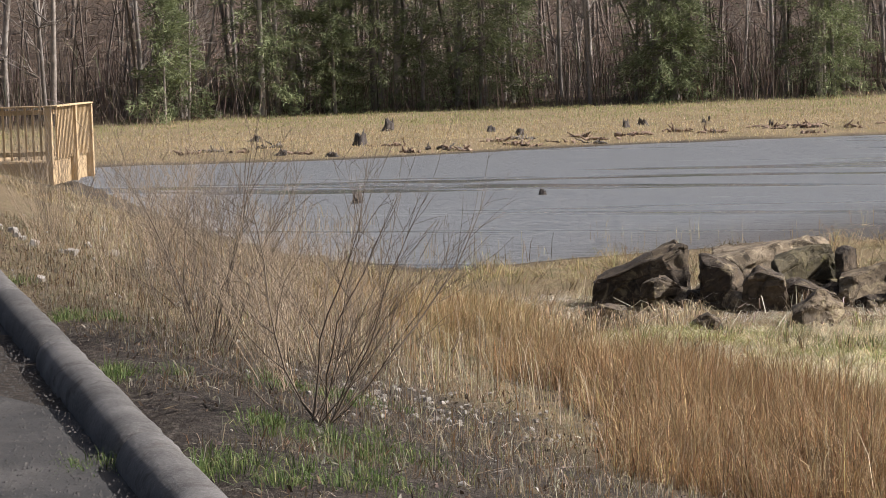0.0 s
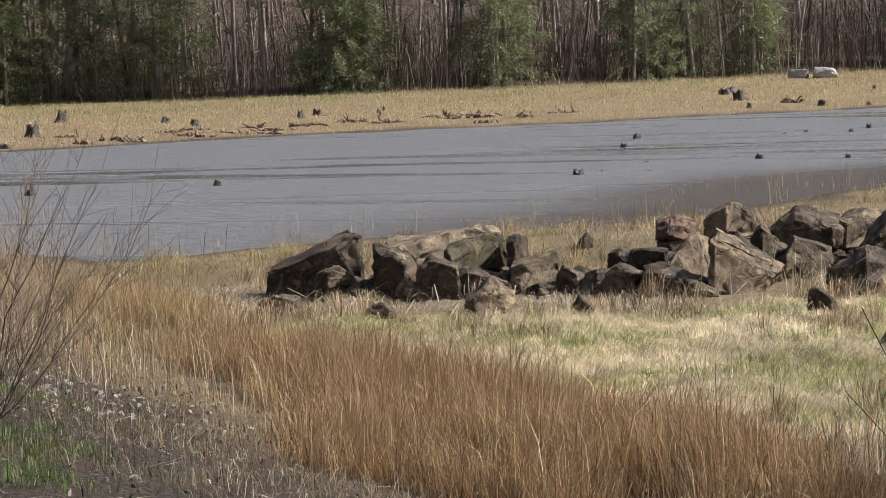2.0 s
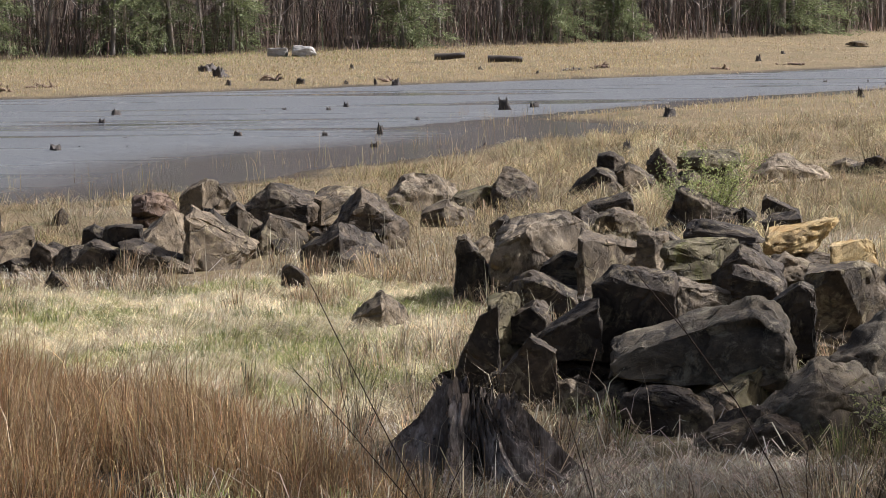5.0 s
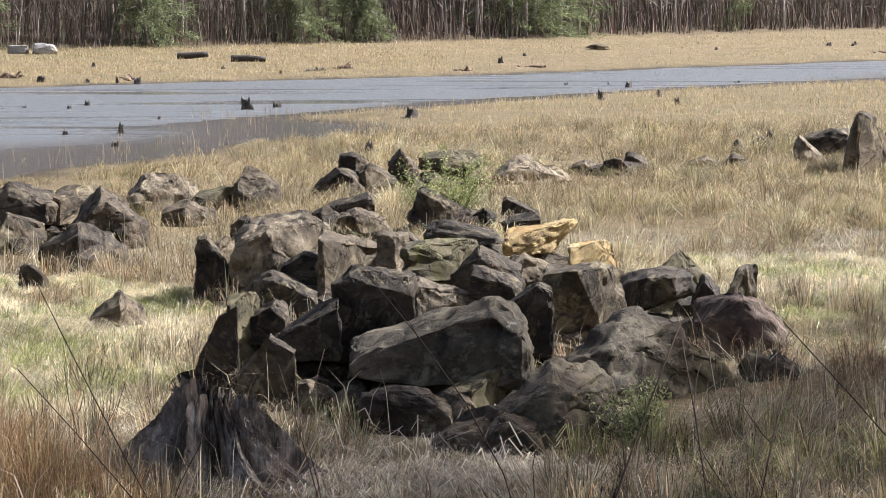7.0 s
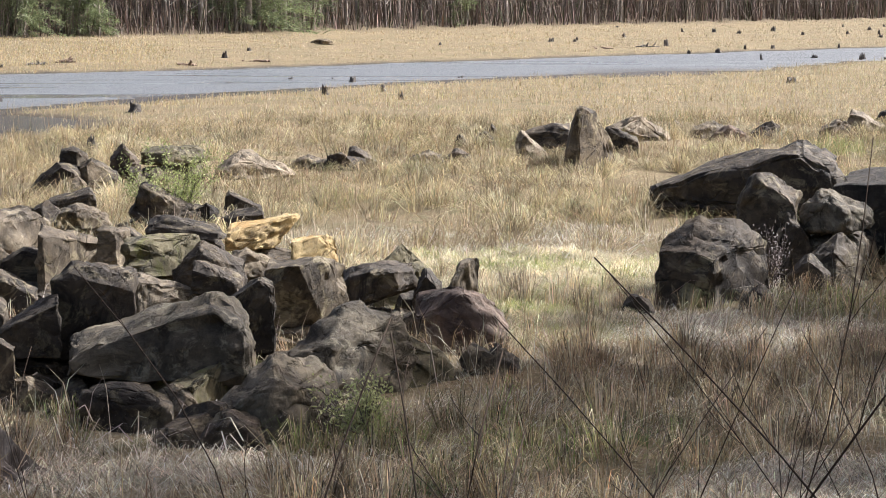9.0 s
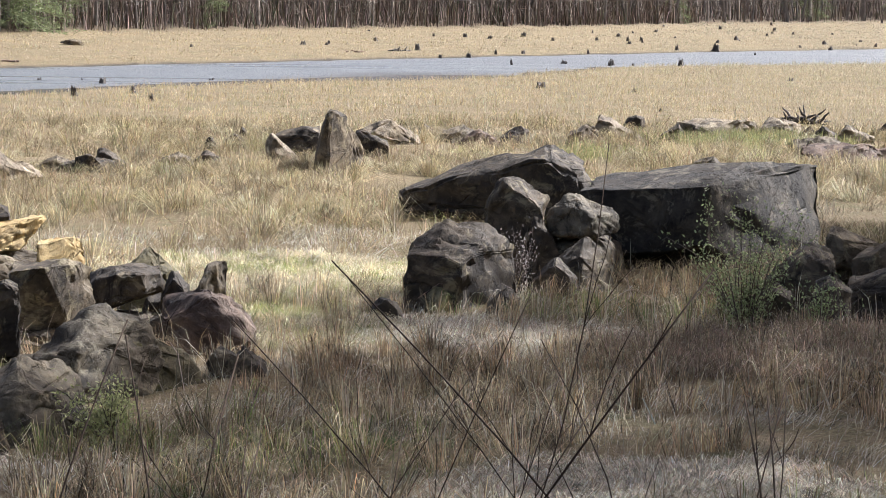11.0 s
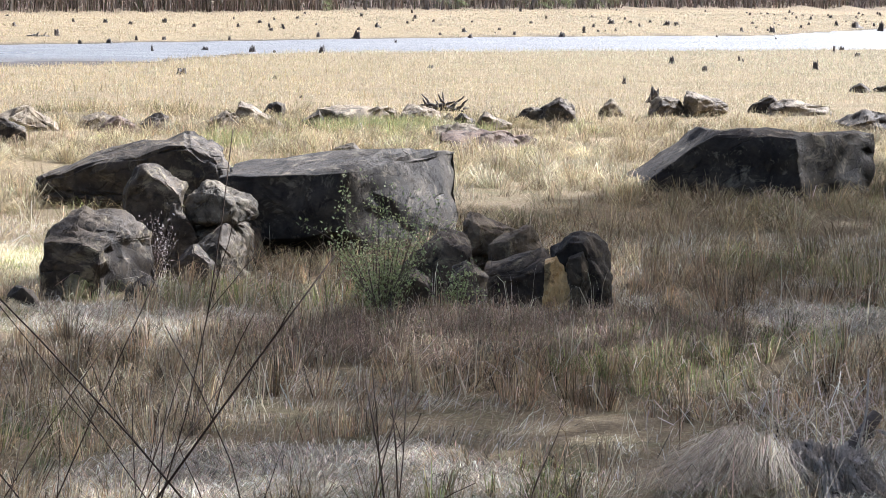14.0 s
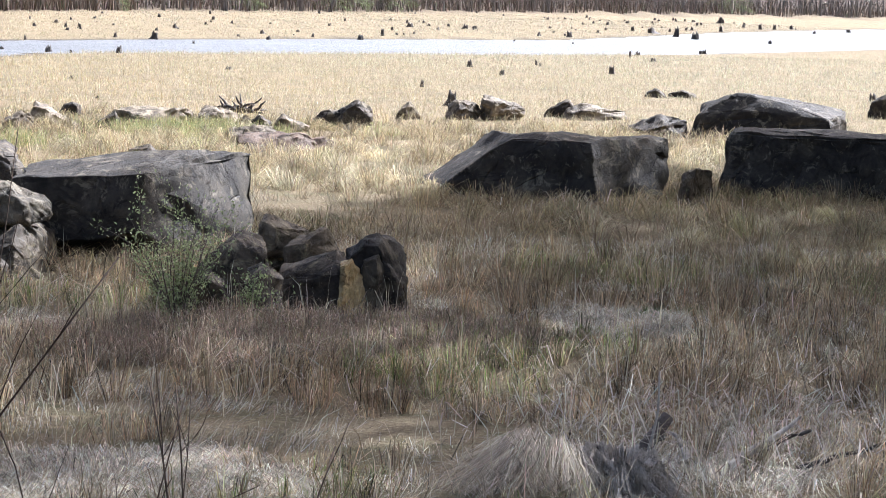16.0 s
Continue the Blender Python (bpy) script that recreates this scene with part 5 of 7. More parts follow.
field("tussocks", "brown and grey arching tussocks with a little new green", x, y, grass_rng.uniform(0.12, 0.34, n) * tall, grass_rng.uniform(0.0022, 0.0052, n), ox * arch + rx + bent_x[tuft], oy * arch + ry + bent_y[tuft], colour, droop=0.8)

# flattened bleached patches; the two at 4.4, 18.3 and 3.6, 19.0 paint sunlit spots
x, y = [], []
for px, py, pr, pn in ((8.9, 17.9, 0.6, 260), (3.0, 12.5, 0.5, 420), (3.6, 12.45, 0.5, 420), (4.1, 12.45, 0.45, 260), (4.0, 17.6, 0.35, 110), (4.4, 18.3, 0.45, 230), (3.6, 19.0, 0.55, 260), (-0.1, 13.4, 0.6, 200), (6.6, 12.2, 0.6, 240)):
    x.append(px + grass_rng.normal(0, pr * 0.6, pn)), y.append(py + grass_rng.normal(0, pr * 0.6, pn))
x, y = np.concatenate(x), np.concatenate(y)
swirl = 3.0 * wobble(x, y, 0.5, 16)
x, y, ox, oy, tuft = tufts(x, y, 24, 0.06)
n = len(x)
way = swirl[tuft] + grass_rng.normal(0, 0.55, n)
flat = grass_rng.uniform(0.9, 2.4, n)
field("flattened_grass", "dead grass beaten flat in pale patches, bleached, two painted as sunlit spots", x, y, grass_rng.uniform(0.06, 0.17, n), grass_rng.uniform(0.0025, 0.0058, n), np.cos(way) * flat, np.sin(way) * flat, palette(n, ((0.78, 0.7, 0.56), (0.62, 0.54, 0.42), (0.32, 0.26, 0.18)), (5, 4, 2), 0.25) * grass_rng.uniform(0.3, 1.35, (tuft.max() + 1, 1))[tuft], droop=0.8)

# soft straw mounds of the sunny meadow, some greening
x, y = sector(30000, 14.5, 25, -25, 14)
keep = (meadow(x, y) > 0.35) & clear_of_rocks(x, y, 0.5)
x, y = x[keep][:2100], y[keep][:2100]
green_part = wobble(x, y, 0.8, 12) + 0.4 * grass_rng.normal(0, 1, len(x)) > 0.18
swirl = 2.6 * wobble(x, y, 1.2, 6)
x, y, ox, oy, tuft = mounds(x, y, 90, 0.2)
n = len(x)
tall = grass_rng.uniform(0.4, 1.2, tuft.max() + 1)[tuft]
rx, ry = random_lean(n, 0.35)
colour = np.where((green_part[tuft] & (grass_rng.random(n) < 0.7))[:, None], palette(n, ((0.2, 0.24, 0.07), (0.3, 0.31, 0.11), OLIVE), (3, 3, 2), 0.25), palette(n, ((0.76, 0.67, 0.46), (0.62, 0.52, 0.32), PALE, (0.42, 0.33, 0.19)), (4, 3, 3, 2), 0.2))
colour = colour * grass_rng.uniform(0.45, 1.55, (tuft.max() + 1, 1))[tuft]
field("meadow_grass", "soft mounds of bright straw and new green grass", x, y, grass_rng.uniform(0.06, 0.17, n) * tall, grass_rng.uniform(0.0017, 0.0038, n), ox * 1.2 + rx + 1.3 * np.cos(swirl[tuft]), oy * 1.2 + ry + 1.0 * np.sin(swirl[tuft]), colour, droop=0.95)

# a hump of dark twiggy growth round the broken blocks
x, y = grass_rng.normal(6.1, 0.95, 1000), grass_rng.normal(16.75, 0.55, 1000)
hump = np.exp(-((x - 6.15) / 1.3) ** 2 - ((y - 17.3) / 0.8) ** 2)
keep = hump > 0.12
x, y, hump = x[keep], y[keep], hump[keep]
x, y, ox, oy, tuft = mounds(x, y, 46, 0.2)
n = len(x)
rx, ry = random_lean(n, 0.8)
bent_x, bent_y = grass_rng.normal(0, 0.5, (2, tuft.max() + 1))
field("brambles", "dark brown twiggy brambles and dead grass humped round the blocks", x, y, grass_rng.uniform(0.1, 0.3, n), grass_rng.uniform(0.0022, 0.0046, n), ox + rx + bent_x[tuft], oy + ry + bent_y[tuft], palette(n, ((0.2, 0.145, 0.1), (0.3, 0.225, 0.16), (0.44, 0.36, 0.27), (0.22, 0.22, 0.11)), (4, 3.5, 2, 1), 0.35) * grass_rng.uniform(0.5, 1.4, (tuft.max() + 1, 1))[tuft], droop=0.8, lift=(0.1 * hump)[tuft] * grass_rng.uniform(0.0, 1.0, n), category="brambles")

# taller single dead stems and seed stalks over the marsh
x, y = sector(10000, 10.5, 26, -12, 38)
keep = (kerb_distance(x, y) > 2.6) & (shore_distance(x, y) > 0.4) & clear_of_rocks(x, y, 0.34) & (meadow(x, y) < 0.3) & (wobble(x, y, 1.3, 95) > -0.1)
x, y = x[keep], y[keep]
n = len(x)
rx, ry = random_lean(n, 0.9)
field("dead_stems", "pale dead stems standing and fallen among the tussocks", x, y, grass_rng.uniform(0.2, 0.5, n), grass_rng.uniform(0.003, 0.006, n), rx, ry, palette(n, (PALE, STRAW, BROWN), (3, 2, 1)))

# golden grass round the further rocks
x, y = sector(8200, 22, 50)
keep = (shore_distance(x, y) > 0.1) & clear_of_rocks(x, y, 0.6) & (kerb_distance(x, y) > 1.8) & ~inside(SEDGE_RING, x, y)[0] & (meadow(x, y) < 0.4)
keep &= (wobble(x, y, 1.9, 15) + 0.8 * wobble(x, y, 0.7, 8) > -0.45) & ((x > -3) | (y > 24))
x, y = x[keep], y[keep]
for bx, by, bw, stone, group in BOULDERS:
    if stone == "b":
        foot = grass_rng.uniform(-0.25, 0.02, 60)
        x, y = np.append(x, bx + grass_rng.uniform(-0.5, 0.5, 60) * bw - 0.4 * foot), np.append(y, by + foot)
tone = wobble(x, y, 2.6, 21)
x, y, ox, oy, tuft = mounds(x, y, 40, 0.32)
n = len(x)
tall = (grass_rng.uniform(0.6, 1.25, tuft.max() + 1) ** 2)[tuft]
rx, ry = random_lean(n, 0.6)
bent_x, bent_y = grass_rng.normal(0, 0.55, (2, tuft.max() + 1))
pick = np.where(tone[tuft] > 0.35, grass_rng.choice([0, 3, 4], n), np.where(tone[tuft] < -0.55, grass_rng.choice([1, 2, 5], n), grass_rng.choice([0, 1, 3], n)))
field("marsh_grass", "golden dry marsh grass in ragged tussocks", x, y, grass_rng.uniform(0.12, 0.34, n) * tall * smooth(-0.4, 3.0, shore_distance(x, y)), grass_rng.uniform(0.003, 0.0068, n) * (0.7 + y / 100), ox * 1.3 + rx + bent_x[tuft], oy * 1.6 + ry * 1.3 + bent_y[tuft], palette(n, ((0.44, 0.355, 0.19), (0.46, 0.39, 0.245), (0.55, 0.495, 0.35), BROWN, OLIVE, GREY), None, 0.24, which=pick) * grass_rng.uniform(0.35, 1.22, (tuft.max() + 1, 1))[tuft], droop=0.8)

# big brown hummocks of dead grass beyond the heap and round the far boulders
x, y = sector(2600, 22.5, 47, -4, 36)
keep = (shore_distance(x, y) > 1.0) & clear_of_rocks(x, y, 0.7) & (meadow(x, y) < 0.3) & (wobble(x, y, 2.2, 71) + 0.5 * wobble(x, y, 0.9, 72) > 0.05)
x, y = x[keep][:760], y[keep][:760]
x, y, ox, oy, tuft = mounds(x, y, 150, 0.34)
n = len(x)
size = grass_rng.uniform(0.5, 1.15, tuft.max() + 1)[tuft]
rx, ry = random_lean(n, 0.4)
bent_x, bent_y = grass_rng.normal(0, 0.4, (2, tuft.max() + 1))
away = np.clip(np.hypot(ox, oy), 0, 1.5)
pick = grass_rng.choice(5, tuft.max() + 1, p=[0.3, 0.3, 0.2, 0.12, 0.08])[tuft]
pick = np.where(grass_rng.random(n) < 0.4, grass_rng.choice(4, n), pick)
field("hummocks", "big brown and straw-coloured hummocks of dead marsh grass", x, y, grass_rng.uniform(0.16, 0.36, n) * size, grass_rng.uniform(0.0035, 0.0075, n), ox * 1.9 + rx * 1.6 + bent_x[tuft] * 1.5, oy * 1.9 + ry * 1.6 + bent_y[tuft] * 1.5, palette(n, ((0.345, 0.275, 0.155), (0.425, 0.355, 0.2), (0.525, 0.465, 0.31), (0.26, 0.205, 0.125), (0.36, 0.35, 0.16)), None, 0.28, which=pick) * grass_rng.uniform(0.5, 1.3, (tuft.max() + 1, 1))[tuft], droop=0.9, lift=0.1 * size * (1 - 0.5 * away) * grass_rng.uniform(0, 1, n))

# the far flats on this side of the water
x, y = sector(21000, 48, 125)
keep = (shore_distance(x, y) > 0.0) & (y < np.interp(x, [-10, 0, 18, 30, 60, 95], [60, 66, 86, 100, 118, 152]))
x, y = x[keep], y[keep]
x, y, ox, oy, tuft = tufts(x, y, 17, 0.3)
n = len(x)
rx, ry = random_lean(n, 1.2)
tall = grass_rng.uniform(0.5, 1.25, tuft.max() + 1)[tuft]
paler = smooth(8, 45, x)[:, None]
field("flats_grass", "golden dry grass over the far mud flats", x, y, grass_rng.uniform(0.1, 0.26, n) * tall, grass_rng.uniform(0.006, 0.0125, n), ox * 0.15 + rx, oy * 0.15 + ry, (palette(n, (GOLD, STRAW, PALE, BROWN, OLIVE), (6, 4, 0.8, 0.8, 0.5), 0.14) * (1 - paler) + paler * palette(n, ((0.465, 0.42, 0.28), (0.51, 0.48, 0.355), GREY), (5, 3, 1.5), 0.12)) * grass_rng.uniform(0.82, 1.1, (tuft.max() + 1, 1))[tuft])

# the far bank, up to the trees
x, y = sector(26000, 58, 330, -40, 40)
more_x, more_y = sector(9000, 58, 112, -40, 0)
x, y = np.concatenate([x, more_x]), np.concatenate([y, more_y])
edge = np.interp(x, TREE_X, TREE_Y)
keep = (shore_distance(x, y) > 0.3) & (y < edge + 2) & (y > np.interp(x, [-70, -35, -24, 0, 30, 51, 72, 140], [50, 55, 62, 80, 106, 126, 142, 225]))
x, y, edge = x[keep], y[keep], edge[keep]
lush = smooth(17, 8, edge - y + 2 * wobble(x, y, 5, 3)) * smooth(-6, -24, x)
x, y, ox, oy, tuft = tufts(x, y, 16, 0.45)
n = len(x)
rx, ry = random_lean(n, 1.2)
size = np.clip(np.hypot(x, y) / 90, 0.8, 2.6)
dry = smooth(5, 60, x)[:, None]
pick = np.where(grass_rng.random(n) < 0.75 * lush[tuft], 4, grass_rng.choice([0, 1, 2, 3], n, p=[0.6, 0.3, 0.04, 0.06]))
field("bank_grass", "golden dry grass on the far bank, greener under the wood", x, y, grass_rng.uniform(0.07, 0.2, n), grass_rng.uniform(0.008, 0.017, n) * size, ox * 0.12 + rx, oy * 0.12 + ry, (palette(n, (GOLD, STRAW, PALE, BROWN, (0.31, 0.32, 0.14)), None, 0.1, which=pick) * (1 - dry) + dry * palette(n, ((0.45, 0.4, 0.29), (0.4, 0.345, 0.235), (0.5, 0.46, 0.36)), (4, 3, 2), 0.12)) * grass_rng.uniform(0.82, 1.08, (tuft.max() + 1, 1))[tuft])

# thin stalks in the shallows
x, y = sector(4000, 30, 62, -30, 6)
s = shore_distance(x, y)
keep = (s < 0.2) & (s > -2.6) & (y < 60) & (wobble(x, y, 1.2, 30) > 0.1)
x, y = x[keep][:420], y[keep][:420]
x, y, ox, oy, tuft = tufts(x, y, 3, 0.1)
n = len(x)
rx, ry = random_lean(n, 0.2)
field("reed_stalks", "sparse bleached stalks standing in the shallows", x, y, grass_rng.uniform(0.12, 0.5, n), grass_rng.uniform(0.004, 0.008, n), rx, ry, palette(n, (STRAW, BROWN, GOLD), (2, 2, 2)))

# the bank below the kerb: thin weeds, and new grass in patches
x, y = sector(19000, 7, 32, -40, 0)
d = kerb_distance(x, y)
keep = (d > 0.22) & (d < 4.4) & (shore_distance(x, y) > 0) & (wobble(x, y, 0.8, 41) + 0.3 * d + 0.9 * smooth(14, 18, y) > 0.3) & ~inside(SEDGE_RING, x, y)[0]
x, y, d = x[keep], y[keep], d[keep]
x, y, ox, oy, tuft = tufts(x, y, 11, 0.09)
n = len(x)
rx, ry = random_lean(n, 1.0)
high = (grass_rng.random(n) < 0.16 * smooth(13.5, 17, y) * smooth(0.8, 2.0, d[tuft]))
field("bank_weeds", "thin dead weeds and litter on the grey bank", x, y, np.where(high, grass_rng.uniform(0.25, 0.6, n), grass_rng.uniform(0.03, 0.16, n)), grass_rng.uniform(0.002, 0.0045, n), rx * np.where(high, 0.5, 1), ry * np.where(high, 0.5, 1), palette(n, (GREY, BROWN, STRAW, RUST, OLIVE, PALE), (2, 4, 2.4, 1.6, 1.2, 1.6)) * np.where(high, 1.1, 0.55 + 0.28 * smooth(0.9, 2.2, d[tuft]))[:, None])
x, y = sector(26000, 7, 26, -42, 0)
d = kerb_distance(x, y)
keep = (d > 0.15) & (d < 4.4) & (wobble(x, y, 0.5, 47) > -0.4)
x, y = x[keep], y[keep]
n = len(x)
rx, ry = random_lean(n, 3.0)
field("bank_litter", "dead leaves and broken stems littering the bank", x, y, grass_rng.uniform(0.02, 0.05, n), grass_rng.uniform(0.004, 0.02, n), rx, ry, palette(n, ((0.14, 0.1, 0.065), (0.08, 0.06, 0.042), (0.2, 0.175, 0.14), (0.4, 0.36, 0.29)), (3, 5, 3, 0.7), 0.35), lift=np.full(n, 0.018), category="litter")
x, y = [], []
for gx0, gy0, gn, gr in ((-5.3, 11.0, 12, 0.16), (-5.55, 11.5, 8, 0.2), (-7.3, 12.75, 7, 0.15), (-9.2, 15.5, 8, 0.2), (-5.2, 9.85, 10, 0.2), (-6.0, 10.3, 4, 0.06), (-11.3, 18.0, 4, 0.08), (-4.5, 9.9, 9, 0.25),
                       (9.8, 18.6, 16, 0.22), (-6.6, 13.4, 12, 0.35), (1.3, 12.9, 6, 0.12), (13.0, 41.6, 130, 0.7), (0.9, 17.0, 10, 0.3), (-4.0, 20.2, 26, 0.6), (-3.2, 17.6, 26, 0.7), (2.2, 14.0, 10, 0.4), (9.7, 38.2, 20, 0.5)):
    x.append(gx0 + grass_rng.normal(0, gr, gn)), y.append(gy0 + grass_rng.normal(0, gr, gn))
x, y = np.concatenate(x), np.concatenate(y)
x, y, ox, oy, tuft = tufts(x, y, 60, 0.06)
n = len(x)
rx, ry = random_lean(n, 0.3)
field("new_grass", "bright new green grass in small patches", x, y, grass_rng.uniform(0.035, 0.12, n) * np.where(y > 30, 3.4, 1.0), grass_rng.uniform(0.0028, 0.006, n), ox * 0.35 + rx * 1.6, oy * 0.35 + ry * 1.6, palette(n, ((0.085, 0.125, 0.04), (0.13, 0.165, 0.06), (0.19, 0.2, 0.085)), (4, 3, 1)) * np.where(y[:, None] > 30, (2.5, 1.9, 2.3), (1.15, 1.15, 1.15)), LEAFY, droop=0.6)

# brush and saplings under the trees, and the wood behind
x = np.concatenate([grass_rng.uniform(-75, 60, 26000), grass_rng.uniform(40, 420, 16000)])
y = np.interp(x, TREE_X, TREE_Y) + np.abs(grass_rng.normal(0, 9, len(x))) - 0.3
n = len(x)
rx, ry = random_lean(n, 0.4)
size = np.clip(np.hypot(x, y) / 100, 0.8, 3.0)
field("underbrush", "grey-brown leafless brush under the trees", x, y, grass_rng.uniform(0.4, 2.2, n), grass_rng.uniform(0.015, 0.04, n) * size, rx, ry, palette(n, ((0.17, 0.133, 0.107), (0.25, 0.2, 0.165), (0.1, 0.078, 0.06), (0.08, 0.095, 0.05)), (4, 3, 3, 1), 0.25), TWIGGY, "brush")


# the depth of the wood: trunk behind trunk, up the slope
def far_wood(name, label, count, spots, seed, tall, bark):
    rng = random.Random(seed)
    paths = []
    for k in range(count):
        x, y = spots(rng)
        h = rng.uniform(*tall)
        z = float(ground_z(x, y))
        reach = math.hypot(x, y) / 100
        r = h * rng.uniform(0.003, 0.0095) * max(0.9, min(reach, 2.2))
        path = limb(rng, (x, y, z - 0.3), (rng.gauss(0, 0.11), rng.gauss(0, 0.11), 1), h, r, 0.02, 5, 0.07)
        paths.append(path)
        for j in range(4):
            p, s = path[rng.randint(1, 4)]
            a = rng.uniform(0, 2 * math.pi)
            paths.append(limb(rng, p, (math.cos(a), math.sin(a), rng.uniform(0.2, 0.9)), h * rng.uniform(0.08, 0.2), s * 0.4, 0.01 * max(1, reach), 3, 0.2))
    verts, faces = tubes(paths, 3)
    return tagged(mesh_object(name, verts, faces, bark), label, "woodland", kind="stuff")


def wood_left(rng):
    x = rng.uniform(-80, 60)
    return x, float(np.interp(x, TREE_X, TREE_Y)) + 2 + 45 * rng.random() ** 1.3


def wood_right(rng):
    x = 50 + 420 * rng.random() ** 1.4
    return x, float(np.interp(x, TREE_X, TREE_Y)) + 60 * rng.random() ** 1.5


far_wood("woodland", "leafless hardwood trunks deep in the wood", 1000, wood_left, 3, (5, 14), SHADEBARK)
far_wood("woodland", "distant leafless woodland beyond the flats", 1300, wood_right, 4, (7, 15), BARK)

# fine bare twigs that haze the wood's edge
twig_rng = np.random.default_rng(77)
n = 104000
x = np.concatenate([twig_rng.uniform(-78, 60, 54000), twig_rng.uniform(40, 330, 50000)])
y = np.interp(x, TREE_X, TREE_Y) + twig_rng.uniform(0, 22, n)
z = ground_z(x, y) + 0.2 + np.where(x > 60, 9.0, 6.5) * twig_rng.random(n) ** 1.2
way = twig_rng.normal(0, 1, (n, 3)) * (1, 1, 0.75) + (0, 0, 0.45)
way /= np.linalg.norm(way, axis=1)[:, None]
size = np.clip(np.hypot(x, y) / 100, 0.8, 2.5)
tagged(leaf_cloud("twigs", np.stack([x, y, z], 1), way, twig_rng.uniform(0.4, 1.6, n), twig_rng.uniform(0.008, 0.02, n) * size, palette(n, ((0.19, 0.15, 0.12), (0.29, 0.245, 0.2), (0.12, 0.096, 0.078)), (3, 2, 2), 0.25), TWIGGY),
       "fine leafless grey-brown twigs of the wood's edge", "twigs", kind="stuff")


# ---- stumps of the drowned wood: x, y, height, width ----
STUMPS_A = [
    (-20.2, 43.5, 0.28, 0.26), (-17.5, 45.5, 0.18, 0.22), (-14.4, 30.6, 0.17, 0.1), (-31.3, 67.7, 0.46, 0.54), (-34.2, 76.1, 0.43, 0.43), (-31.2, 62.8, 0.2, 0.29),
    (-30.4, 75, 0.23, 0.4), (-28.6, 72.7, 0.23, 0.42), (-26.5, 75.9, 0.3, 0.27), (-26.8, 78.3, 0.24, 0.38), (-24.9, 78.4, 0.15, 0.12), (-22.2, 76.2, 0.16, 0.1),
    (-36.1, 71, 0.2, 0.3), (-29.7, 62.5, 0.14, 0.43), (-11.2, 46.8, 0.16, 0.3), (-12.6, 56.9, 0.17, 0.22), (-13.2, 60.9, 0.18, 0.31), (-8.7, 51.1, 0.15, 0.26),
    (-10.8, 50.7, 0.08, 0.13), (-11, 47.8, 0.08, 0.05), (-10.1, 47.6, 0.08, 0.04), (-10, 62, 0.08, 0.08), (-24.4, 77, 0.2, 0.08), (-22.6, 72, 0.13, 0.13),
]
STUMPS_B = [
    (-22.4, 76.9, 0.17, 0.1), (-14.8, 83.4, 0.35, 0.53), (-10, 62.3, 0.07, 0.07), (-9.6, 62.7, 0.11, 0.13), (-8.5, 62.2, 0.13, 0.16), (-8.3, 63.9, 0.19, 0.19),
    (-7, 50.7, 0.15, 0.15), (-6, 51.1, 0.28, 0.17), (-5.6, 46.9, 0.14, 0.22), (-5.9, 56.8, 0.14, 0.14), (-4.4, 61.5, 0.38, 0.33), (-3.8, 62.6, 0.19, 0.32),
    (-2.5, 51.5, 0.07, 0.06), (-21.7, 74.7, 0.19, 0.13), (-22.5, 71.8, 0.12, 0.12), (-25.1, 79.6, 0.17, 0.1), (-16, 87.7, 0.3, 0.74), (-13.5, 77.8, 0.2, 0.2),
    (-11.6, 79, 0.2, 0.41), (-9.4, 79, 0.23, 0.13), (-8.8, 78.8, 0.2, 0.33), (-10.3, 79.2, 0.13, 0.23), (-11.4, 89.4, 0.19, 0.15), (-7, 86.9, 0.14, 0.14),
]
STUMPS_C = [
    (-5, 84.7, 0.11, 0.11), (1.7, 74.3, 0.08, 0.22), (3.5, 77.4, 0.13, 0.19), (3.6, 62.3, 0.26, 0.18), (5.1, 74.9, 0.25, 0.28), (5.1, 64.2, 0.19, 0.16),
    (5.1, 59.5, 0.22, 0.17), (2, 94.5, 0.27, 0.23), (3.1, 103.3, 0.15, 0.21), (4.7, 77.3, 0.13, 0.08), (-0.6, 55.3, 0.21, 0.34), (-2.5, 51.4, 0.07, 0.07),
    (-3.7, 46.9, 0.05, 0.05), (17, 120.1, 0.2, 0.25), (18.1, 120.3, 0.15, 0.2), (8.4, 78.4, 0.1, 0.1), (-1.1, 41, 0.25, 0.19), (3.1, 103.4, 0.13, 0.17),
    (18.4, 121.8, 0.18, 0.18), (17.1, 120.5, 0.2, 0.2), (22, 130.7, 0.22, 0.22), (21, 114, 0.34, 0.29), (20.6, 106.7, 0.18, 0.23), (22.1, 108.3, 0.23, 0.32),
]
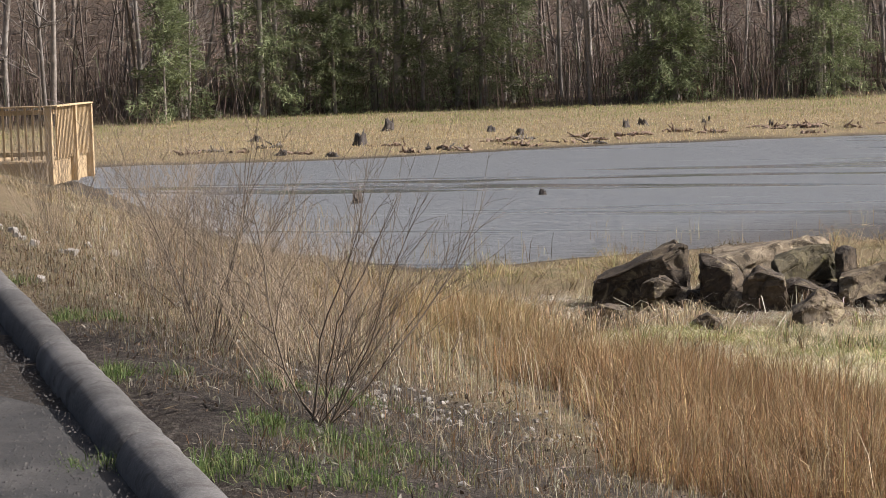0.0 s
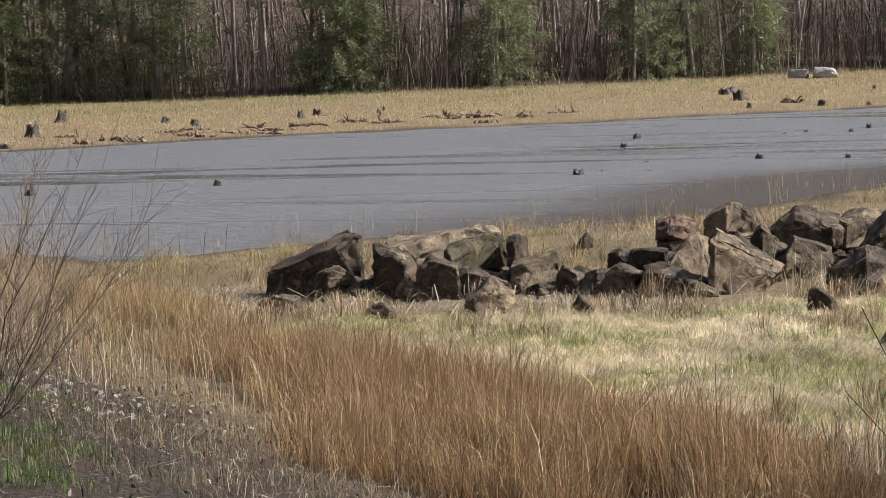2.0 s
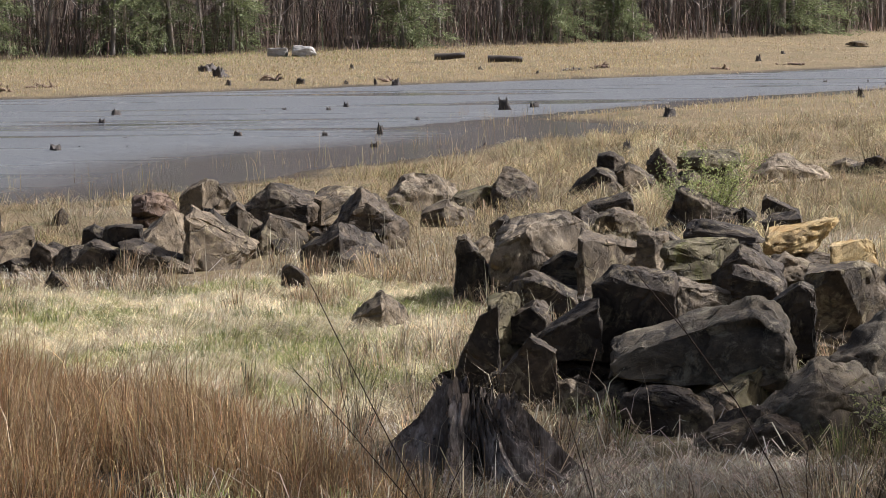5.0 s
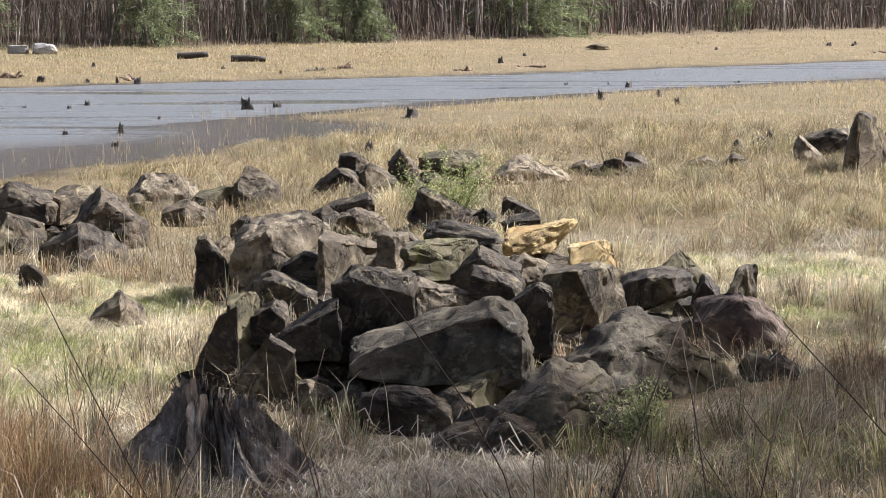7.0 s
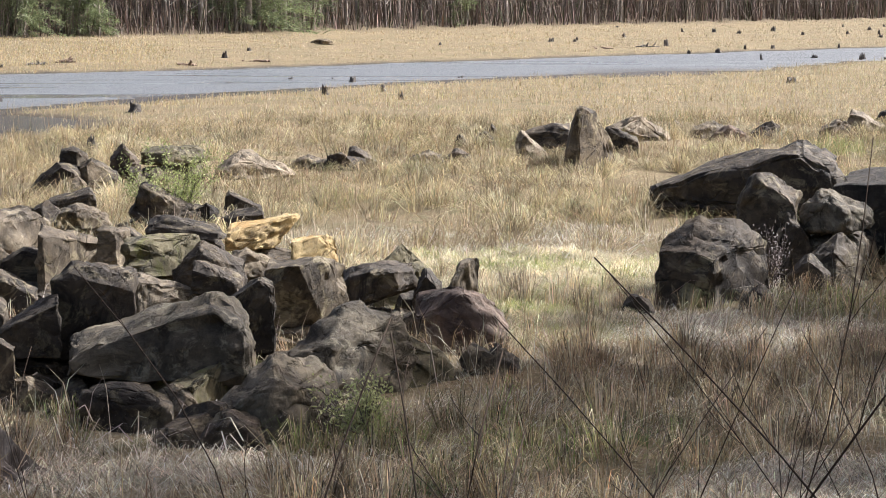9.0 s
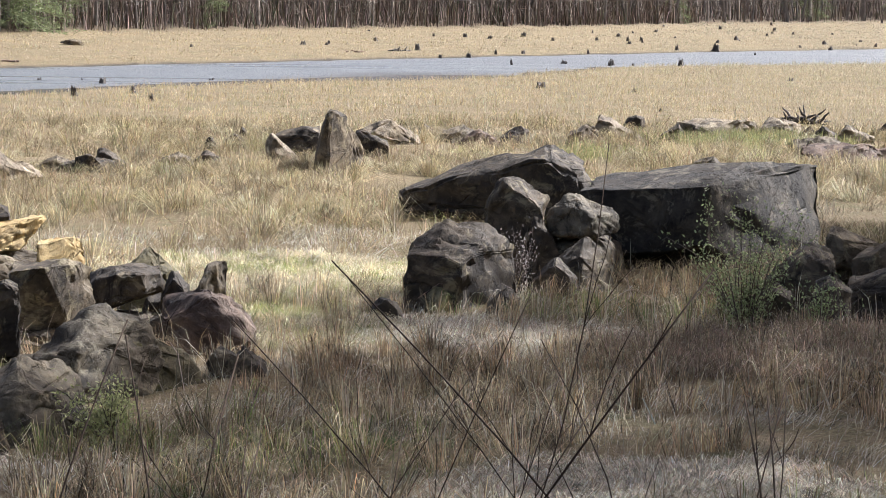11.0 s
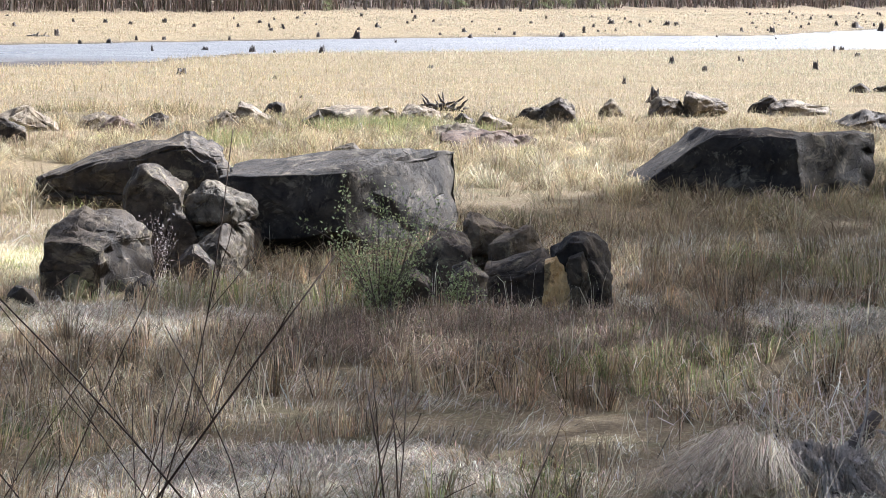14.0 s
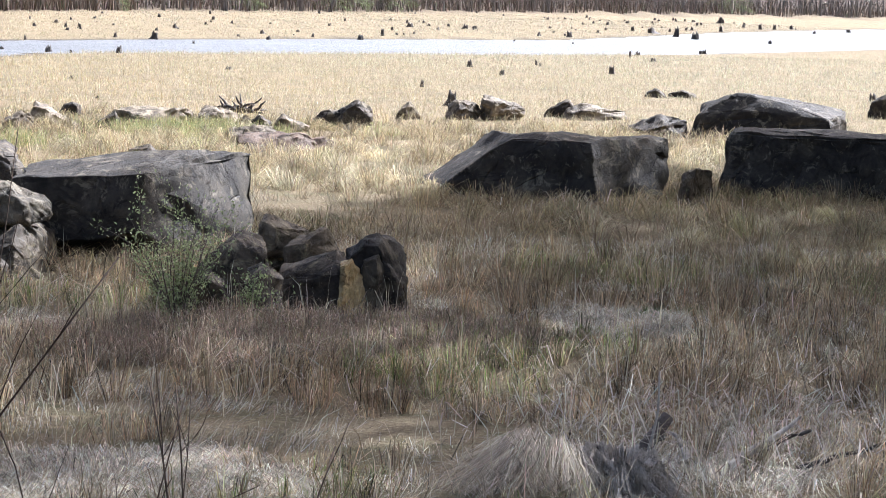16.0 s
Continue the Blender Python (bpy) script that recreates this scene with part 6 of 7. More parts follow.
STUMPS_D = [
    (24.1, 112.4, 0.24, 0.14), (25.5, 113.5, 0.19, 0.24), (21.6, 98, 0.29, 0.12), (24.2, 100.4, 0.21, 0.3), (25.3, 98, 0.29, 0.21), (16, 69, 0.18, 0.35),
    (29.1, 116.5, 0.25, 0.15), (39.5, 151.1, 0.26, 0.26), (11.3, 112.8, 0.14, 0.16), (8.5, 78.5, 0.13, 0.1), (17.7, 66, 0.11, 0.11), (25.6, 98.7, 0.34, 0.21),
    (26.1, 97.6, 0.17, 0.17), (26.1, 91.2, 0.31, 0.28), (35.3, 124.1, 0.27, 0.21), (37.4, 124.7, 0.43, 0.43), (37.2, 118, 0.21, 0.15), (45.3, 131.2, 0.29, 0.29),
    (52.6, 137.1, 0.37, 0.43), (56.9, 144.9, 0.39, 0.26), (26.3, 64.1, 0.2, 0.13), (33.3, 75, 0.2, 0.12), (35.2, 81.8, 0.26, 0.22), (22.8, 53.9, 0.36, 0.29),
]
STUMPS_E = [
    (75.2, 175.5, 0.4, 0.48), (71, 175.6, 0.39, 0.55), (83.2, 202.9, 0.27, 0.27), (36.9, 139.2, 0.3, 0.18), (37.9, 140.1, 0.24, 0.24), (39.7, 151.6, 0.2, 0.2),
    (25, 75.8, 0.1, 0.23), (15.1, 54.3, 0.07, 0.07), (52, 162.5, 0.21, 0.21), (36.7, 85.4, 0.17, 0.12), (33.5, 75.3, 0.17, 0.09), (39.9, 86.8, 0.2, 0.12),
    (38.6, 78.2, 0.33, 0.25), (52.8, 105.3, 0.34, 0.15), (55.1, 109.1, 0.25, 0.3), (49.1, 95.8, 0.2, 0.27), (65.8, 123.2, 0.23, 0.29), (91.2, 171.6, 0.65, 0.73),
    (94.5, 180.7, 0.85, 0.51), (118, 217.2, 0.62, 0.51), (76.7, 161.8, 0.45, 0.52), (73.1, 158.8, 0.29, 0.29), (112.7, 229.5, 0.42, 0.32), (65.3, 145.2, 0.2, 0.17),
]
STUMPS_F = [
    (67.3, 141.5, 0.19, 0.13), (97.6, 191.1, 0.53, 0.8), (98.5, 196.1, 0.46, 0.36), (87, 178.8, 0.25, 0.25), (90.8, 195.1, 0.27, 0.27), (66.1, 123.4, 0.29, 0.29),
    (91.3, 161.1, 0.31, 0.38), (137.1, 247.6, 0.47, 0.47), (136.7, 243.4, 0.58, 0.46), (139.9, 246.1, 0.7, 0.47), (147.2, 255.3, 0.49, 0.49), (155.3, 285.7, 0.94, 0.81),
    (39.3, 85.2, 0.16, 0.1), (33.8, 75.9, 0.17, 0.09), (37.3, 60.4, 0.24, 0.29), (125.8, 251.7, 0.35, 0.47), (75.7, 200.9, 0.36, 0.27), (80.1, 198.7, 0.36, 0.31),
    (134.4, 228.7, 0.39, 0.44), (150, 248.3, 0.48, 0.6),
]


def stump_mesh(seed, roots=7, flare=0.5, ragged=0.3, rings=12, sides=36, core=0.27):
    """A dead stump, one metre high and wide: buttressed roots below, a splintered rim, a hollow top."""
    rng = random.Random(seed)
    turns = [rng.uniform(0, 2 * math.pi) for _ in range(roots)]
    reach = [rng.uniform(0.5, 1.2) for _ in range(roots)]
    verts, faces = [], []
    for i in range(rings):
        k = i / (rings - 1)
        for j in range(sides):
            a = 2 * math.pi * j / sides
            r = core + 0.05 * math.sin(3 * a + seed) - 0.05 * k
            for b, q in zip(turns, reach):
                gap = abs((a - b + math.pi) % (2 * math.pi) - math.pi)
                r += flare * q * math.exp(-(gap / 0.22) ** 2) * (1 - k) ** 2.6 + 0.035 * math.exp(-(gap / 0.15) ** 2)
            top = 0.62 + 0.38 * noise.noise(Vector((math.cos(a) * 1.6, math.sin(a) * 1.6, seed * 3.3))) + ragged * noise.noise(Vector((a * 4, seed, 0)))
            r *= 1 + 0.1 * noise.noise(Vector((a * 5, k * 2.0, seed))) + 0.26 * noise.noise(Vector((math.cos(a) * 8, math.sin(a) * 8, k * 1.2 + seed))) * (1.2 - k) + 0.1 * noise.noise(Vector((math.cos(a) * 19, math.sin(a) * 19, k * 1.6 + seed)))
            verts.append((r * math.cos(a), r * math.sin(a), -0.12 + (top + 0.12) * k))
    for i in range(rings - 1):
        for j in range(sides):
            a, b = i * sides + j, i * sides + (j + 1) % sides
            faces.append((a, b, b + sides, a + sides))
    for j in range(sides):
        x, y, z = verts[(rings - 1) * sides + j]
        verts.append((x * 0.7, y * 0.7, z - 0.18))
    for j in range(sides):
        a, b = (rings - 1) * sides + j, (rings - 1) * sides + (j + 1) % sides
        faces.append((a, b, b + sides, a + sides))
    faces.append(tuple(rings * sides + j for j in range(sides)))
    me = bpy.data.meshes.new("stump")
    me.from_pydata(verts, [], faces)
    me.polygons.foreach_set("use_smooth", [True] * len(me.polygons))
    return me


stump_meshes = [stump_mesh(k, 5 + k % 4, 0.22 + 0.06 * (k % 3), 0.2 + 0.1 * (k % 3), 8, 20) for k in range(7)]
for stump_me in stump_meshes:
    stump_me.materials.append(WETWOOD)
for k, (x, y, h, w) in enumerate(STUMPS_A + STUMPS_B + STUMPS_C + STUMPS_D + STUMPS_E + STUMPS_F):
    wet = float(shore_distance(x, y)) < 0.3
    ob = new("tree_stump", stump_meshes[k % 7])
    ob.matrix_world = pose(x, y, max(float(ground_z(x, y)), -0.04), 0, random.uniform(-7, 7), random.uniform(0, 360)) @ Matrix.Diagonal((w * 1.15, w * 1.15, h * 1.15, 1))
    tagged(ob, "blackened old tree stump standing in the shallow pond water" if wet else "dark weathered tree stump in the golden marsh grass", "stump", "old stumps of the drained pond")


# the many small stumps scattered over the far flats and along the far shore
scatter_rng = random.Random(23)
far_line = FAR_SHORE[1:7]
for k in range(90):
    i = scatter_rng.randrange(len(far_line) - 1)
    (ax, ay), (bx, by) = far_line[i], far_line[i + 1]
    u = scatter_rng.random()
    inland = 0.5 + abs(scatter_rng.gauss(0, 16)) * (0.5 + ay / 300)
    x, y = ax + (bx - ax) * u - 0.72 * inland, ay + (by - ay) * u + 0.69 * inland
    w = scatter_rng.uniform(0.14, 0.34) * (0.5 + y / 300)
    ob = new("tree_stump", stump_meshes[k % 7])
    ob.matrix_world = pose(x, y, float(ground_z(x, y)), 0, scatter_rng.uniform(-9, 9), scatter_rng.uniform(0, 360)) @ Matrix.Diagonal((w, w, w * scatter_rng.uniform(0.6, 1.3), 1))
    tagged(ob, "small dark weathered stump in the far bank grass", "stump", "old stumps of the drained pond")


# ---- big old stump before the boulder heap, and the one half under dead grass ----
def old_stump(name, label, x, y, w, h, seed, turn, material, roots, top_width, tall_side):
    """A rotted stump: ridged grain running down into spreading roots, splintered hollow rim."""
    rng = random.Random(seed)
    lobes = [(2 * math.pi * (k + rng.uniform(-0.3, 0.3)) / roots, rng.uniform(0.6, 1.2), rng.uniform(0.2, 0.36)) for k in range(roots)]
    sides, rings = 300, 40
    verts, faces = [], []
    for i in range(rings):
        k = i / (rings - 1)
        for j in range(sides):
            a = 2 * math.pi * j / sides
            b = a + 0.35 * k + 0.12 * noise.noise(Vector((math.cos(a) * 2, math.sin(a) * 2, k * 2 + seed)))
            r = top_width * 0.5 + (0.24 - top_width * 0.5) * (1 - k) ** 1.2
            for turn_at, reach, wide in lobes:
                gap = abs((b - turn_at + math.pi) % (2 * math.pi) - math.pi)
                r += max(0.0, 1 - gap / wide) * (0.6 * reach * (1 - k) ** 2.3 + 0.055)
            c, s = math.cos(b), math.sin(b)
            grain = 0.0
            for often, deep in ((5, 0.055), (12, 0.038), (27, 0.022), (50, 0.012)):
                grain += deep * (0.45 - 2.2 * abs(noise.noise(Vector((c * often, s * often, k * (1.2 + often * 0.05) + seed)))))
            r += grain * (0.75 + 0.5 * (1 - k))
            top = 0.74 + 0.1 * math.cos(a - tall_side) + 0.1 * noise.noise(Vector((c * 3, s * 3, seed))) + 0.12 * noise.noise(Vector((c * 11, s * 11, seed * 2))) + 0.09 * noise.noise(Vector((c * 26, s * 26, seed * 3)))
            verts.append((r * math.cos(a), r * math.sin(a), -0.1 + (top + 0.1) * (1 - (1 - k) ** 1.15)))
    for i in range(rings - 1):
        for j in range(sides):
            a, b = i * sides + j, i * sides + (j + 1) % sides
            faces.append((a, b, b + sides, a + sides))
    for j in range(sides):
        vx, vy, vz = verts[(rings - 1) * sides + j]
        verts.append((vx * 0.55, vy * 0.55, 0.45))
    for j in range(sides):
        a, b = (rings - 1) * sides + j, (rings - 1) * sides + (j + 1) % sides
        faces.append((a, b, b + sides, a + sides))
    faces.append(tuple(rings * sides + j for j in range(sides)))
    ob = mesh_object(name, verts, faces, material)
    ob.data.set_sharp_from_angle(angle=radians(50))
    ob.matrix_world = pose(x, y, float(ground_z(x, y)) - 0.02, 0, 0, turn) @ Matrix.Diagonal((w, w, h, 1))
    return tagged(ob, label, "stump")


old_stump("tree_stump", "big splintered grey stump with spreading roots before the boulders", -1.12, 13.5, 1.0, 0.56, 31, 20, STUMPWOOD, 8, 0.3, 2.6)
old_stump("tree_stump", "low broken bleached stump half covered by dead grass", 6.0, 11.9, 0.68, 0.3, 33, 70, BLEACHED, 8, 0.46, 1.0)

# dead grass hanging over the low stump
drape_rng = np.random.default_rng(77)
n = 2600
u, v = drape_rng.normal(0, 0.15, n), drape_rng.normal(0, 0.11, n)
x, y = 5.62 + u, 11.98 + v + 0.3 * u
lift = 0.2 * np.exp(-(u / 0.24) ** 2 - (v / 0.2) ** 2)
way = math.pi * 1.12 + 0.8 * wobble(x, y, 0.15, 3) + drape_rng.normal(0, 0.4, n)
steep = drape_rng.uniform(1.0, 2.4, n)
field("draped_grass", "pale grey dead grass combed over the low stump", x, y, drape_rng.uniform(0.1, 0.24, n), drape_rng.uniform(0.0022, 0.0045, n), np.cos(way) * steep, np.sin(way) * steep, palette(n, ((0.4, 0.35, 0.28), (0.5, 0.44, 0.35), (0.28, 0.23, 0.17)), (3, 4, 2), 0.3), droop=1.3, lift=lift)
rng = random.Random(3)
snag_path = limb(rng, (6.44, 12.72, 0.05), (0.36, 0.1, 1), 0.48, 0.052, 0.034, 8, 0.08)
stub_path = limb(rng, snag_path[5][0], (0.8, 0.1, 0.5), 0.09, 0.022, 0.012, 3, 0.1)
verts, faces = tubes([snag_path, stub_path], 10)
tagged(mesh_object("snag", verts, faces, WETWOOD), "short black broken snag leaning out of the grass", "snag")
verts, faces = tubes([limb(rng, (6.5, 12.68, 0.1), (0.3, 0.1, 1), 0.6, 0.011, 0.005, 6, 0.06)], 5)
tagged(mesh_object("dead_stick", verts, faces, STONECHIP), "pale bare stick standing beside the snag", "stick")
for k, (x, y, a, length, thick) in enumerate(((6.75, 12.2, 20, 0.5, 0.03), (6.95, 12.45, -30, 0.42, 0.024), (6.6, 12.35, 65, 0.35, 0.028), (7.1, 12.1, 8, 0.55, 0.02), (6.85, 12.0, -12, 0.5, 0.022))):
    z = float(ground_z(x, y))
    verts, faces = tubes([limb(rng, (x, y, z + 0.03), (math.cos(radians(a)), math.sin(radians(a)), 0.3), length, thick, 0.008, 7, 0.16, -0.03)], 7)
    tagged(mesh_object("dead_root", verts, faces, WETWOOD if k % 2 else BLEACHED), "dark dead root lying by the low broken stump" if k % 2 else "bleached dead root lying by the low broken stump", "root", "dead roots by the low stump")

# bleached broken stems fallen criss-cross over the marsh grass
x, y = grass_rng.normal(7.35, 0.6, 2000), grass_rng.normal(12.9, 0.8, 2000)
for px, py, pr, pn in ((12.6, 27.2, 0.5, 60), (14.0, 27.3, 0.6, 80), (8.6, 16.4, 1.2, 160), (3.2, 23.6, 0.7, 110), (4.6, 19.4, 0.5, 50), (-7.2, 22.0, 0.9, 110), (-0.2, 13.9, 0.6, 90), (5.2, 15.2, 1.6, 120)):
    x, y = np.append(x, px + grass_rng.normal(0, pr, pn)), np.append(y, py + grass_rng.normal(0, pr * 0.7, pn))
n = len(x)
way = grass_rng.uniform(0, 2 * np.pi, n)
steep = grass_rng.uniform(0.7, 2.6, n)
field("fallen_stems", "bleached broken stems fallen criss-cross over the grass", x, y, grass_rng.uniform(0.1, 0.26, n), grass_rng.uniform(0.004, 0.009, n), np.cos(way) * steep, np.sin(way) * steep * 0.7, palette(n, ((0.62, 0.56, 0.47), (0.5, 0.44, 0.36), (0.35, 0.29, 0.22)), (4, 3, 2), 0.2), droop=0.5, lift=grass_rng.uniform(0.0, 0.16, n), category="stems")


# ---- leafless shrubs on the bank ----
def shrub(name, label, x, y, stems, height, spread, seed, material, twigs=7, thick=0.011, lean=(0.0, 0.0)):
    rng = random.Random(seed)
    root = tagged(new(name), label, "shrub", "leafless shrubs on the bank")
    root.matrix_world = pose(x, y, float(ground_z(x, y)) - 0.03)
    for k in range(stems):
        a = rng.uniform(0, 2 * math.pi)
        out = rng.uniform(0.1, 1.0) * spread
        way = Vector((math.cos(a) * out + lean[0], math.sin(a) * out + lean[1], 1.0))
        h = height * rng.uniform(0.55, 1.05)
        main = limb(rng, (rng.gauss(0, 0.06), rng.gauss(0, 0.06), 0), way, h, thick * rng.choice((0.4, 0.55, 0.7, 1.1)), 0.0013, 9, 0.11, 0.06)
        paths = [main]
        for j in range(twigs):
            p, r = main[rng.randint(2, 8)]
            b = rng.uniform(0, 2 * math.pi)
            tw = limb(rng, p, way.normalized() * 0.8 + Vector((math.cos(b), math.sin(b), 0.4)) * 0.6, h * rng.uniform(0.14, 0.4), r * 0.6, 0.0011, 5, 0.1, 0.04)
            paths.append(tw)
            for i in range(2):
                q, s = tw[rng.randint(1, 4)]
                paths.append(limb(rng, q, way.normalized() + Vector((rng.gauss(0, 0.7), rng.gauss(0, 0.7), 0.2)), h * rng.uniform(0.05, 0.14), s * 0.7, 0.001, 3, 0.12))
        verts, faces = tubes(paths, 4 if thick > 0.007 else 3)
        mesh_object("stem", verts, faces, material, root)
    return root


DARKTWIG = surface("dark_shrub_bark", (0.075, 0.056, 0.038), (0.15, 0.115, 0.08), (0.26, 0.21, 0.15), 8.0, 50, 0.75, 0.3, 0.003)
TANTWIG = surface("tan_shrub_bark", (0.18, 0.135, 0.085), (0.31, 0.24, 0.16), (0.46, 0.375, 0.265), 8.0, 50, 0.75, 0.3, 0.003)
shrub("bare_shrub", "dark leafless willow shrub with fanning stems on the bank", -5.8, 12.0, 21, 1.7, 1.5, 1, DARKTWIG, 11, 0.0068, (0.1, 0.05))
shrub("bare_shrub", "leafless shrub with upright forked stems on the bank", -7.89, 14.77, 24, 1.6, 1.15, 2, DARKTWIG, 10, 0.0058, (0.0, 0.0))
shrub("bare_sapling", "thin leafless sapling beside the shrub", -4.92, 11.2, 2, 0.95, 0.12, 3, DARKTWIG, 6, 0.007)
shrub("bare_shrub", "thin tan leafless shrub above the pond", -7.3, 15.3, 8, 1.0, 0.45, 4, TANTWIG, 6, 0.006)
for k, (x, y, h) in enumerate([(-9.0, 16.6, 1.1), (-9.8, 18.6, 1.15), (-10.5, 18.2, 1.1), (-8.4, 15.9, 0.9), (-11.6, 21.0, 1.1), (-12.5, 22.6, 1.2), (-14.3, 23.7, 1.7), (-6.6, 13.2, 0.8), (-13.2, 21.6, 1.0), (-9.5, 17.0, 0.85),
                               (-10.9, 19.6, 0.95), (-8.7, 17.4, 0.9), (-15.6, 25.6, 1.3), (-7.1, 14.0, 0.7)]):
    shrub("bare_shrub", "thin tan and reddish leafless shrub above the pond", x, y, 15, 1.28 * h, 0.75, 20 + k, TANTWIG if k % 3 else DARKTWIG, 6, 0.0042)
brush_rng = random.Random(61)
for k in range(9):
    x, y, z = lane_corner(brush_rng.uniform(14.5, 25), brush_rng.uniform(1.3, 3.4))
    shrub("bare_shrub", "low thin tan leafless brush above the pond", x, y, 14, brush_rng.uniform(0.5, 0.95), 0.7, 60 + k, TANTWIG, 5, 0.004)

# ---- dark dead weed stalks close to the lane: foot x, y; tip x, y, z ----
WEEDS = [
    (0.1, 3.36, -0.64, 4.3, 2.04), (0.35, 4, -0.66, 4.65, 2.13), (1.23, 3.99, 0.6, 5.01, 2.02), (0.1, 3.16, 0.36, 4.33, 2.08),
    (0.37, 3.48, 0.61, 4.66, 1.87), (-0.24, 4.02, -0.14, 5.05, 2.11), (-0.09, 3.15, -0.25, 4.34, 2.04), (0.12, 3.69, 0.39, 4.68, 2.06),
    (0.43, 3.83, 0.63, 5.01, 1.82), (0.96, 3.2, 0.53, 4.32, 2.05), (1.44, 3.68, 0.72, 4.64, 2.16), (0.45, 4.29, 1.13, 4.92, 2.09),
    (0.3, 3.31, 1.1, 4.21, 2.04), (0.42, 4.54, 1.25, 4.89, 2.34),
]
WEEDS_MORE = [
    (0.17, 3.63, 0.84, 4.62, 1.88), (0.13, 3.68, 1.23, 4.17, 2.19), (1.35, 3.61, 0.74, 4.64, 2.14), (0.27, 4.12, 1.18, 4.91, 1.95),
    (0.55, 3.2, 1.28, 4.16, 2), (0.73, 3.5, 1.42, 4.48, 1.95), (0.47, 3.31, 1.34, 4.14, 2.01), (0.25, 3.66, 1, 4.59, 2.05),
    (1.07, 3.78, 1.82, 4.71, 1.79), (0.59, 3.2, 1.34, 4.14, 2.02), (0.8, 3.56, 1.67, 4.39, 1.85), (0.38, 4.11, 1.14, 4.92, 1.99),
]
weed_rng = random.Random(8)
for k, (x0, y0, x1, y1, z1) in enumerate(WEEDS + WEEDS_MORE):
    foot, tip = Vector((x0, y0, float(ground_z(x0, y0)) - 0.02)), Vector((x1, y1, z1))
    bend = Vector((weed_rng.gauss(0, 0.14), weed_rng.gauss(0, 0.1), 0.06))
    thick = weed_rng.uniform(0.0016, 0.0036)
    stalk = [(foot.lerp(tip, i / 10) + bend * math.sin(math.pi * i / 10), thick * (1 - 0.6 * i / 10)) for i in range(11)]
    paths = [stalk]
    for j in range(3):
        p, r = stalk[weed_rng.randint(5, 9)]
        paths.append(limb(weed_rng, p, (tip - foot).normalized() + Vector((weed_rng.gauss(0, 0.35), weed_rng.gauss(0, 0.35), 0.1)), weed_rng.uniform(0.05, 0.2), r * 0.6, 0.0007, 4, 0.08))
    verts, faces = tubes(paths, 5)
    tagged(mesh_object("weed_stalk", verts, faces, WEEDSTEM), "thin dark dead weed stalk leaning beside the lane", "weed", "dead weed stalks by the lane")


# ---- green leafy shrubs among the boulders ----
def leafy_shrub(label, x, y, width, height, seed, colours, count, group="green shrubs among the boulders"):
    rng = random.Random(seed)
    nrg = np.random.default_rng(seed)
    root = tagged(new("leafy_shrub"), label, "shrub", group)
    root.matrix_world = pose(x, y, float(ground_z(x, y)) - 0.03)
    paths, cen, way = [], [], []
    for k in range(38):
        a = rng.uniform(0, 2 * math.pi)
        s = rng.uniform(0, 1) ** 0.6 * width * 0.5 / height
        stem = limb(rng, (0, 0, 0), (math.cos(a) * s, math.sin(a) * s, 1), height * rng.uniform(0.5, 1.05), 0.006, 0.0015, 7, 0.09)
        paths.append(stem)
        for j in range(count // 38):
            p, r = stem[rng.randint(1, 7)]
            q = stem[rng.randint(1, 7)][0]
            cen.append(np.array(p.lerp(q, 0.3 * rng.random())) + nrg.normal(0, 0.03, 3) * (1, 1, 1.2))
            w = nrg.normal(0, 1, 3) + (0, 0, 0.6)
            way.append(w / np.linalg.norm(w))
    verts, faces = tubes(paths, 3)
    mesh_object("twig_frame", verts, faces, TWIG, root)
    n = len(cen)
    col = np.array(colours)[nrg.integers(0, len(colours), n)] * nrg.normal(1, 0.2, (n, 1))
    leaf_cloud("leaves", np.array(cen), np.array(way), nrg.uniform(0.014, 0.034, n), nrg.uniform(0.007, 0.014, n), np.clip(col, 0.01, 0.6), LEAFY, root)
    return root


FRESH = ((0.33, 0.37, 0.14), (0.4, 0.43, 0.2), (0.24, 0.28, 0.1))
leafy_shrub("yellow-green budding shrub growing among the boulders", 0.05, 26.7, 1.7, 0.95, 51, FRESH, 6500)
leafy_shrub("yellow-green budding shrub before the rounded boulder", 1.05, 14.5, 0.75, 0.42, 52, ((0.5, 0.52, 0.26), (0.4, 0.43, 0.2)), 2300)
leafy_shrub("grey-green leafy shrub beside the broken blocks", 5.68, 18.15, 1.1, 1.08, 53, ((0.36, 0.41, 0.2), (0.44, 0.48, 0.26), (0.26, 0.31, 0.14)), 3400)
leafy_shrub("sparse budding shrub between the boulders", 6.2, 18.1, 0.6, 0.5, 54, ((0.26, 0.31, 0.15), (0.32, 0.37, 0.18)), 900)
leafy_shrub("yellow-green shrub behind the sloping slab", 7.0, 27.0, 0.5, 0.55, 55, FRESH, 1200)

leafy_shrub("dried grey weed with clustered seed heads before the boulders", 4.78, 21.29, 0.35, 0.58, 58, ((0.32, 0.27, 0.24), (0.24, 0.19, 0.17), (0.42, 0.37, 0.33)), 420, "dried weeds")

# ---- driftwood and pale rocks on the far bank ----
log_rng = random.Random(21)
ROOTWOOD = surface("red_brown_root_wood", (0.1, 0.065, 0.048), (0.24, 0.165, 0.12), (0.42, 0.33, 0.25), 3.0, 24, 0.9, 0.6, 0.02, None, 1.0, 0.3)
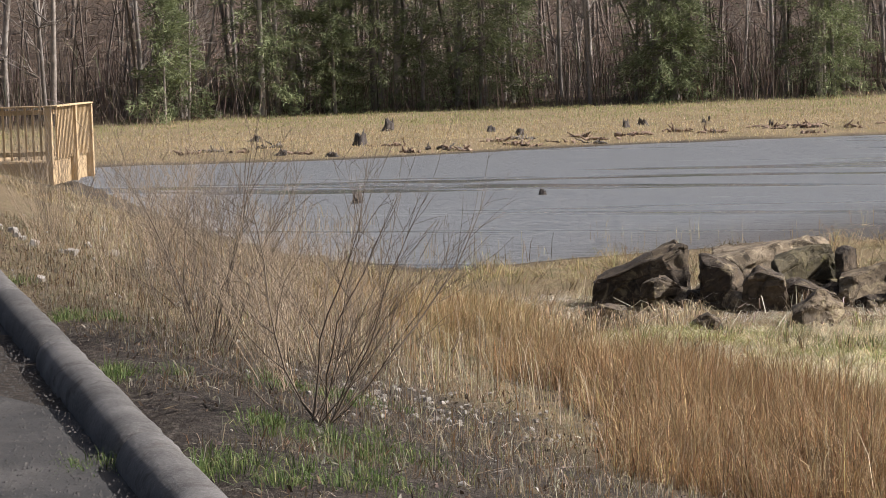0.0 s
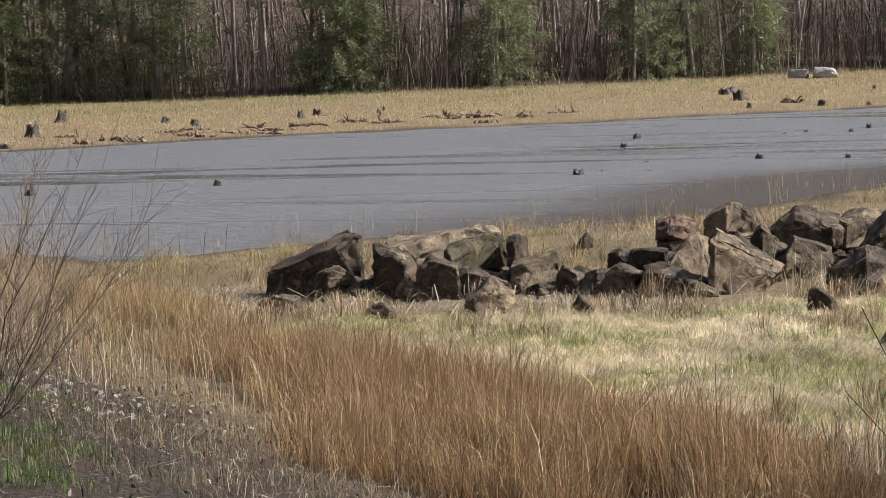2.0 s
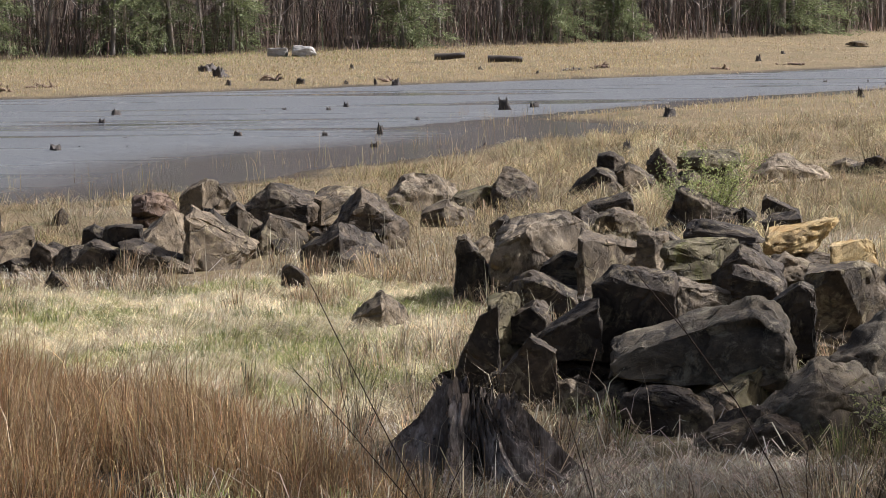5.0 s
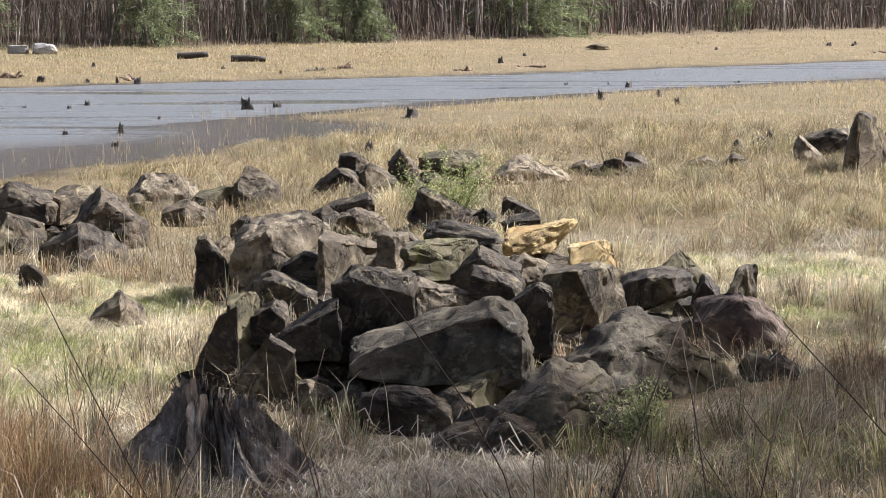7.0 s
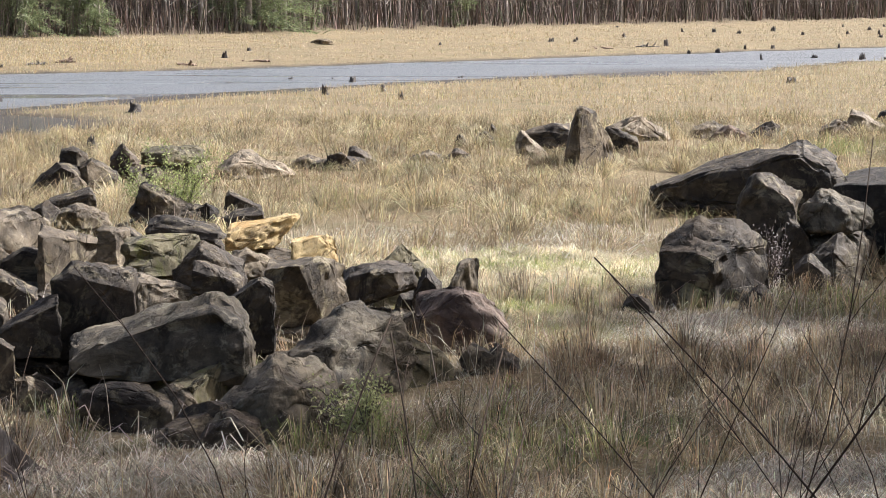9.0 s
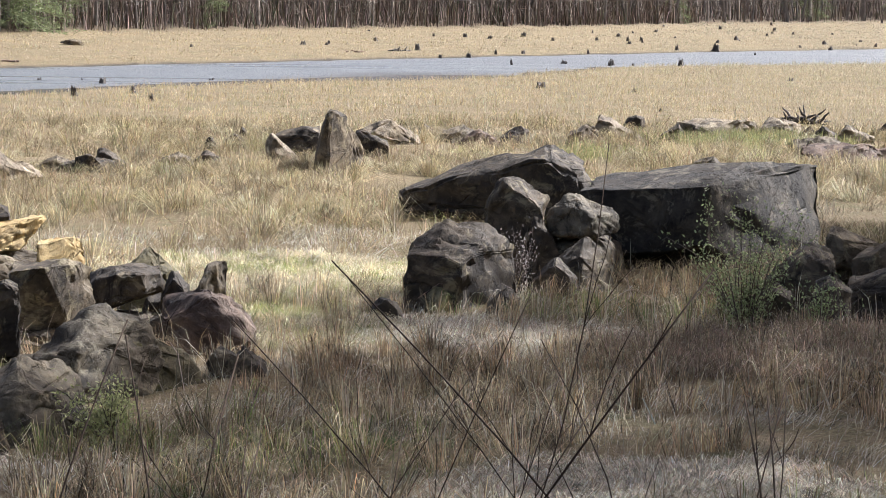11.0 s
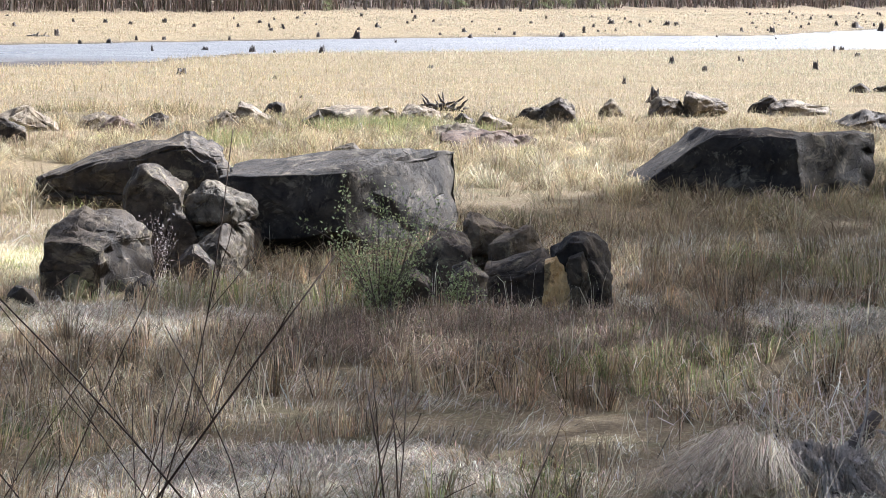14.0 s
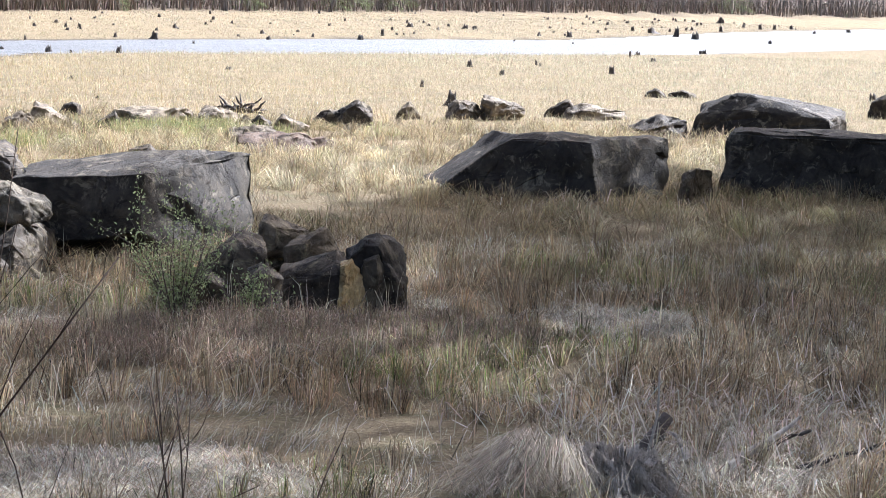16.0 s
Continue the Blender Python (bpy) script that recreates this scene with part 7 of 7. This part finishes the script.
for k in range(38):
    x = log_rng.uniform(-36, -17) if k < 30 else log_rng.uniform(-18, 25)
    base_y = float(np.interp(x, [-36, -29, -24, -17, -10, 0, 15, 30], [60.5, 62.0, 68.5, 72.5, 79, 86.5, 102, 117.5]))
    y = base_y + log_rng.uniform(0.5, 5.5)
    tangle = tagged(new("driftwood"), "low tangle of red-brown dead roots on the far bank", "driftwood", "driftwood on the far bank")
    tangle.matrix_world = pose(x, y, float(ground_z(x, y)))
    for j in range(log_rng.randint(8, 13)):
        a = log_rng.uniform(0, 2 * math.pi)
        verts, faces = tubes([limb(log_rng, (log_rng.gauss(0, 0.2), log_rng.gauss(0, 0.1), 0.02), (math.cos(a), 0.4 * math.sin(a), log_rng.uniform(0.0, 0.35)), log_rng.uniform(0.12, 0.36), log_rng.uniform(0.03, 0.065), 0.012, 5, 0.3, -0.1)], 6)
        mesh_object("root", verts, faces, ROOTWOOD if k % 6 else DEADWOOD, tangle)
tangle = tagged(new("root_tangle"), "dark upturned tangle of dead roots among the far boulders", "roots")
tangle.matrix_world = pose(16.49, 49.2, float(ground_z(16.49, 49.2)))
for j in range(26):
    a = log_rng.uniform(0, 2 * math.pi)
    verts, faces = tubes([limb(log_rng, (log_rng.gauss(0, 0.16), log_rng.gauss(0, 0.1), 0.05), (math.cos(a), 0.5 * math.sin(a), log_rng.uniform(0.05, 0.55)), log_rng.uniform(0.2, 0.45), log_rng.uniform(0.025, 0.05), 0.01, 5, 0.25)], 6)
    mesh_object("root", verts, faces, WETWOOD, tangle)
for x, y, length in ((-6.7, 94.4, 1.2), (-8.9, 97.4, 1.1)):
    verts, faces = tubes([limb(log_rng, (x - length / 2, y, float(ground_z(x, y)) + 0.12), (1, 0, 0), length, 0.13, 0.1, 6, 0.03)], 8)
    tagged(mesh_object("fallen_log", verts, faces, WETWOOD), "dark fallen log lying in the far bank grass", "log")
PALEROCK = surface("pale_grey_rock", (0.22, 0.21, 0.2), (0.36, 0.35, 0.33), (0.5, 0.49, 0.46), 1.5, 9, 0.9, 0.5, 0.03)
for k, (x, y, w, h) in enumerate(((-15.45, 99.6, 0.8, 0.42), (-14.5, 99.6, 0.95, 0.45), (6.4, 113.6, 1.1, 0.26))):
    co, faces = stone_shape(300 + k, w, w * 0.7, h)
    ob = mesh_object("pale_rock", co, faces, PALEROCK if k < 2 else ROCK["g"])
    ob.matrix_world = pose(x, y, float(ground_z(x, y)) + h * 0.38, 0, 4, 20 * k)
    tagged(ob, "pale grey rock at the far wood's edge" if k < 2 else "low grey-brown rock in the far bank grass", "rock")

# ---- pale stone chips strewn on the bank ----
chip_rng = random.Random(9)
chip_meshes = []
for k in range(5):
    co, faces = stone_shape(400 + k, 1, 0.8, 0.6, 0, 0.02, 0.2, 0, 9.0)
    me = bpy.data.meshes.new("stone_chip")
    me.from_pydata([tuple(v) for v in co], [], faces)
    me.materials.append(STONECHIP)
    chip_meshes.append(me)
for k in range(230):
    if k < 170:
        u, v = chip_rng.gauss(0, 0.55), chip_rng.gauss(0, 0.8)
        x, y = -6.5 + u - 0.5 * v, 14.6 + v + 0.2 * u
    else:
        along, out = chip_rng.uniform(9, 34), chip_rng.uniform(0.3, 2.6)
        x, y, _ = lane_corner(along, out)
    s = chip_rng.uniform(0.015, 0.045) if k < 218 else chip_rng.uniform(0.06, 0.11)
    ob = new("stone_chip", chip_meshes[k % 5])
    ob.matrix_world = pose(x, y, float(ground_z(x, y)) + s * 0.15, chip_rng.uniform(-20, 20), chip_rng.uniform(-20, 20), chip_rng.uniform(0, 360)) @ Matrix.Scale(s, 4)
    tagged(ob, "small pale stone chip lying on the bank", "stone", "stone chips on the bank")

# pale riprap on the bank by the deck
for k in range(16):
    x, y, z = lane_corner(chip_rng.uniform(24.5, 29), chip_rng.uniform(0.5, 2.4))
    s = chip_rng.uniform(0.06, 0.15)
    ob = new("riprap_stone", chip_meshes[k % 5])
    ob.matrix_world = pose(x, y, float(ground_z(x, y)) + s * 0.15, chip_rng.uniform(-15, 15), chip_rng.uniform(-15, 15), chip_rng.uniform(0, 360)) @ Matrix.Scale(s, 4)
    tagged(ob, "pale riprap stone on the bank beside the deck", "stone", "riprap stones by the deck")


# ---- timber viewing deck over the pond ----
deck = tagged(new("viewing_deck"), "pale timber viewing deck with a baluster railing over the water", "deck")
DECK_AZ = math.degrees(math.atan2(-27.36, 45.68))
deck.matrix_world = pose(-27.62, 45.52, 0.0, 0, 0, -DECK_AZ - 11)     # at the near corner; x back along the front, y to the rear
DECK_LONG, DECK_DEEP, FLOOR_Z, RAIL_Z = 7.0, 3.6, 0.76, 1.83


def plank(name, x0, x1, y0, y1, z0, z1, bevel=0.006, parent=None):
    bm = bmesh.new()
    bmesh.ops.create_cube(bm, size=1.0)
    for v in bm.verts:
        v.co = Vector(((x0 + x1) / 2 + v.co.x * (x1 - x0), (y0 + y1) / 2 + v.co.y * (y1 - y0), (z0 + z1) / 2 + v.co.z * (z1 - z0)))
    bmesh.ops.bevel(bm, geom=bm.edges[:], offset=bevel, segments=1, affect="EDGES")
    return part(name, bm, TIMBER, parent or deck)


for k in range(25):
    plank("deck_board", -DECK_LONG, -0.04, 0.03 + k * 0.143, 0.16 + k * 0.143, FLOOR_Z - 0.035, FLOOR_Z)
plank("rim_board", -DECK_LONG, 0.0, -0.045, 0.0, FLOOR_Z - 0.46, FLOOR_Z - 0.015)
plank("rim_board", 0.002, 0.045, -0.045, DECK_DEEP, FLOOR_Z - 0.46, FLOOR_Z - 0.015)
for x in (0.0, -2.3, -4.6, -6.9):
    plank("post", x - 0.07, x + 0.07, -0.19, -0.048, FLOOR_Z - 0.46, RAIL_Z - 0.035)
for y in (1.8, 3.5):
    plank("post", 0.048, 0.188, y - 0.07, y + 0.07, FLOOR_Z - 0.46, RAIL_Z - 0.035)
plank("top_rail", -DECK_LONG, 0.2, -0.2, -0.02, RAIL_Z - 0.033, RAIL_Z)
plank("top_rail", 0.02, 0.2, -0.018, DECK_DEEP, RAIL_Z - 0.033, RAIL_Z)
for z in (FLOOR_Z + 0.1, RAIL_Z - 0.17):
    plank("side_rail", -DECK_LONG, -0.072, -0.085, -0.047, z, z + 0.09)
    plank("side_rail", 0.05, 0.088, -0.02, DECK_DEEP, z, z + 0.09)
for k in range(47):
    x = -0.16 - k * 0.145
    plank("baluster", x - 0.019, x + 0.019, -0.125, -0.087, FLOOR_Z + 0.03, RAIL_Z - 0.036, 0.003)
for k in range(24):
    y = 0.1 + k * 0.145
    plank("baluster", 0.09, 0.128, y - 0.019, y + 0.019, FLOOR_Z + 0.03, RAIL_Z - 0.036, 0.003)
for x in (-0.5, -3.4, -6.3):
    for y in (0.35, 3.2):
        plank("pile", x - 0.1, x + 0.1, y - 0.1, y + 0.1, -0.6, FLOOR_Z - 0.038)
